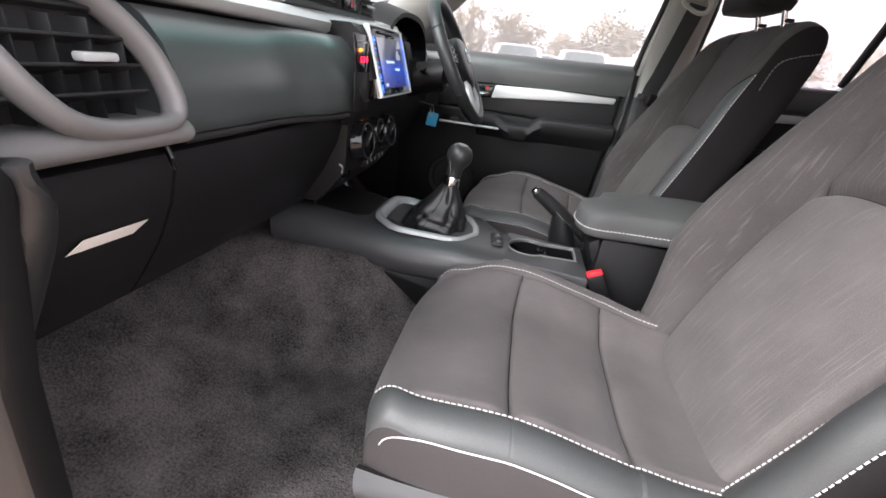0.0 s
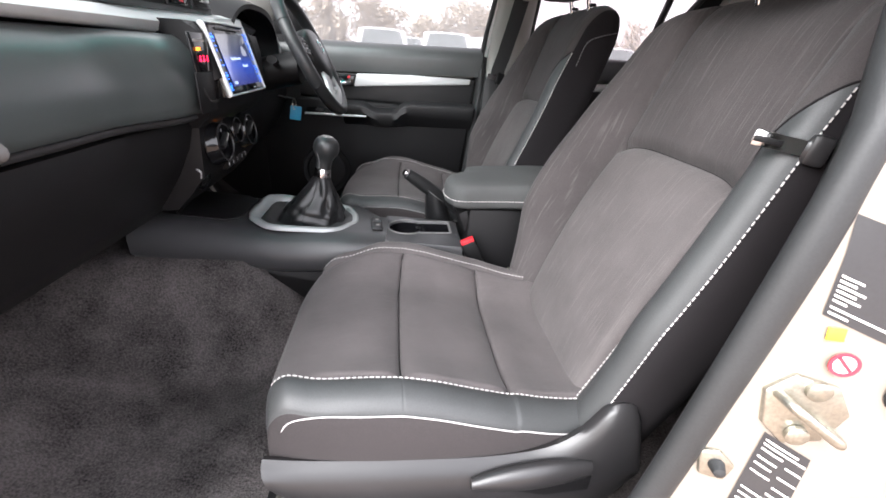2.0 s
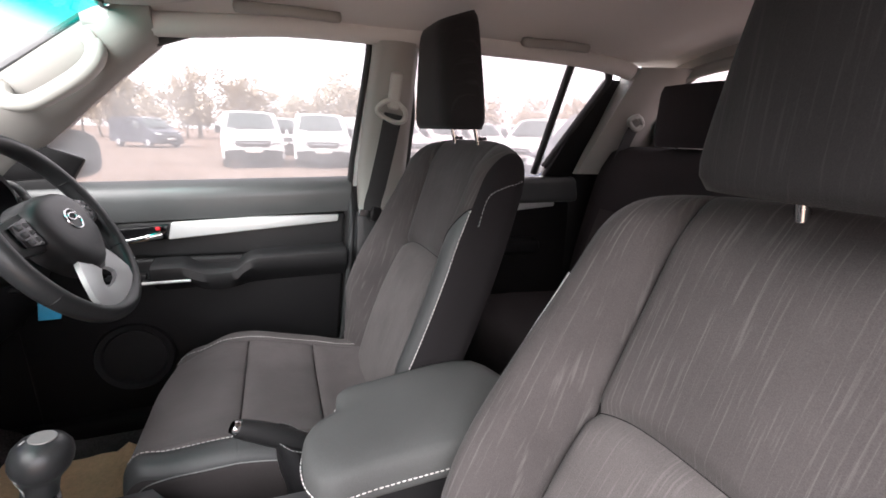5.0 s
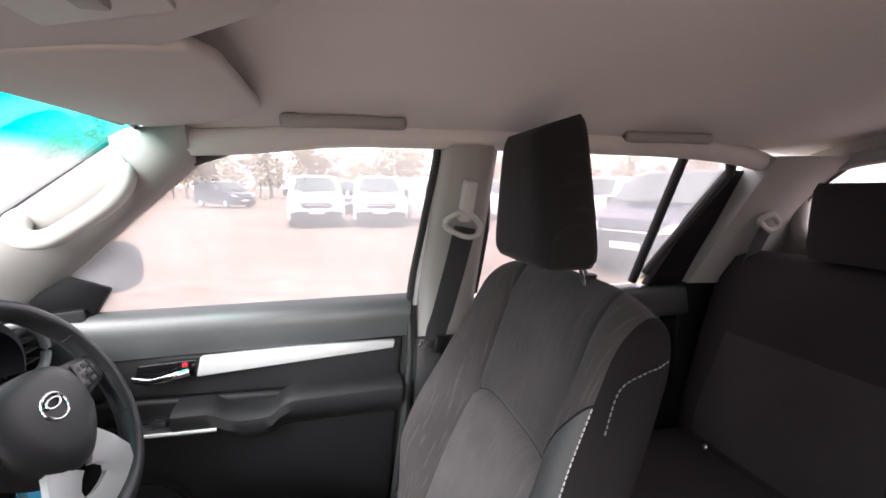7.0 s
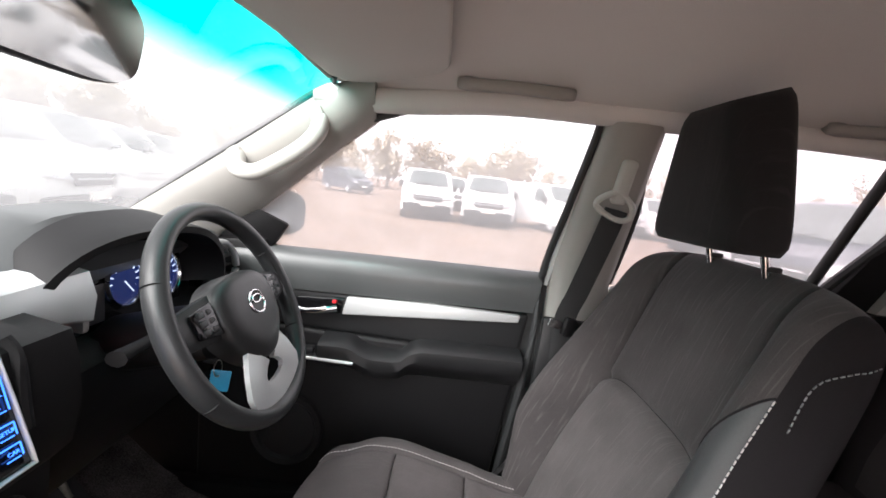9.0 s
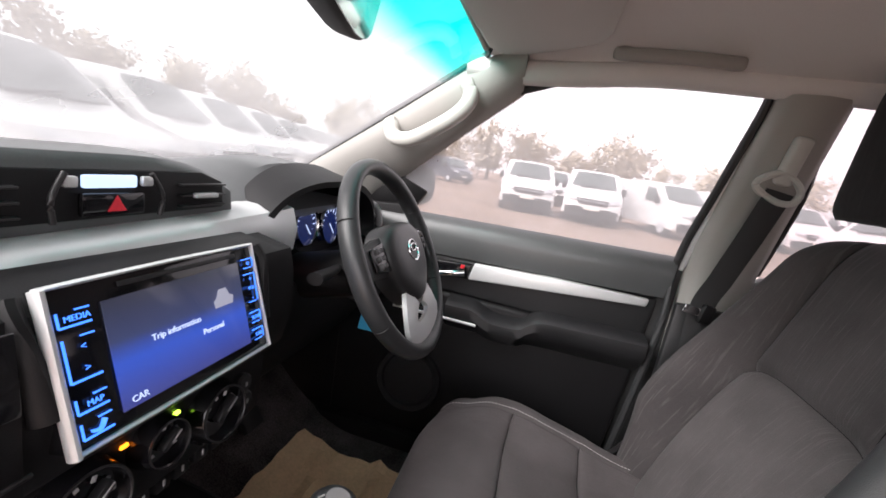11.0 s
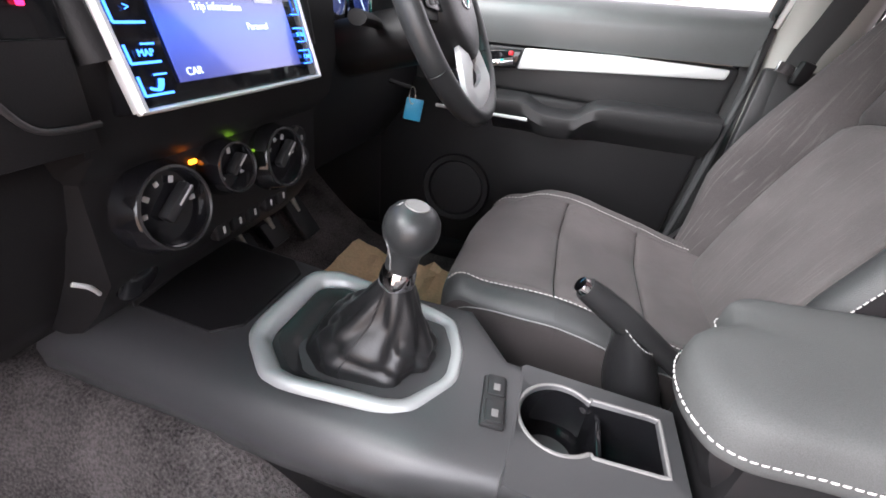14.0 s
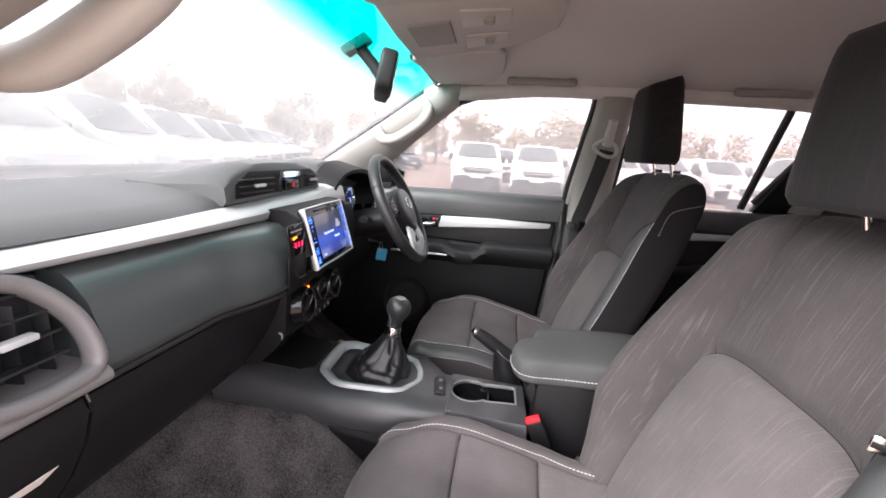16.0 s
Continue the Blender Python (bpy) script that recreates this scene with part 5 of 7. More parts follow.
part("surround", sweep(spline([(-0.12, 0.6, 0.8), (-0.115, 0.66, 0.79), (-0.11, 0.695, 0.75), (-0.11, 0.69, 0.705), (-0.11, 0.65, 0.69)], 24), 0.009, 0.006), SILVER, svent, "silver vent surround")
for z in (0.72, 0.74, 0.76, 0.78):
    part("slat", box((-0.122, 0.645, z), (0.02, 0.075, 0.003), 0.001), PLASTIC, svent)

# ---- steering wheel ----
wheel = thing("steering_wheel", (0.05, 0.376, 0.74), "black leather steering wheel with silver lower spoke", "steering wheel")
WU = Vector((-math.sin(radians(27)), 0, math.cos(radians(27))))
WN = Vector((math.cos(radians(27)), 0, math.sin(radians(27))))
WC = Vector((0.062, 0.367, 0.745))


def on_wheel(y, h, out=0.0):
    return WC + Vector((0, y, 0)) + WU * h + WN * out


RIMR = 0.163
part("rim", sweep([on_wheel(RIMR * math.sin(w), RIMR * math.cos(w)) for w in [2 * math.pi * k / 72 for k in range(72)]], 0.0135, 0.0165, ref=WN, closed=True, sides=16), LEATHER, wheel, "stitched black leather rim", 60)
for w in (-62, 62, -118, 118):
    a = math.radians(w)
    c = on_wheel(RIMR * math.sin(a), RIMR * math.cos(a))
    part("rim_seam", turned([(0.0148, -0.0008), (0.0158, 0), (0.0148, 0.0008)], c, WN.cross((c - WC).normalized()), 18), PLASTIC_LOW, wheel)
hub = []
for k in range(8):
    t = k / 7
    sc = [1.0, 1.0, 0.99, 0.96, 0.9, 0.8, 0.6, 0.02][k]
    out = [-0.02, 0.0, 0.01, 0.017, 0.022, 0.026, 0.029, 0.03][k]
    row = []
    for q in range(28):
        w = 2 * math.pi * q / 28
        y, h = math.sin(w), math.cos(w)
        ry = 0.084 if h > -0.1 else 0.084 - 0.04 * (-h - 0.1) / 0.9
        row.append(on_wheel(ry * sc * math.copysign(abs(y) ** 0.7, y), (0.06 if h > 0 else 0.082) * sc * math.copysign(abs(h) ** 0.7, h), out))
    hub.append(row)
part("hub", grid(hub, wrap=True, caps=True), PLASTIC, wheel, "dark airbag cover", 60)
part("badge", sweep([on_wheel(0.021 * math.sin(w), 0.006 + 0.0175 * math.cos(w), 0.03) for w in [2 * math.pi * k / 32 for k in range(32)]], 0.002, 0.002, ref=WN, closed=True, sides=8), CHROME, wheel, "plain chrome oval badge")
part("badge_plate", turned([(0, 0), (0.019, 0), (0.018, 0.0016), (0, 0.002)], on_wheel(0, 0.006, 0.028), WN, 30), PLASTIC_LOW, wheel)
part("badge_bar", sweep([on_wheel(0.013 * math.sin(w), 0.011 + 0.006 * math.cos(w), 0.031) for w in [2 * math.pi * k / 20 for k in range(20)]], 0.0014, 0.0014, ref=WN, closed=True, sides=6), CHROME, wheel)
for s in (-1, 1):
    sp = [[on_wheel(s * (0.05 + 0.108 * t), 0.012 + dh * (0.034 - 0.012 * t), o - 0.006 * t) for dh, o in ((1, -0.008), (1, 0.006), (0.6, 0.012), (-0.6, 0.012), (-1, 0.006), (-1, -0.008))] for t in (0, 0.3, 0.6, 1)]
    part("side_spoke", grid(sp, wrap=True, caps=True), PLASTIC, wheel, "dark side spoke", 50)
    pad_ = part("switch_pad", slab([on_wheel(s * 0.082, -0.012, 0.012), on_wheel(s * 0.128, -0.004, 0.008), on_wheel(s * 0.128, 0.03, 0.008), on_wheel(s * 0.086, 0.036, 0.012)], WN * 0.004, 0.003), GLOSS, wheel, "black switch pad")
    for h in (0.0, 0.012, 0.024):
        for y in (0.094, 0.112):
            part("switch_button", box(on_wheel(s * y, h + 0.001, 0.0135), (0.004, 0.014, 0.009), 0.002, (0, -27, 0)), PLASTIC, pad_)
outer_l = [(0.05, -0.05), (0.072, -0.082), (0.086, -0.112), (0.08, -0.132), (0.045, -0.15), (0, -0.157)]
inner_l = [(0.008, -0.086), (0.02, -0.092), (0.03, -0.102), (0.028, -0.111), (0.016, -0.117), (0, -0.119)]
lift_l = [0.014, 0.014, 0.013, 0.01, 0.006, 0.004]
cols = [(p, q, l) for p, q, l in zip(outer_l, inner_l, lift_l)]
cols = [((-p[0], p[1]), (-q[0], q[1]), l) for p, q, l in cols] + cols[-2::-1]
sp = []
for p, q, l in cols:
    mid_ = ((p[0] + q[0]) / 2, (p[1] + q[1]) / 2)
    sp.append([on_wheel(*p, l - 0.008), on_wheel(*p, l), on_wheel(*mid_, l + 0.004), on_wheel(*q, l), on_wheel(*q, l - 0.008)])
part("lower_spoke", grid(sp, wrap=True, caps=True), SILVER, wheel, "satin silver lower spoke with an open middle", 50)
part("rim_stitching", stitches([on_wheel((RIMR - 0.012) * math.sin(w), (RIMR - 0.012) * math.cos(w), 0.008) for w in [math.radians(70 + 40 * k / 20) for k in range(21)]], WN, (0.006, 0.0016, 0.001), 0.005), PLASTIC_LOW, wheel, "dark cross stitching on the rim")
part("airbag_mark", box(on_wheel(0.02, -0.045, 0.0265), (0.001, 0.016, 0.006), 0.0004, (0, -27, 0)), PLASTIC_LOW, wheel)

tag = thing("key_tag", (-0.02, 0.46, 0.55), "blue plastic key tag hanging from the ignition", "key tag")
part("tag_plate", box((-0.018, 0.468, 0.57), (0.034, 0.005, 0.042), 0.002, (4, 8, 18)), BLUE, tag)
part("key", sweep([(-0.06, 0.45, 0.62), (-0.02, 0.455, 0.612)], 0.009, 0.004), PLASTIC_LOW, tag, "black key head in the lock")
part("ring", sweep([(-0.019 + 0.01 * math.sin(w) * 0.3, 0.462 + 0.009 * math.sin(w), 0.597 + 0.016 * math.cos(w)) for w in [2 * math.pi * k / 16 for k in range(16)]], 0.001, closed=True, sides=6), STEEL, tag)


# ---- centre console ----
con = thing("centre_console", (0.15, 0, 0.13), "grey plastic centre console with cup holders and armrest", "console")


def top_at(x):
    return 0.392 + (0.022 * max(0, (0.06 - x) / 0.2)) - 0.018 * max(0, (x - 0.2) / 0.26)


xs_c = [-0.24 + 0.02 * i for i in range(36)]


def con_row(x):
    z = top_at(x)
    l = -0.108 + 0.02 * max(0, (x - 0.2) / 0.26)
    r = 0.135 if x < 0.2 else max(0.062, 0.135 - (x - 0.2) * 1.2)
    return [(x, l + 0.012, z - 0.085), (x, l - 0.004, z - 0.07), (x, l - 0.006, z - 0.04), (x, l + 0.006, z - 0.014), (x, l + 0.024, z - 0.002), (x, l + 0.05, z), (x, (l + r) / 2, z), (x, r - 0.02, z), (x, r - 0.004, z - 0.005), (x, r, z - 0.02), (x, r, z - 0.085)]


# the top is opened for the cup holder tray
body_rows = [con_row(x) for x in xs_c if x <= 0.282]
body_rows.append(con_row(0.282))
part("body", grid(body_rows, wrap=True, caps=True), CONSOLE, con, "satin grey console top", 50)
cc = Vector((0.362, 0.0, 0))


def key_radius(w):
    """Half-way out to the edge of the opening for a round cup and a square pocket."""
    d = Vector((math.cos(w), math.sin(w)))
    best = 0.0
    o = Vector((0.362 - 0.327, 0.0))
    bq = o.dot(d)
    disc = bq * bq - (o.length_squared - 0.0425 ** 2)
    if disc > 0:
        best = -bq + math.sqrt(disc)
    tx = (0.066 if d.x > 0 else 0.004) / max(abs(d.x), 1e-6)
    ty = 0.034 / max(abs(d.y), 1e-6)
    return max(best, min(tx, ty))


rows = [[], [], [], [], []]
for k in range(96):
    w = 2 * math.pi * k / 96
    dx, dy = math.cos(w), math.sin(w)
    k_ = key_radius(w)
    xo = cc.x + dx * min((0.092 if dx > 0 else 0.086) / max(abs(dx), 1e-6), (0.062 if dy > 0 else 0.1) / max(abs(dy), 1e-6))
    yo = dy * min((0.092 if dx > 0 else 0.086) / max(abs(dx), 1e-6), (0.062 if dy > 0 else 0.1) / max(abs(dy), 1e-6))
    rows[0].append((xo, yo, top_at(xo) - 0.07))
    rows[1].append((xo, yo, top_at(xo) - 0.006))
    rows[2].append((cc.x + (xo - cc.x) * 0.97, yo * 0.97, top_at(xo)))
    rows[3].append((cc.x + dx * (k_ + 0.003), dy * (k_ + 0.003), top_at(cc.x) + 0.0005))
    rows[4].append((cc.x + dx * k_, dy * k_, top_at(cc.x) - 0.004))
part("cup_surround", grid(rows, wrap=True), CONSOLE, con, "grey plate round the cup holder", 40)
part("cup_rim", sweep([(p[0], p[1], p[2] + 0.001) for p in rows[3]], 0.0022, 0.0015, closed=True, sides=6), VENTGREY, con, "bright edge of the cup holder")
part("cup_wall", grid([rows[4], [(p[0], p[1], 0.305) for p in rows[4]]], wrap=True), GLOSS, con, "black wall of the cup holder")
part("cup_well", box((0.36, -0.002, 0.3), (0.16, 0.11, 0.01), 0.002), GLOSS, con, "black well of the cup holder")
part("cup_floor", turned([(0, 0), (0.03, 0), (0.032, 0.003), (0, 0.003)], (0.325, 0, 0.306), (0, 0, 1), 30), CONSOLE, con)
part("cup_divider", slab([(0.362, -0.04, 0.31), (0.362, 0.04, 0.31), (0.366, 0.03, 0.37), (0.366, -0.03, 0.37)], (0.006, 0, 0), 0.002), GLOSS, con)
for s in (-1, 1):
    part("cup_finger", box((0.358, s * 0.036 + 0.002, 0.366), (0.016, 0.012, 0.008), 0.003, (0, 10, s * 30)), SHELLPL, con)
part("button_plate", box((0.255, -0.012, 0.3915), (0.026, 0.066, 0.008), 0.003, (0, 4, 6)), SHELLPL, con, "grey two-button switch plate")
for y in (-0.028, 0.006):
    part("push_button", box((0.255 - y * 0.1, y, 0.3955), (0.02, 0.028, 0.005), 0.002, (0, 4, 6)), PLASTIC, con)
    part("button_mark", box((0.256 - y * 0.1, y - 0.004, 0.3985), (0.007, 0.009, 0.001), 0.0003, (0, 4, 6)), VENTGREY, con)
part("front_tray", slab([(-0.2, -0.045, 0.4215), (-0.07, -0.045, 0.4095), (-0.045, -0.02, 0.4075), (-0.045, 0.1, 0.4075), (-0.07, 0.122, 0.4095), (-0.2, 0.122, 0.4215)], (0, 0, -0.006), 0.002), PLASTIC_LOW, con, "dark rubber lined front tray")
part("tray_lip", sweep([(-0.165, -0.05, 0.422), (-0.175, 0.04, 0.424), (-0.175, 0.12, 0.424)], 0.002, 0.004), SHELLPL, con)
part("side_panel", slab([(-0.2, -0.098, 0.34), (0.46, -0.08, 0.32), (0.46, -0.08, 0.2), (0.1, -0.098, 0.22), (0.02, -0.1, 0.3), (-0.1, -0.1, 0.33)], (0, 0.02, 0), 0.004), PLASTIC_LOW, con, "dark lower side of the console")
part("driver_side_panel", slab([(-0.2, 0.133, 0.34), (0.25, 0.133, 0.32), (0.25, 0.133, 0.16), (-0.1, 0.133, 0.2)], (0, -0.02, 0), 0.004), PLASTIC_LOW, con)
part("bin", box((0.6, 0.03, 0.33), (0.27, 0.16, 0.24), 0.015), PLASTIC_LOW, con, "dark storage bin")
part("bin_neck", box((0.485, 0.02, 0.4), (0.06, 0.12, 0.1), 0.02, (0, -25, 0)), PLASTIC_LOW, con)
lid_out = [(0.418, -0.04), (0.412, 0.0), (0.42, 0.035), (0.44, 0.055), (0.462, 0.068), (0.47, 0.09), (0.478, 0.118), (0.53, 0.13), (0.73, 0.13), (0.74, -0.05), (0.5, -0.068), (0.44, -0.066)]
lo = spline([(x, y, 0) for x, y in lid_out], 60, True)
c0 = Vector((0.58, 0.03, 0))
rows = []
for sc, z in ((0.8, 0.452), (0.95, 0.453), (0.99, 0.458), (1.0, 0.466), (1.0, 0.486), (0.985, 0.497), (0.95, 0.504), (0.85, 0.508), (0.6, 0.511), (0.2, 0.512)):
    rows.append([(c0.x + (p.x - c0.x) * sc, c0.y + (p.y - c0.y) * sc, z + 0.02 * (p.x - 0.42)) for p in lo])
lid = part("armrest", grid(rows, wrap=True, caps=True), VINYL, con, "padded grey armrest lid", 60)
lid.data.materials[0] = surface("armrest_cloth", (0.062, 0.063, 0.063), 0.75, grain=900, bump=0.4, spec=0.3)
part("stitching", stitches([(p.x * 1.0 - 0.001 * (p.x < 0.5), c0.y + (p.y - c0.y) * 1.005, 0.472 + 0.02 * (p.x - 0.42)) for p in lo + lo[:1]], [(Vector((p.x, p.y, 0)) - c0) for p in lo + lo[:1]]), STITCH, lid, "white stitching")

# gear lever
gear = thing("gear_lever", (0.13, 0.01, 0.4), "black gear lever in a creased leatherette boot", "gear lever")
ring_pts = [(-0.022, -0.03, 0.412), (0.03, -0.076, 0.405), (0.168, -0.056, 0.392), (0.204, 0.0, 0.389), (0.2, 0.045, 0.389), (0.178, 0.095, 0.392), (0.02, 0.108, 0.413), (-0.016, 0.085, 0.418)]
cut = [Vector(p) for p in ring_pts]
for _ in range(3):
    cut = [q for a, b in zip(cut, cut[1:] + cut[:1]) for q in (a.lerp(b, 0.13), a.lerp(b, 0.87))]
rp = [cut[int(k * len(cut) / 64)] for k in range(64)]
rc = Vector((0.088, 0.018, 0.402))
sec = []
for p in rp:
    d = (p - rc)
    d.z = 0
    d.normalize()
    sec.append([p + d * 0.009 + Vector((0, 0, -0.004)), p + d * 0.008 + Vector((0, 0, 0.003)), p + d * 0.003 + Vector((0, 0, 0.0065)), p - d * 0.004 + Vector((0, 0, 0.005)), p - d * 0.012 + Vector((0, 0, -0.002)), p - d * 0.015 + Vector((0, 0, -0.012))])
sec.append(sec[0])
part("surround", grid(sec), SATIN, gear, "bright silver boot surround", 60)
top = Vector((0.132, 0.012, 0.5))
boot = []
for k in range(40):
    t = k / 39
    row = []
    for q, p in enumerate(rp):
        w = 2 * math.pi * q / 64
        inner = rc + (p - rc) * 0.84
        inner.z = p.z - 0.006
        neck = top + Vector((0.021 * math.cos(w + 3.6), 0.021 * math.sin(w + 3.6), 0))
        g_ = t ** 0.6
        z = inner.z - 0.012 * math.sin(math.pi * min(1, t / 0.25)) * (t < 0.25) + (top.z - inner.z) * max(0, (t - 0.1) / 0.9) ** 1.25
        c = inner.lerp(neck, g_)
        fold = 0.009 * abs(math.sin(1.5 * w + 2.2 * t)) * math.sin(math.pi * t) - 0.004 + 0.006 * abs(math.sin(4.5 * w - 5 * t)) * math.sin(math.pi * t) ** 1.5 + 0.005 * abs(math.sin(13 * t + 2 * w)) * math.sin(math.pi * min(1, t * 1.6)) * (t < 0.6)
        d = Vector((c.x - top.x, c.y - top.y, 0))
        d = d.normalized() if d.length > 1e-5 else d
        row.append((c.x + d.x * fold, c.y + d.y * fold, z))
    boot.append(row)
part("boot", grid(boot, wrap=True), BOOTL, gear, "creased black leatherette boot", 80)
for q in (8, 41):
    part("boot_seam", sweep([Vector(r[q]) for r in boot[6:]], 0.0012, sides=6), BOOTL, gear)
AX = Vector((0.2, 0.03, 1)).normalized()
part("collar", turned([(0, -0.006), (0.0185, -0.006), (0.0195, 0.0), (0.018, 0.012), (0.0165, 0.016), (0, 0.016)], top, AX, 30), CHROME, gear, "chrome collar")
part("knob", turned([(0, 0.012), (0.0165, 0.012), (0.0165, 0.026), (0.0175, 0.036), (0.021, 0.043), (0.0255, 0.05), (0.028, 0.058), (0.0282, 0.066), (0.0262, 0.075), (0.021, 0.0822), (0.012, 0.0866), (0, 0.088)], top, AX, 36), LEATHER, gear, "worn black leather knob", 70)
part("knob_badge", turned([(0, 0), (0.0125, 0), (0.012, 0.0012), (0, 0.0016)], top + AX * 0.0868, AX, 24), VENTGREY, gear, "worn silver cap")
part("knob_seam", sweep([top + AX * h + Vector((-r * math.cos(a) * 1.01, -r * math.sin(a) * 1.01, 0)) for h, r, a in ((0.02, 0.0165, 1.2), (0.035, 0.0195, 1.15), (0.05, 0.0245, 1.0), (0.062, 0.027, 0.75), (0.075, 0.026, 0.5), (0.085, 0.021, 0.35), (0.09, 0.014, 0.3))], 0.0008, sides=6), THREAD, gear)

# handbrake
hb = thing("handbrake", (0.42, 0.12, 0.3), "black handbrake lever with chrome button and fabric boot", "handbrake")
part("grip", sweep(spline([(0.327, 0.098, 0.487), (0.36, 0.105, 0.464), (0.4, 0.113, 0.434), (0.44, 0.122, 0.404), (0.47, 0.128, 0.38)], 20), 0.0125, 0.0155, taper=lambda t: 0.9 + 0.25 * math.sin(math.pi * min(1, t * 1.3))), PLASTIC, hb, "grained black grip", 60)
part("release_button", turned([(0, 0), (0.0105, 0), (0.011, 0.006), (0.009, 0.012), (0, 0.013)], (0.33, 0.0985, 0.485), (-0.78, -0.16, 0.55), 24), CHROME, hb, "chrome release button")
part("boot", grid([[(0.4 + 0.035 * t + (0.028 + 0.02 * t) * math.cos(w) * (1 + 0.06 * math.sin(5 * w + 8 * t)), 0.122 + (0.03 + 0.008 * t) * math.sin(w), 0.432 - 0.022 * math.cos(w) - 0.13 * t) for w in [2 * math.pi * q / 24 for q in range(24)]] for t in [k / 9 for k in range(10)]], wrap=True, caps=True), BOOTL, hb, "loose black boot", 70)
part("boot_stitching", stitches([(0.4 + 0.0285 * math.cos(w), 0.122 + 0.031 * math.sin(w), 0.431 - 0.022 * math.cos(w)) for w in [2 * math.pi * q / 30 for q in range(31)]], (0, -0.5, 0.8)), THREAD, hb)


# ---- belts, buckles, handles ----
def buckle(at, way, label):
    b = thing("belt_buckle", at, label, "belt buckle", "belt buckles")
    w = Vector(way).normalized()
    p = Vector(at)
    m = w.to_track_quat("Z", "Y").to_matrix().to_4x4()
    bm = box((0, 0, 0), (0.022, 0.036, 0.07), 0.006)
    bmesh.ops.transform(bm, matrix=Matrix.Translation(p - w * 0.034) @ m, verts=bm.verts)
    part("case", bm, PLASTIC_LOW, b)
    bm = box((0, 0, 0), (0.016, 0.031, 0.014), 0.003)
    bmesh.ops.transform(bm, matrix=Matrix.Translation(p + w * 0.001) @ m, verts=bm.verts)
    part("release_button", bm, RED, b, "red release button")
    part("strap", sweep([p - w * 0.06, p - w * 0.11 + Vector((0.01, 0, -0.02))], 0.012, 0.004), BELT, b)
    return b


buckle((0.463, -0.087, 0.383), (-0.42, 0.0, 0.9), "black seat belt buckle with red button beside the passenger seat")
buckle((0.6, 0.105, 0.375), (-0.3, 0, 0.95), "black seat belt buckle with red button beside the driver's seat")
buckle((1.12, 0.02, 0.44), (-0.4, 0, 0.9), "black seat belt buckle with red button on the rear bench")
anchor = thing("seat_anchor", (0.566, -0.12, 0.31), "small zinc bracket between cushion and backrest", "bracket")
part("bracket", box((0.566, -0.12, 0.318), (0.012, 0.02, 0.03), 0.003, (0, 25, 0)), STEEL, anchor)
part("bracket_bolt", turned([(0, 0), (0.007, 0), (0.007, 0.005), (0, 0.006)], (0.558, -0.12, 0.328), (-1, 0, 0.4), 6), STEEL, anchor)


def belt(sign, label):
    b = thing("seat_belt", (0.7, 0.62 * sign, 0.2), label, "seat belt", "seat belts")
    Y = lambda p: (p[0], p[1] * sign, p[2])
    part("height_slider", box(Y((0.703, 0.585, 1.02)), (0.03, 0.022, 0.09), 0.008, (14 * sign, 4, 0), 3), BELTPL, b, "pale plastic height slider")
    part("guide", sweep([Y(p) for p in spline([(0.66, 0.592, 0.968), (0.665, 0.588, 0.985), (0.695, 0.585, 0.998), (0.728, 0.588, 0.978), (0.733, 0.592, 0.955), (0.715, 0.592, 0.945), (0.69, 0.592, 0.95)], 30, True)], 0.0065, closed=True, sides=8), BELTPL, b, "pale plastic belt guide")
    line = spline([Y(p) for p in [(0.7, 0.588, 0.965), (0.685, 0.605, 0.88), (0.665, 0.625, 0.78), (0.65, 0.64, 0.7), (0.66, 0.64, 0.55), (0.68, 0.63, 0.3)]], 30)
    part("webbing", sweep(line, 0.0012, 0.024, ref=(1, 0, 0), sides=8, sq=4), BELT, b, "dark woven webbing", 60)
    part("tongue", box(Y((0.638, 0.628, 0.702)), (0.06, 0.006, 0.018), 0.002, (0, 12, 20 * sign)), CHROME, b, "metal belt tongue")
    part("tongue_grip", box(Y((0.66, 0.634, 0.698)), (0.028, 0.014, 0.04), 0.004, (0, 12, 20 * sign)), PLASTIC_LOW, b)
    return b


belt(1, "dark seat belt hanging from the driver's centre pillar")
pb = thing("seat_belt", (0.72, -0.58, 0.3), "dark seat belt with metal tongue beside the passenger seat", "seat belt", "seat belts")
part("webbing", sweep(spline([(0.715, -0.6, 1.06), (0.712, -0.602, 0.9), (0.714, -0.584, 0.71), (0.7, -0.585, 0.5), (0.66, -0.595, 0.3)], 30), 0.0012, 0.022, ref=(0.6, 0.8, 0), sides=8, sq=4), BELT, pb, "dark woven webbing", 60)
part("tongue", box((0.676, -0.558, 0.706), (0.05, 0.005, 0.016), 0.002, (0, 8, -28)), CHROME, pb, "metal belt tongue")
part("tongue_slot", box((0.666, -0.553, 0.707), (0.026, 0.006, 0.006), 0.001, (0, 8, -28)), PLASTIC_LOW, pb)
part("tongue_grip", box((0.703, -0.573, 0.702), (0.02, 0.014, 0.03), 0.005, (0, 8, -28)), SHELLPL, pb, "grey tongue grip")
rb = thing("seat_belt", (1.49, 0.6, 0.5), "dark rear seat belt on the rear pillar", "seat belt", "seat belts")
part("guide", sweep(spline([(1.47, 0.575, 0.975), (1.5, 0.57, 0.99), (1.525, 0.572, 0.965), (1.5, 0.575, 0.95)], 24, True), 0.008, closed=True, sides=8), BELTPL, rb, "pale plastic belt guide")
part("slider", box((1.505, 0.585, 1.02), (0.03, 0.02, 0.07), 0.008, (10, 0, 0)), BELTPL, rb)
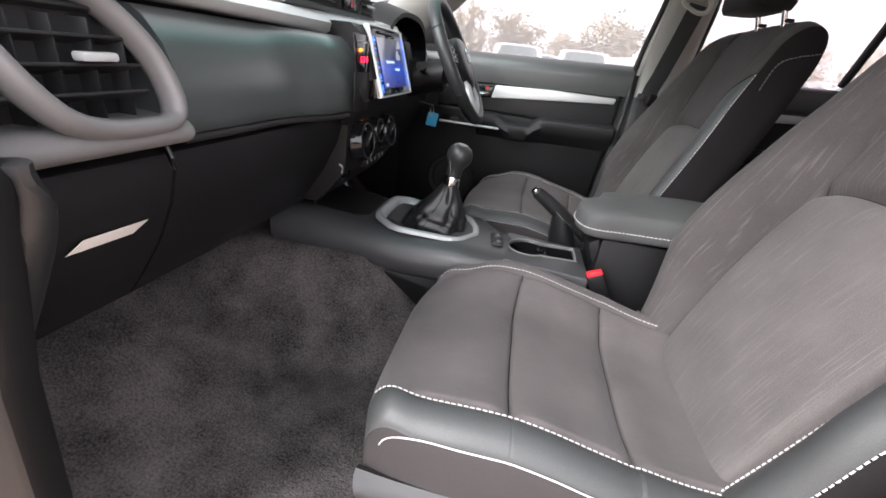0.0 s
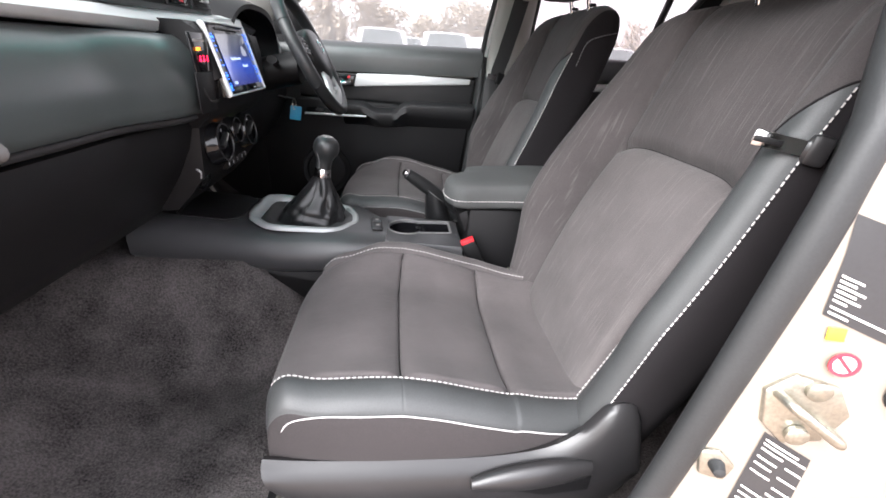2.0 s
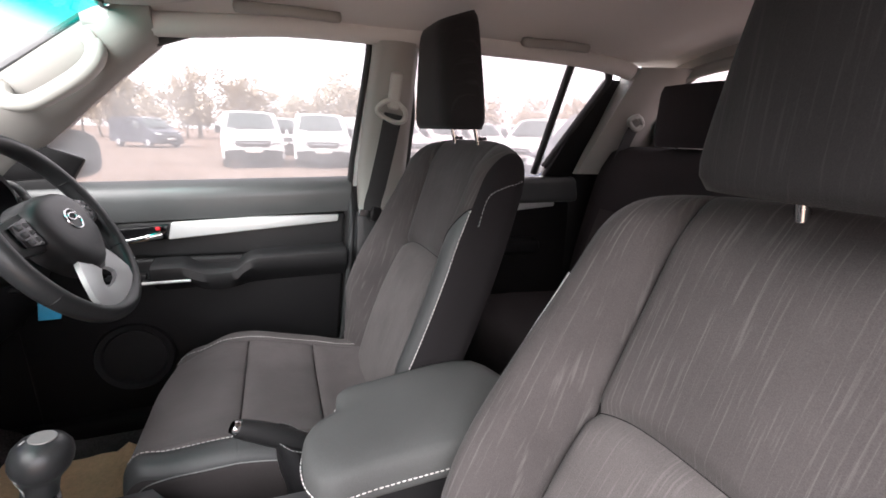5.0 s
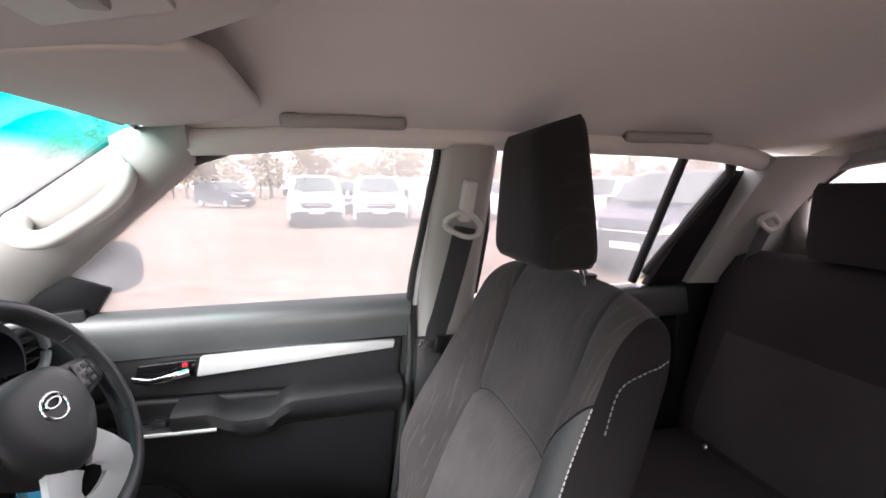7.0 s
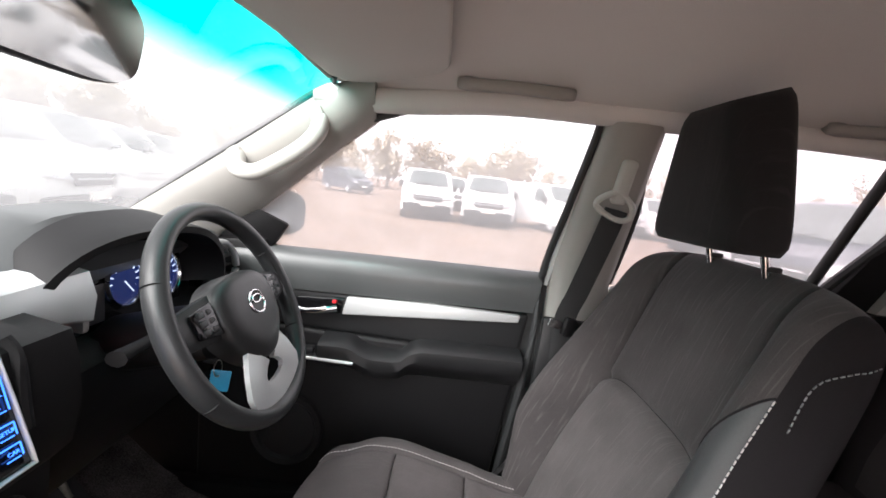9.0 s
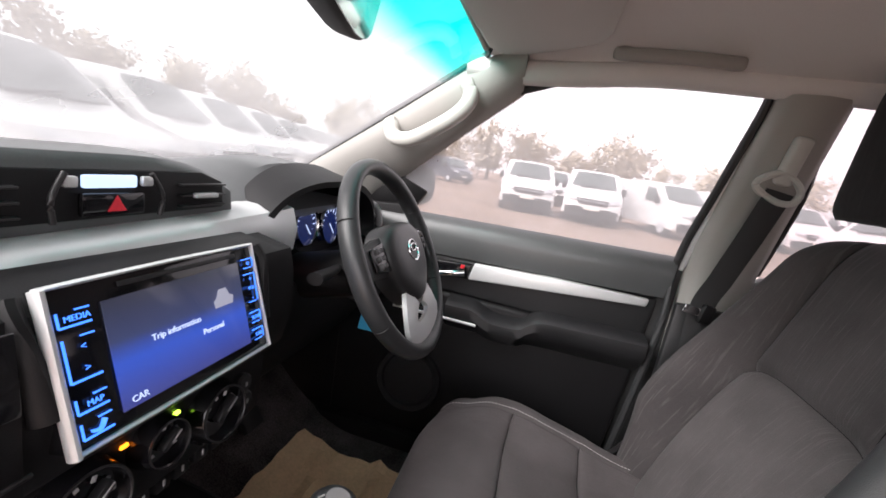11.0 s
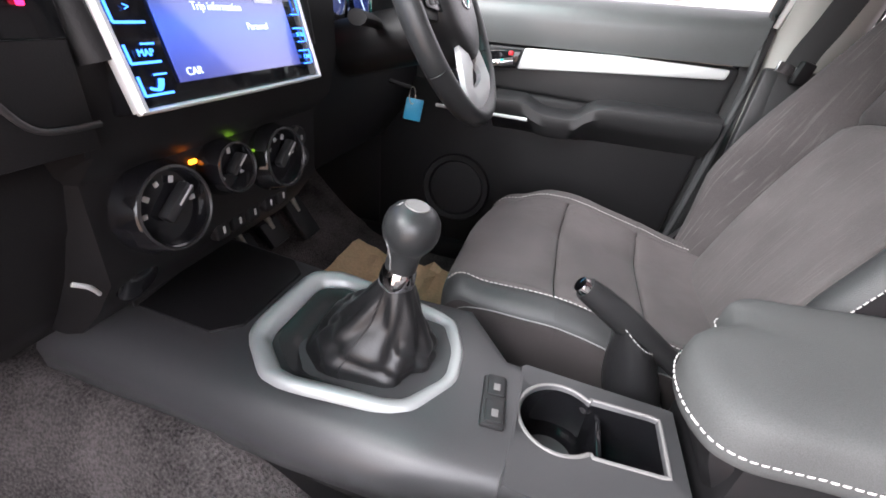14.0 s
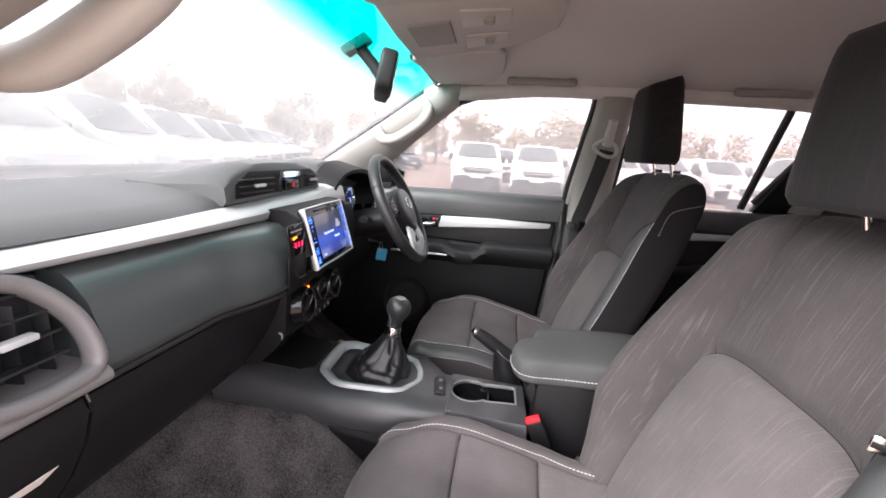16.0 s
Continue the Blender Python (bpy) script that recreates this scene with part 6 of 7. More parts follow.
part("webbing", sweep(spline([(1.495, 0.575, 0.96), (1.47, 0.59, 0.87), (1.44, 0.61, 0.7)], 14), 0.0012, 0.022, ref=(1, 0, 0), sides=8, sq=4), BELT, rb, "dark woven webbing", 60)


def pillar_handle(sign):
    h = thing("grab_handle", (0.03, 0.62 * sign, 1.0), "pale grey grab handle on the windscreen pillar", "grab handle", "pillar grab handles")
    pts = [(-0.085, 0.652, 0.987), (-0.077, 0.612, 0.972), (-0.058, 0.592, 0.955), (-0.02, 0.586, 0.957), (0.03, 0.58, 0.985), (0.072, 0.577, 1.016), (0.093, 0.58, 1.043), (0.095, 0.592, 1.066), (0.086, 0.622, 1.084)]
    part("grip", sweep([(p.x, p.y * sign, p.z) for p in spline(pts, 36)], 0.0165, 0.018, ref=(0, 1, 0), sides=12, sq=2.6), BELTPL, h, "", 70)
    for x, y, z in ((-0.086, 0.64, 0.986), (0.086, 0.606, 1.082)):
        part("mount", box((x, y * sign, z), (0.03, 0.05, 0.03), 0.008, (0, -32, 0)), BELTPL, h)
    return h


pillar_handle(1)
pillar_handle(-1)


def roof_handle(x, sign):
    h = thing("grab_handle", (x, 0.55 * sign, 1.15), "folded grey grab handle along the roof edge", "grab handle", "roof grab handles")
    part("grip", sweep([(p.x, p.y * sign, p.z) for p in spline([(x - 0.098, 0.54, 1.16), (x - 0.09, 0.527, 1.155), (x, 0.52, 1.157), (x + 0.09, 0.527, 1.158), (x + 0.098, 0.54, 1.162)], 24)], 0.009, 0.011, sides=10, sq=3), TRIM, h, "", 70)
    for e in (-0.088, 0.088):
        part("mount", box((x + e, 0.548 * sign, 1.164), (0.026, 0.04, 0.022), 0.006, (20 * sign, 0, 0)), TRIM, h)
    return h


roof_handle(0.46, 1)
roof_handle(1.14, 1)
roof_handle(0.46, -1)


def sun_visor(sign):
    v = thing("sun_visor", (0.22, 0.36 * sign, 1.16), "pale vinyl sun visor folded against the roof", "sun visor", "sun visors")
    pts = [(0.11, 0.2), (0.13, 0.17), (0.25, 0.165), (0.322, 0.175), (0.338, 0.22), (0.338, 0.45), (0.325, 0.495), (0.27, 0.53), (0.2, 0.555), (0.155, 0.55), (0.13, 0.5), (0.12, 0.3)]
    zf = lambda x: 1.132 + (x - 0.11) * 0.12
    ps = [Vector((x, y * sign, zf(x))) for x, y in pts]
    part("panel", slab(ps, (-0.002, 0, 0.016), 0.006, 3), VISOR, v, "", 50)
    part("hinge_rod", sweep([(0.118, 0.2 * sign, 1.145), (0.122, 0.53 * sign, 1.142)], 0.006), TRIM, v)
    part("clip", box((0.118, 0.215 * sign, 1.147), (0.03, 0.04, 0.02), 0.006), PLASTIC, v, "dark visor clip")
    return v


sun_visor(1)
sun_visor(-1)
oc = thing("overhead_console", (0.25, 0, 1.18), "pale grey overhead console with reading lamps", "overhead console")
part("housing", slab([(0.12, -0.3, 1.135), (0.115, 0, 1.132), (0.12, 0.3, 1.135), (0.16, 0.29, 1.14), (0.22, 0.245, 1.148), (0.3, 0.185, 1.158), (0.4, 0.118, 1.172), (0.44, 0.05, 1.178), (0.44, -0.05, 1.178), (0.4, -0.118, 1.172), (0.3, -0.185, 1.158), (0.22, -0.245, 1.148), (0.16, -0.29, 1.14)], (0, 0, 0.05), 0.01, 3), VISOR, oc, "", 50)
for s in (-1, 1):
    part("reading_lamp", slab([(0.25, 0.03 * s, 1.148), (0.25, 0.12 * s, 1.148), (0.34, 0.1 * s, 1.16), (0.34, 0.03 * s, 1.16)], (0, 0, 0.008), 0.004), BELTPL, oc, "pale lamp lens")
    part("lamp_switch", box((0.3, 0.065 * s, 1.153), (0.02, 0.03, 0.008), 0.003), TRIM, oc)
part("console_lid", slab([(0.15, -0.07, 1.134), (0.15, 0.07, 1.134), (0.23, 0.07, 1.145), (0.23, -0.07, 1.145)], (0, 0, 0.008), 0.003), TRIM, oc)
rm = thing("rear_view_mirror", (0.05, 0.0, 1.12), "black framed rear-view mirror on the windscreen", "mirror")
RMO = Vector((0.106, 0.016, 1.054))
ry_, rz_ = Vector((-0.28, 0.96, 0)).normalized(), Vector((0.2, 0, 1)).normalized()
mo = [RMO + ry_ * (0.128 * math.copysign(abs(math.cos(w)) ** 0.5, math.cos(w))) + rz_ * ((0.04 - 0.006 * math.cos(w)) * math.copysign(abs(math.sin(w)) ** 0.5, math.sin(w))) for w in [2 * math.pi * k / 36 for k in range(36)]]
nrm_ = ry_.cross(rz_).normalized()
part("shell", slab(mo, -nrm_ * 0.03, 0.008, 3), RUBBER, rm, "black shell", 50)
part("mirror_glass", slab([RMO + (p - RMO) * 0.93 + nrm_ * 0.001 for p in mo], nrm_ * 0.0015, 0), MIRROR, rm, "mirror glass")
part("mount", sweep([RMO - nrm_ * 0.02, RMO - nrm_ * 0.03 + Vector((-0.01, 0, 0.025)), (0.045, 0.0, 1.11)], 0.009, 0.012), RUBBER, rm)
part("foot", box((0.035, 0.0, 1.118), (0.06, 0.05, 0.014), 0.005, (0, -32, 0)), RUBBER, rm)
# outside mirror
om = thing("door_mirror", (-0.1, 0.95, 0.78), "white door mirror with dark glass surround", "door mirror")
mo = [Vector((-0.14 + 0.085 * math.copysign(abs(math.cos(w)) ** 0.6, math.cos(w)), 0.97 + 0.035 * math.cos(w), 0.838 + 0.068 * math.copysign(abs(math.sin(w)) ** 0.6, math.sin(w)))) for w in [2 * math.pi * k / 32 for k in range(32)]]
nm = Vector((0.38, -0.92, 0.05)).normalized()
part("shell", slab(mo, -nm * 0.06, 0.012, 3), RUBBER, om, "dark mirror shell", 50)
mc = Vector((-0.14, 0.97, 0.838))
part("mirror_glass", slab([mc + (p - mc) * 0.86 + nm * 0.001 for p in mo], nm * 0.0015, 0), MIRRORDARK, om, "mirror glass with a dark reflection put into its colour")
part("arm", sweep([(-0.12, 0.76, 0.8), (-0.13, 0.88, 0.805), (-0.12, 0.98, 0.82)], 0.03, 0.025), RUBBER, om)
# rear bench
bench = thing("rear_bench", (1.3, 0, 0.15), "dark cloth rear bench seat with upright backrest", "rear seat")
for y0, y1 in ((-0.66, 0.12), (0.125, 0.66)):
    rows = []
    for k in range(13):
        t = k / 12
        y = y0 + (y1 - y0) * t
        e = 1 - abs(2 * t - 1) ** 8
        rows.append([(0.95, y, 0.22), (0.935, y, 0.3), (0.94, y, 0.38 + 0.02 * e), (0.97, y, 0.405 + 0.02 * e), (1.1, y, 0.4 + 0.025 * e), (1.3, y, 0.385 + 0.02 * e), (1.42, y, 0.38), (1.42, y, 0.22)])
    part("cushion", grid(rows, wrap=True, caps=True), REARCLOTH, bench, "dark cloth bench cushion", 60)
    rows = []
    for k in range(17):
        t = k / 16
        y = y0 + (y1 - y0) * t
        e = 1 - abs(2 * t - 1) ** 6
        rows.append([(1.36 - 0.02 * e, y, 0.36), (1.375 - 0.035 * e, y, 0.5), (1.415 - 0.035 * e, y, 0.68), (1.45 - 0.03 * e, y, 0.82), (1.475 - 0.02 * e, y, 0.87 + 0.012 * e), (1.51, y, 0.885 + 0.012 * e), (1.56, y, 0.87), (1.58, y, 0.36)])
    part("backrest", grid(rows, wrap=True, caps=True), REARCLOTH, bench, "dark cloth bench backrest", 60)
    m_ = (y0 + y1) / 2
    part("back_insert", grid([[(1.331 + 0.222 * max(0.0, 0.28 * s_ / 8 - 0.08) + 0.01 * abs(u) ** 6, m_ + (0.2 - 0.03 * s_ / 8) * u, 0.42 + 0.28 * s_ / 8) for u in [-1 + q / 5 for q in range(11)]] for s_ in range(9)], solid=0.02, core=(9, m_, 0.5)), REARINSERT, bench, "paler insert in the backrest", 60)
    hr = []
    for k in range(11):
        t = k / 10
        e = (1 - (2 * t - 1) ** 8) ** 0.5 if 0 < t < 1 else 0.4
        hr.append([(1.48 + 0.045 * (0.8 + 0.2 * e) * math.copysign(abs(math.cos(w)) ** 0.5, math.cos(w)), (0.355 if y0 > 0 else -0.36) + 0.1 * (0.88 + 0.12 * e) * math.copysign(abs(math.sin(w)) ** 0.4, math.sin(w)), 0.9 + 0.165 * t) for w in [2 * math.pi * q / 28 for q in range(28)]])
    part("headrest", grid(hr, wrap=True, caps=True), REARCLOTH, bench, "dark cloth headrest", 60)
    for s in (-0.05, 0.05):
        part("headrest_post", sweep([(1.5, (0.355 if y0 > 0 else -0.36) + s, 0.86), (1.49, (0.355 if y0 > 0 else -0.36) + s, 0.92)], 0.005), CHROME, bench)
part("fold_bolt", turned([(0, 0), (0.008, 0), (0.008, 0.006), (0, 0.008)], (1.29, 0.5, 0.435), (-1, 0, 0.5), 8), CHROME, bench)

# fittings on the painted pillar
st = thing("door_striker", (0.64, -0.72, 0.51), "zinc plated door striker bolted to the pillar", "door striker")
part("plate", slab([on_jamb(x, z, -0.001) for x, z in ((0.612, 0.498), (0.606, 0.53), (0.622, 0.55), (0.652, 0.545), (0.668, 0.52), (0.656, 0.49), (0.63, 0.482))], (-0.001, -0.006, 0), 0.002), STEEL, st)
part("loop", sweep(spline([on_jamb(0.614, 0.53, 0.004), on_jamb(0.612, 0.531, 0.022), on_jamb(0.624, 0.523, 0.026), on_jamb(0.648, 0.507, 0.024), on_jamb(0.657, 0.503, 0.004)], 20), 0.0042), STEEL, st)
for x, z in ((0.637, 0.54), (0.636, 0.494)):
    part("bolt", turned([(0, 0), (0.009, 0), (0.009, 0.004), (0.006, 0.006), (0, 0.006)], on_jamb(x, z, 0.004), (-0.3, -1, 0)), STEEL, st)
sw = thing("door_switch", (0.574, -0.69, 0.445), "small grey courtesy lamp switch on the pillar", "switch")
part("plate", slab([on_jamb(x, z, 0.001) for x, z in ((0.582, 0.428), (0.58, 0.452), (0.592, 0.459), (0.606, 0.446), (0.601, 0.428))], (-0.001, -0.005, 0), 0.002), STEEL, sw)
part("plunger", turned([(0, 0), (0.007, 0), (0.005, 0.01), (0, 0.012)], on_jamb(0.592, 0.443, 0.005), (-0.4, -1, 0)), RUBBER, sw)


def mixf(a, b, t):
    return a + (b - a) * t


def pillar_label(name, cs, label, bars):
    t = thing(name, on_jamb(*cs[0]), label, "label")
    at = lambda u, v, off: on_jamb(mixf(mixf(cs[0][0], cs[1][0], u), mixf(cs[3][0], cs[2][0], u), v), mixf(mixf(cs[0][1], cs[1][1], u), mixf(cs[3][1], cs[2][1], u), v), off)
    part("sheet", grid([[at(u / 6, v / 8, 0.0012) for u in range(7)] for v in range(9)]), DARKLABEL, t)
    for u0, u1, v in bars:
        part("print_bar", grid([[at(mixf(u0, u1, k / 4), w, 0.0026) for k in range(5)] for w in (v, v + 0.022)]), PAPER, t)


pillar_label("data_label", [(0.619, 0.682), (0.664, 0.668), (0.672, 0.586), (0.622, 0.604)], "black label with rows of unreadable print", [(0.03, 0.34, 0.56), (0.03, 0.26, 0.61), (0.03, 0.4, 0.66), (0.03, 0.3, 0.71), (0.03, 0.38, 0.76), (0.03, 0.22, 0.81), (0.03, 0.9, 0.88), (0.03, 0.3, 0.94)])
pillar_label("tyre_label", [(0.619, 0.487), (0.66, 0.466), (0.66, 0.372), (0.612, 0.4)], "black and white tyre label with unreadable print", [(0.05, 0.75, 0.05), (0.05, 0.95, 0.1), (0.05, 0.5, 0.16), (0.6, 0.95, 0.22), (0.05, 0.45, 0.26), (0.05, 0.4, 0.34), (0.55, 0.95, 0.36), (0.05, 0.45, 0.44), (0.55, 0.95, 0.5), (0.5, 0.95, 0.6), (0.05, 0.9, 0.68), (0.05, 0.3, 0.76), (0.05, 0.95, 0.84), (0.05, 0.6, 0.92)])
dot = thing("yellow_dot", on_jamb(0.634, 0.59), "small yellow sticker on the painted pillar", "sticker")
part("disc", slab([on_jamb(0.634 + a, 0.59 + b, 0.002) for a, b in ((-0.005, -0.006), (0.006, -0.005), (0.005, 0.006), (-0.006, 0.005))], (-0.0002, -0.001, 0), 0.0003), YELLOW, dot)
sg = thing("warning_sticker", on_jamb(0.645, 0.567), "round red prohibition sticker on the pillar", "sticker")
SGN = Vector((-0.4, -1, 0.08))
part("disc", turned([(0, 0), (0.009, 0), (0.009, 0.001), (0, 0.001)], on_jamb(0.645, 0.567, 0.0035), SGN, 30), PAPER, sg)
part("ring", turned([(0.0078, 0.001), (0.0104, 0.001), (0.0104, 0.002), (0.0078, 0.002)], on_jamb(0.645, 0.567, 0.0035), SGN, 30), SIGNRED, sg)
part("slash", box(on_jamb(0.645, 0.567, 0.0052), (0.017, 0.001, 0.0024), 0, (0, 45, -17)), SIGNRED, sg)
hg = thing("rear_door_bump", on_jamb(0.7, 0.55), "dark rubber bump cap on the pillar edge", "bump stop")
part("cap", turned([(0, -0.004), (0.022, 0), (0.02, 0.008), (0.012, 0.012), (0, 0.013)], on_jamb(0.705, 0.548), (-0.1, -1, 0), 24), RUBBER, hg)
wb = thing("wiring_boot", (0.74, -0.75, 0.4), "curved black rubber wiring boot at the pillar", "wiring boot")
part("tube", sweep(spline([(0.785, -0.752, 0.46), (0.775, -0.775, 0.43), (0.75, -0.78, 0.39), (0.725, -0.77, 0.355), (0.7, -0.742, 0.335)], 24), 0.011, 0.008, taper=lambda t: 1.2 - 0.8 * t), RUBBER, wb)

# brown paper in the driver's footwell
rows = []
for i in range(13):
    for_row = []
    for j in range(15):
        x, y = -0.2 + 0.33 * i / 12, 0.2 + 0.38 * j / 14
        z = max(floor_z(x, y), floor_z(x + 0.02, y), floor_z(x - 0.02, y)) + 0.02 + 0.012 * abs(noise.noise((x * 14, y * 14, 2))) + (0.02 * max(0, math.sin(x * 40 + y * 12)) ** 6)
        for_row.append((x + 0.01 * noise.noise((y * 20, x * 9, 1)), y, z))
    rows.append(for_row)
tagged(part("floor_paper", grid(rows, solid=0.0012), KRAFT, sharp=25), "creased brown kraft paper over the driver's footwell", "paper mat")
pd = thing("pedals", (-0.3, 0.38, 0.2), "black rubber pedals in the driver's footwell", "pedals")
for y in (0.28, 0.37, 0.47):
    part("pedal_pad", box((-0.3, y, 0.28), (0.02, 0.06, 0.06 if y < 0.45 else 0.12), 0.006, (0, -35, 0)), RUBBER, pd)
    part("pedal_arm", sweep([(-0.3, y, 0.29), (-0.36, y, 0.42), (-0.36, y, 0.52)], 0.007), STEEL, pd)
hole = thing("carpet_plug", (-0.2, -0.1, 0.32), "black round plug in the carpet by the tunnel", "plug")
part("plug_disc", turned([(0, 0), (0.016, 0), (0.016, 0.003), (0.01, 0.0045), (0, 0.002)], (-0.195, -0.135, 0.3), (0, -0.75, 0.65)), GLOSS, hole)


# ---- outside ----
GZ = -0.33
g = bmesh.new()
n = 60
vs = [[g.verts.new((x, y, GZ + (0.03 * noise.noise((x * 0.6, y * 0.6, 5)) if abs(x) < 60 and abs(y) < 60 else 0))) for x in [math.copysign(abs(q) ** 2.6, q) * 900 for q in [-1 + 2 * i / n for i in range(n + 1)]]] for y in [math.copysign(abs(q) ** 2.6, q) * 900 for q in [-1 + 2 * i / n for i in range(n + 1)]]]
for a, b in zip(vs, vs[1:]):
    for i in range(n):
        g.faces.new((a[i], a[i + 1], b[i + 1], b[i]))
fixed("ground", g, GROUND, "pale brown compacted earth of the vehicle yard", "ground", 80)


def van(paint, label):
    """A panel van at the origin, its nose towards minus y, on z = 0."""
    v = tagged(new("van"), label, "van", "parked vans")
    half = 0.97
    prof = [(-2.3, 0.32), (-2.34, 0.55), (-2.28, 0.85), (-2.18, 1.02), (-1.5, 1.2), (-1.38, 1.28), (-0.72, 1.82), (-0.45, 1.9), (0.4, 1.93), (2.2, 1.9), (2.34, 1.8), (2.4, 0.6), (2.36, 0.32)]
    rows = []
    for s in (-1.0, -0.98, -0.9, -0.6, 0, 0.6, 0.9, 0.98, 1.0):
        row = []
        for y, z in prof:
            tuck = 0.1 * max(0, (z - 1.0) / 0.9)
            e = abs(s) ** 4
            row.append((s * (half - tuck), y + (0.22 if y < -1.5 else 0.12 if y < -0.3 else 0) * e, z - 0.05 * e * (z > 1.5)))
        rows.append(row)
    P = lambda nm, bm, mt, par=v, lb="": part(nm, bm, mt, par, lb, 40, scale=False)
    P("body", grid(rows, wrap=True, caps=True), paint)
    P("windscreen", slab([(-0.78, -1.28, 1.28), (-0.4, -1.4, 1.28), (0.4, -1.4, 1.28), (0.78, -1.28, 1.28), (0.66, -0.72, 1.78), (0.35, -0.8, 1.79), (-0.35, -0.8, 1.79), (-0.66, -0.72, 1.78)], (0, -0.03, 0.03), 0.02), VANGLASS)
    for s in (-1, 1):
        P("side_window", slab([(s * 0.955, -1.1, 1.18), (s * 0.955, -0.2, 1.2), (s * 0.905, -0.2, 1.68), (s * 0.91, -0.62, 1.68)], (s * 0.012, 0, 0), 0.01), VANGLASS)
        P("headlight", slab([(s * 0.5, -2.33, 0.8), (s * 0.84, -2.2, 0.84), (s * 0.86, -2.1, 1.0), (s * 0.6, -2.24, 0.95)], (0, -0.03, 0), 0.015), LAMP)
        m_ = P("door_mirror", box((s * 1.06, -1.05, 1.25), (0.16, 0.1, 0.26), 0.04), VANBLACK)
        for y in (-1.5, 1.5):
            w = P("wheel", turned([(0, -0.1), (0.3, -0.1), (0.33, -0.06), (0.33, 0.06), (0.3, 0.1), (0, 0.1)], (s * 0.86, y, 0.33), (1, 0, 0), 28), TYRE)
            P("rim", turned([(0, 0), (0.2, 0), (0.2, 0.02), (0.12, 0.03), (0, 0.035)], (s * 0.955, y, 0.33), (s, 0, 0), 24), LAMP, w)
        P("fog_light", box((s * 0.68, -2.27, 0.45), (0.2, 0.05, 0.1), 0.02), LAMP)
    P("grille", slab([(-0.48, -2.33, 0.72), (0.48, -2.33, 0.72), (0.55, -2.3, 0.9), (-0.55, -2.3, 0.9)], (0, -0.03, 0), 0.015), VANBLACK)
    P("grille_bar", box((0, -2.355, 0.82), (0.9, 0.03, 0.03), 0.01), LAMP)
    P("bumper", slab([(-0.85, -2.16, 0.26), (0.85, -2.16, 0.26), (0.9, -2.12, 0.56), (0.6, -2.2, 0.6), (-0.6, -2.2, 0.6), (-0.9, -2.12, 0.56)], (0, -0.18, 0), 0.04), VANBLACK)
    P("number_plate", box((0, -2.385, 0.58), (0.52, 0.02, 0.12), 0.005), PAPER)
    P("wiper", sweep([(-0.5, -1.45, 1.27), (0.1, -1.4, 1.36)], 0.012), VANBLACK)
    return v


white = van(VANPAINT, "white panel van parked in the misty yard")
dark = van(VANDARK, "dark blue panel van parked in the misty yard")
U = K * 1.0
spots = [(-1.05, 17.0, 4), (1.4, 16.8, -3), (4.1, 17.2, 22), (0.1, 25.0, 0), (2.8, 25, 0), (5.6, 24.5, 5), (-2.4, 32, 0), (7.0, 19.5, 15), (9.6, 20, 5), (12.5, 21, 0), (15.5, 21, -4), (3.2, 33, 0), (6.2, 33, 0)]
first = True
for x, y, a in spots:
    m = pose((x + 0.7) * U, y * U, GZ * K, 0, 0, a)
    if first:
        white.scale = (1.06, 1.06, 1.06)
        white.matrix_basis = m @ Matrix.Diagonal((1.06, 1.06, 1.06, 1))
        first = False
    else:
        copy_thing(white, m)
for k in range(-1, 8):
    copy_thing(white, pose((-6.9 - 0.8 * k) * U, (5.4 + 2.45 * k) * U, GZ * K, 0, 0, 101 - 3 * (k % 2)))
dark.matrix_basis = pose(-6.8 * U, 31 * U, GZ * K, 0, 0, 45)
copy_thing(dark, pose(6.8 * U, 6.2 * U, GZ * K, 0, 0, -66))
copy_thing(dark, pose(2.4 * U, -9.5 * U, GZ * K, 0, 0, 200))
copy_thing(white, pose(9.6 * U, 12.6 * U, GZ * K, 0, 0, -60))


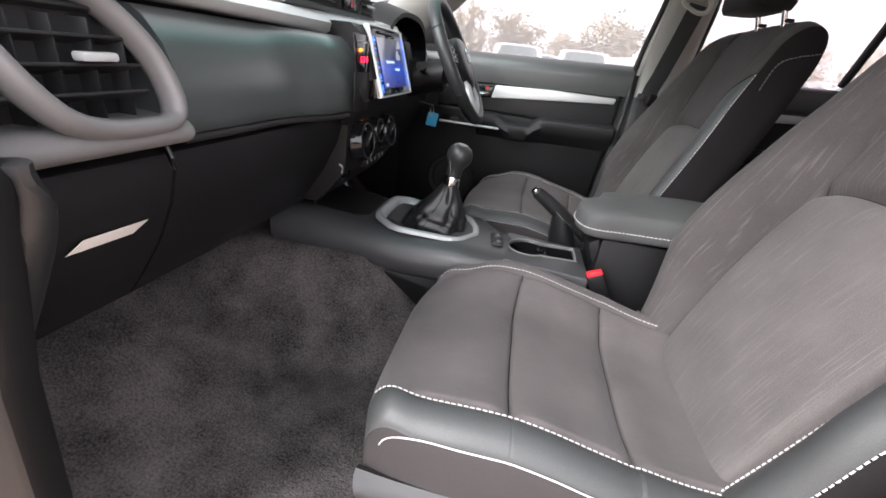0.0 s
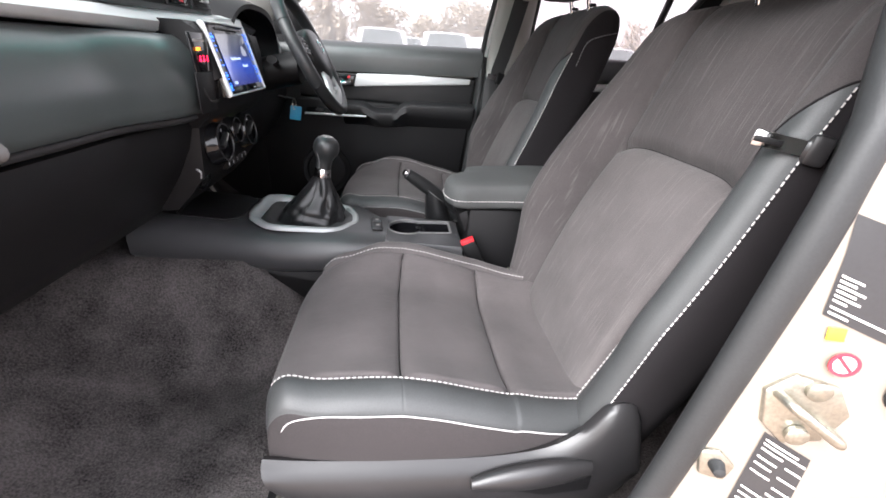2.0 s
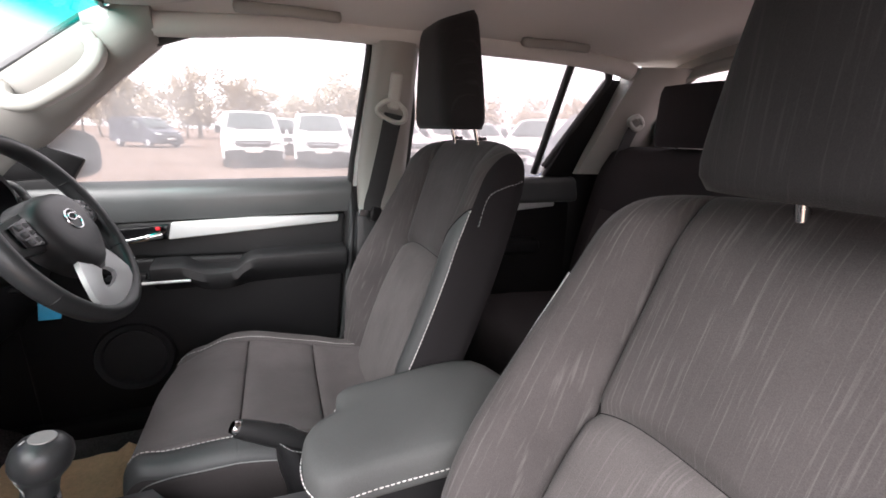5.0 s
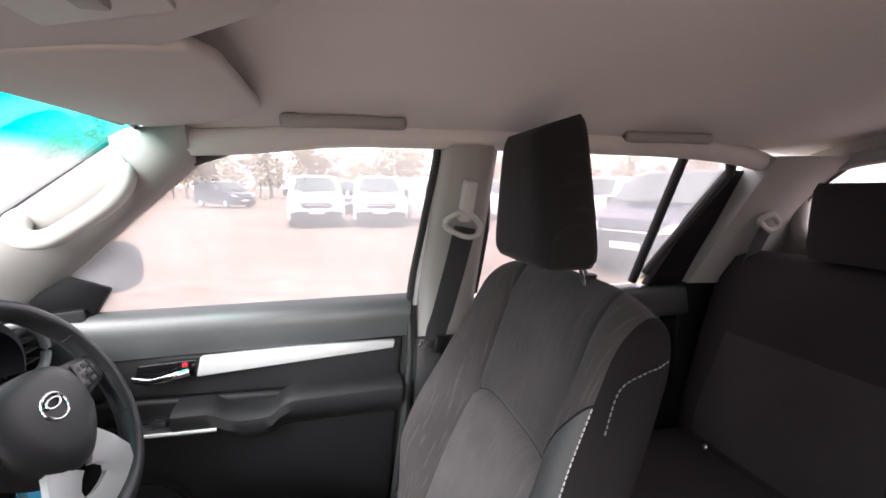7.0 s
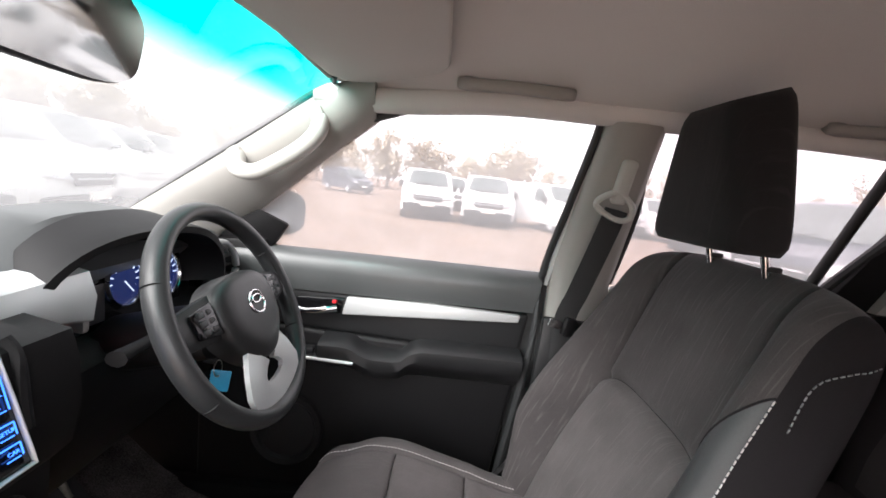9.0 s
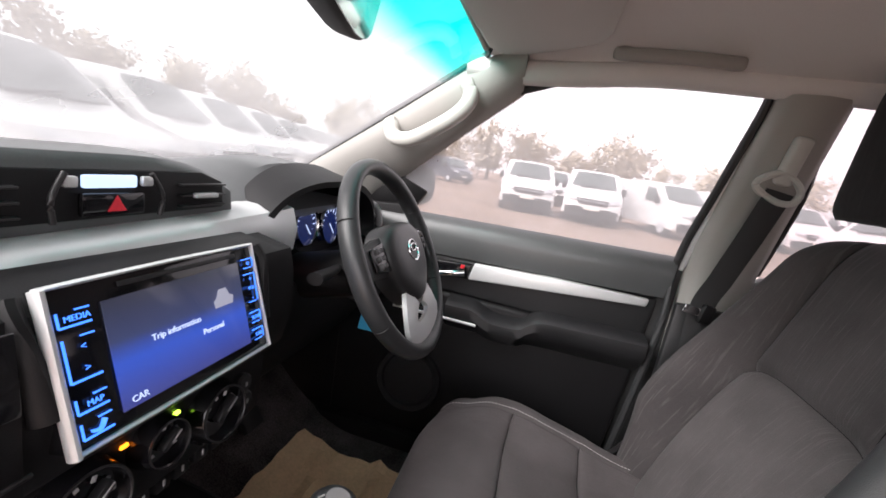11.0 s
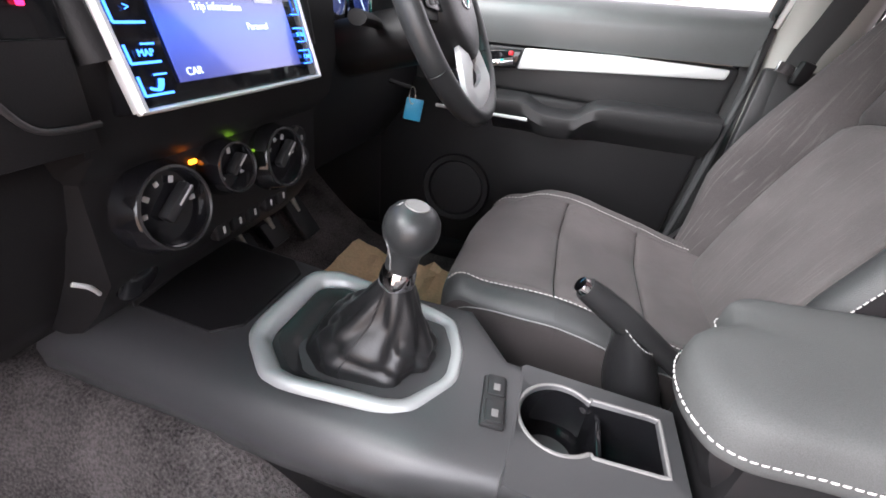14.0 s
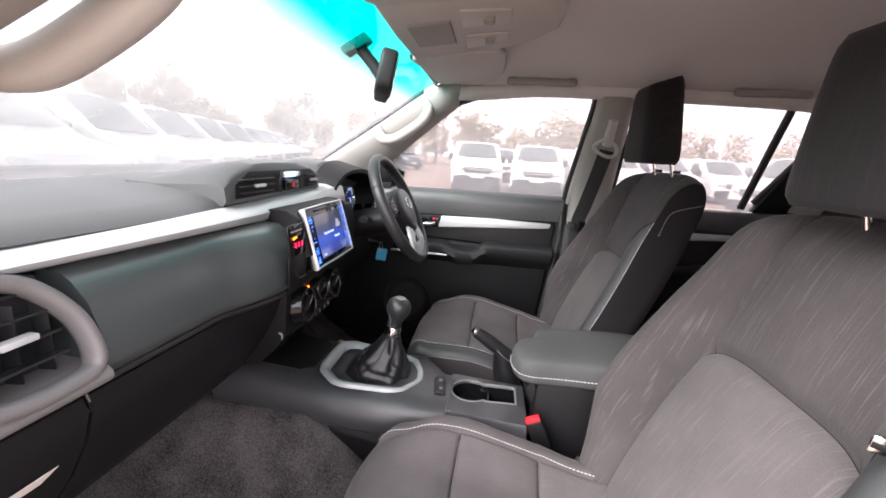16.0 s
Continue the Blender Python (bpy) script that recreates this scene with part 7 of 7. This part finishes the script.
def tree(x, y, h, seed):
    """A tapered trunk with limbs and a ragged crown of small leaves."""
    rnd = random.Random(seed)
    t = tagged(new("tree"), "bare autumn tree with thinning brown leaves, paled for haze", "tree", "yard trees")
    t.location = (x, y, GZ * K)
    bm = bmesh.new()
    tips = []
    trunk = [Vector((0.1 * math.sin(k), 0.1 * math.cos(k * 1.3), h * 0.75 * k / 6)) for k in range(7)]
    bm = sweep(trunk, 0.16 * h / 8, sides=7, taper=lambda q: 1 - 0.85 * q)
    for k in range(11):
        b = trunk[2 + k % 5]
        a = rnd.uniform(0, 6.28)
        d = Vector((math.cos(a), math.sin(a), rnd.uniform(0.5, 1.3))).normalized() * h * rnd.uniform(0.22, 0.4)
        pts = [b, b + d * 0.5 + Vector((0, 0, 0.1)), b + d]
        sweep(pts, 0.05 * h / 8, sides=5, taper=lambda q: 1 - 0.8 * q, bm=bm)
        tips += [b + d * rnd.uniform(0.4, 1.05) + Vector([rnd.gauss(0, 0.22 * h / 4) for _ in range(3)]) for _ in range(8)]
    part("trunk", bm, BARK, t, scale=False).location = (0, 0, 0)
    bm = bmesh.new()
    for c in tips:
        for _ in range(14):
            p = c + Vector([rnd.gauss(0, 0.05 * h) for _ in range(3)])
            s = rnd.uniform(0.16, 0.36)
            u = Vector([rnd.uniform(-1, 1) for _ in range(3)]).normalized() * s
            w = u.orthogonal().normalized() * s * 0.6
            bm.faces.new([bm.verts.new(q) for q in (p - u, p + w, p + u, p - w)])
    part("crown", bm, LEAFM, t, scale=False).location = (0, 0, 0)
    return t


base = [tree(-30, 62, 9, 1), tree(-18, 66, 8, 2), tree(-8, 60, 7.5, 3)]
rnd = random.Random(7)
for k in range(46):
    x = -44 + 2.6 * k + rnd.uniform(-1, 1)
    b = base[k % 3]
    o = copy_thing(b, pose(x, 62 + rnd.uniform(-6, 9) - 0.0 * x, GZ * K, 0, 0, rnd.uniform(0, 360)))
    s = rnd.uniform(0.6, 0.95)
    o.scale = (s, s, s)
for k in range(26):
    b = base[k % 3]
    o = copy_thing(b, pose(-52 + rnd.uniform(-6, 6), -20 + 3.6 * k + rnd.uniform(-1, 1), GZ * K, 0, 0, rnd.uniform(0, 360)))
    s = rnd.uniform(0.9, 1.35)
    o.scale = (s, s, s)
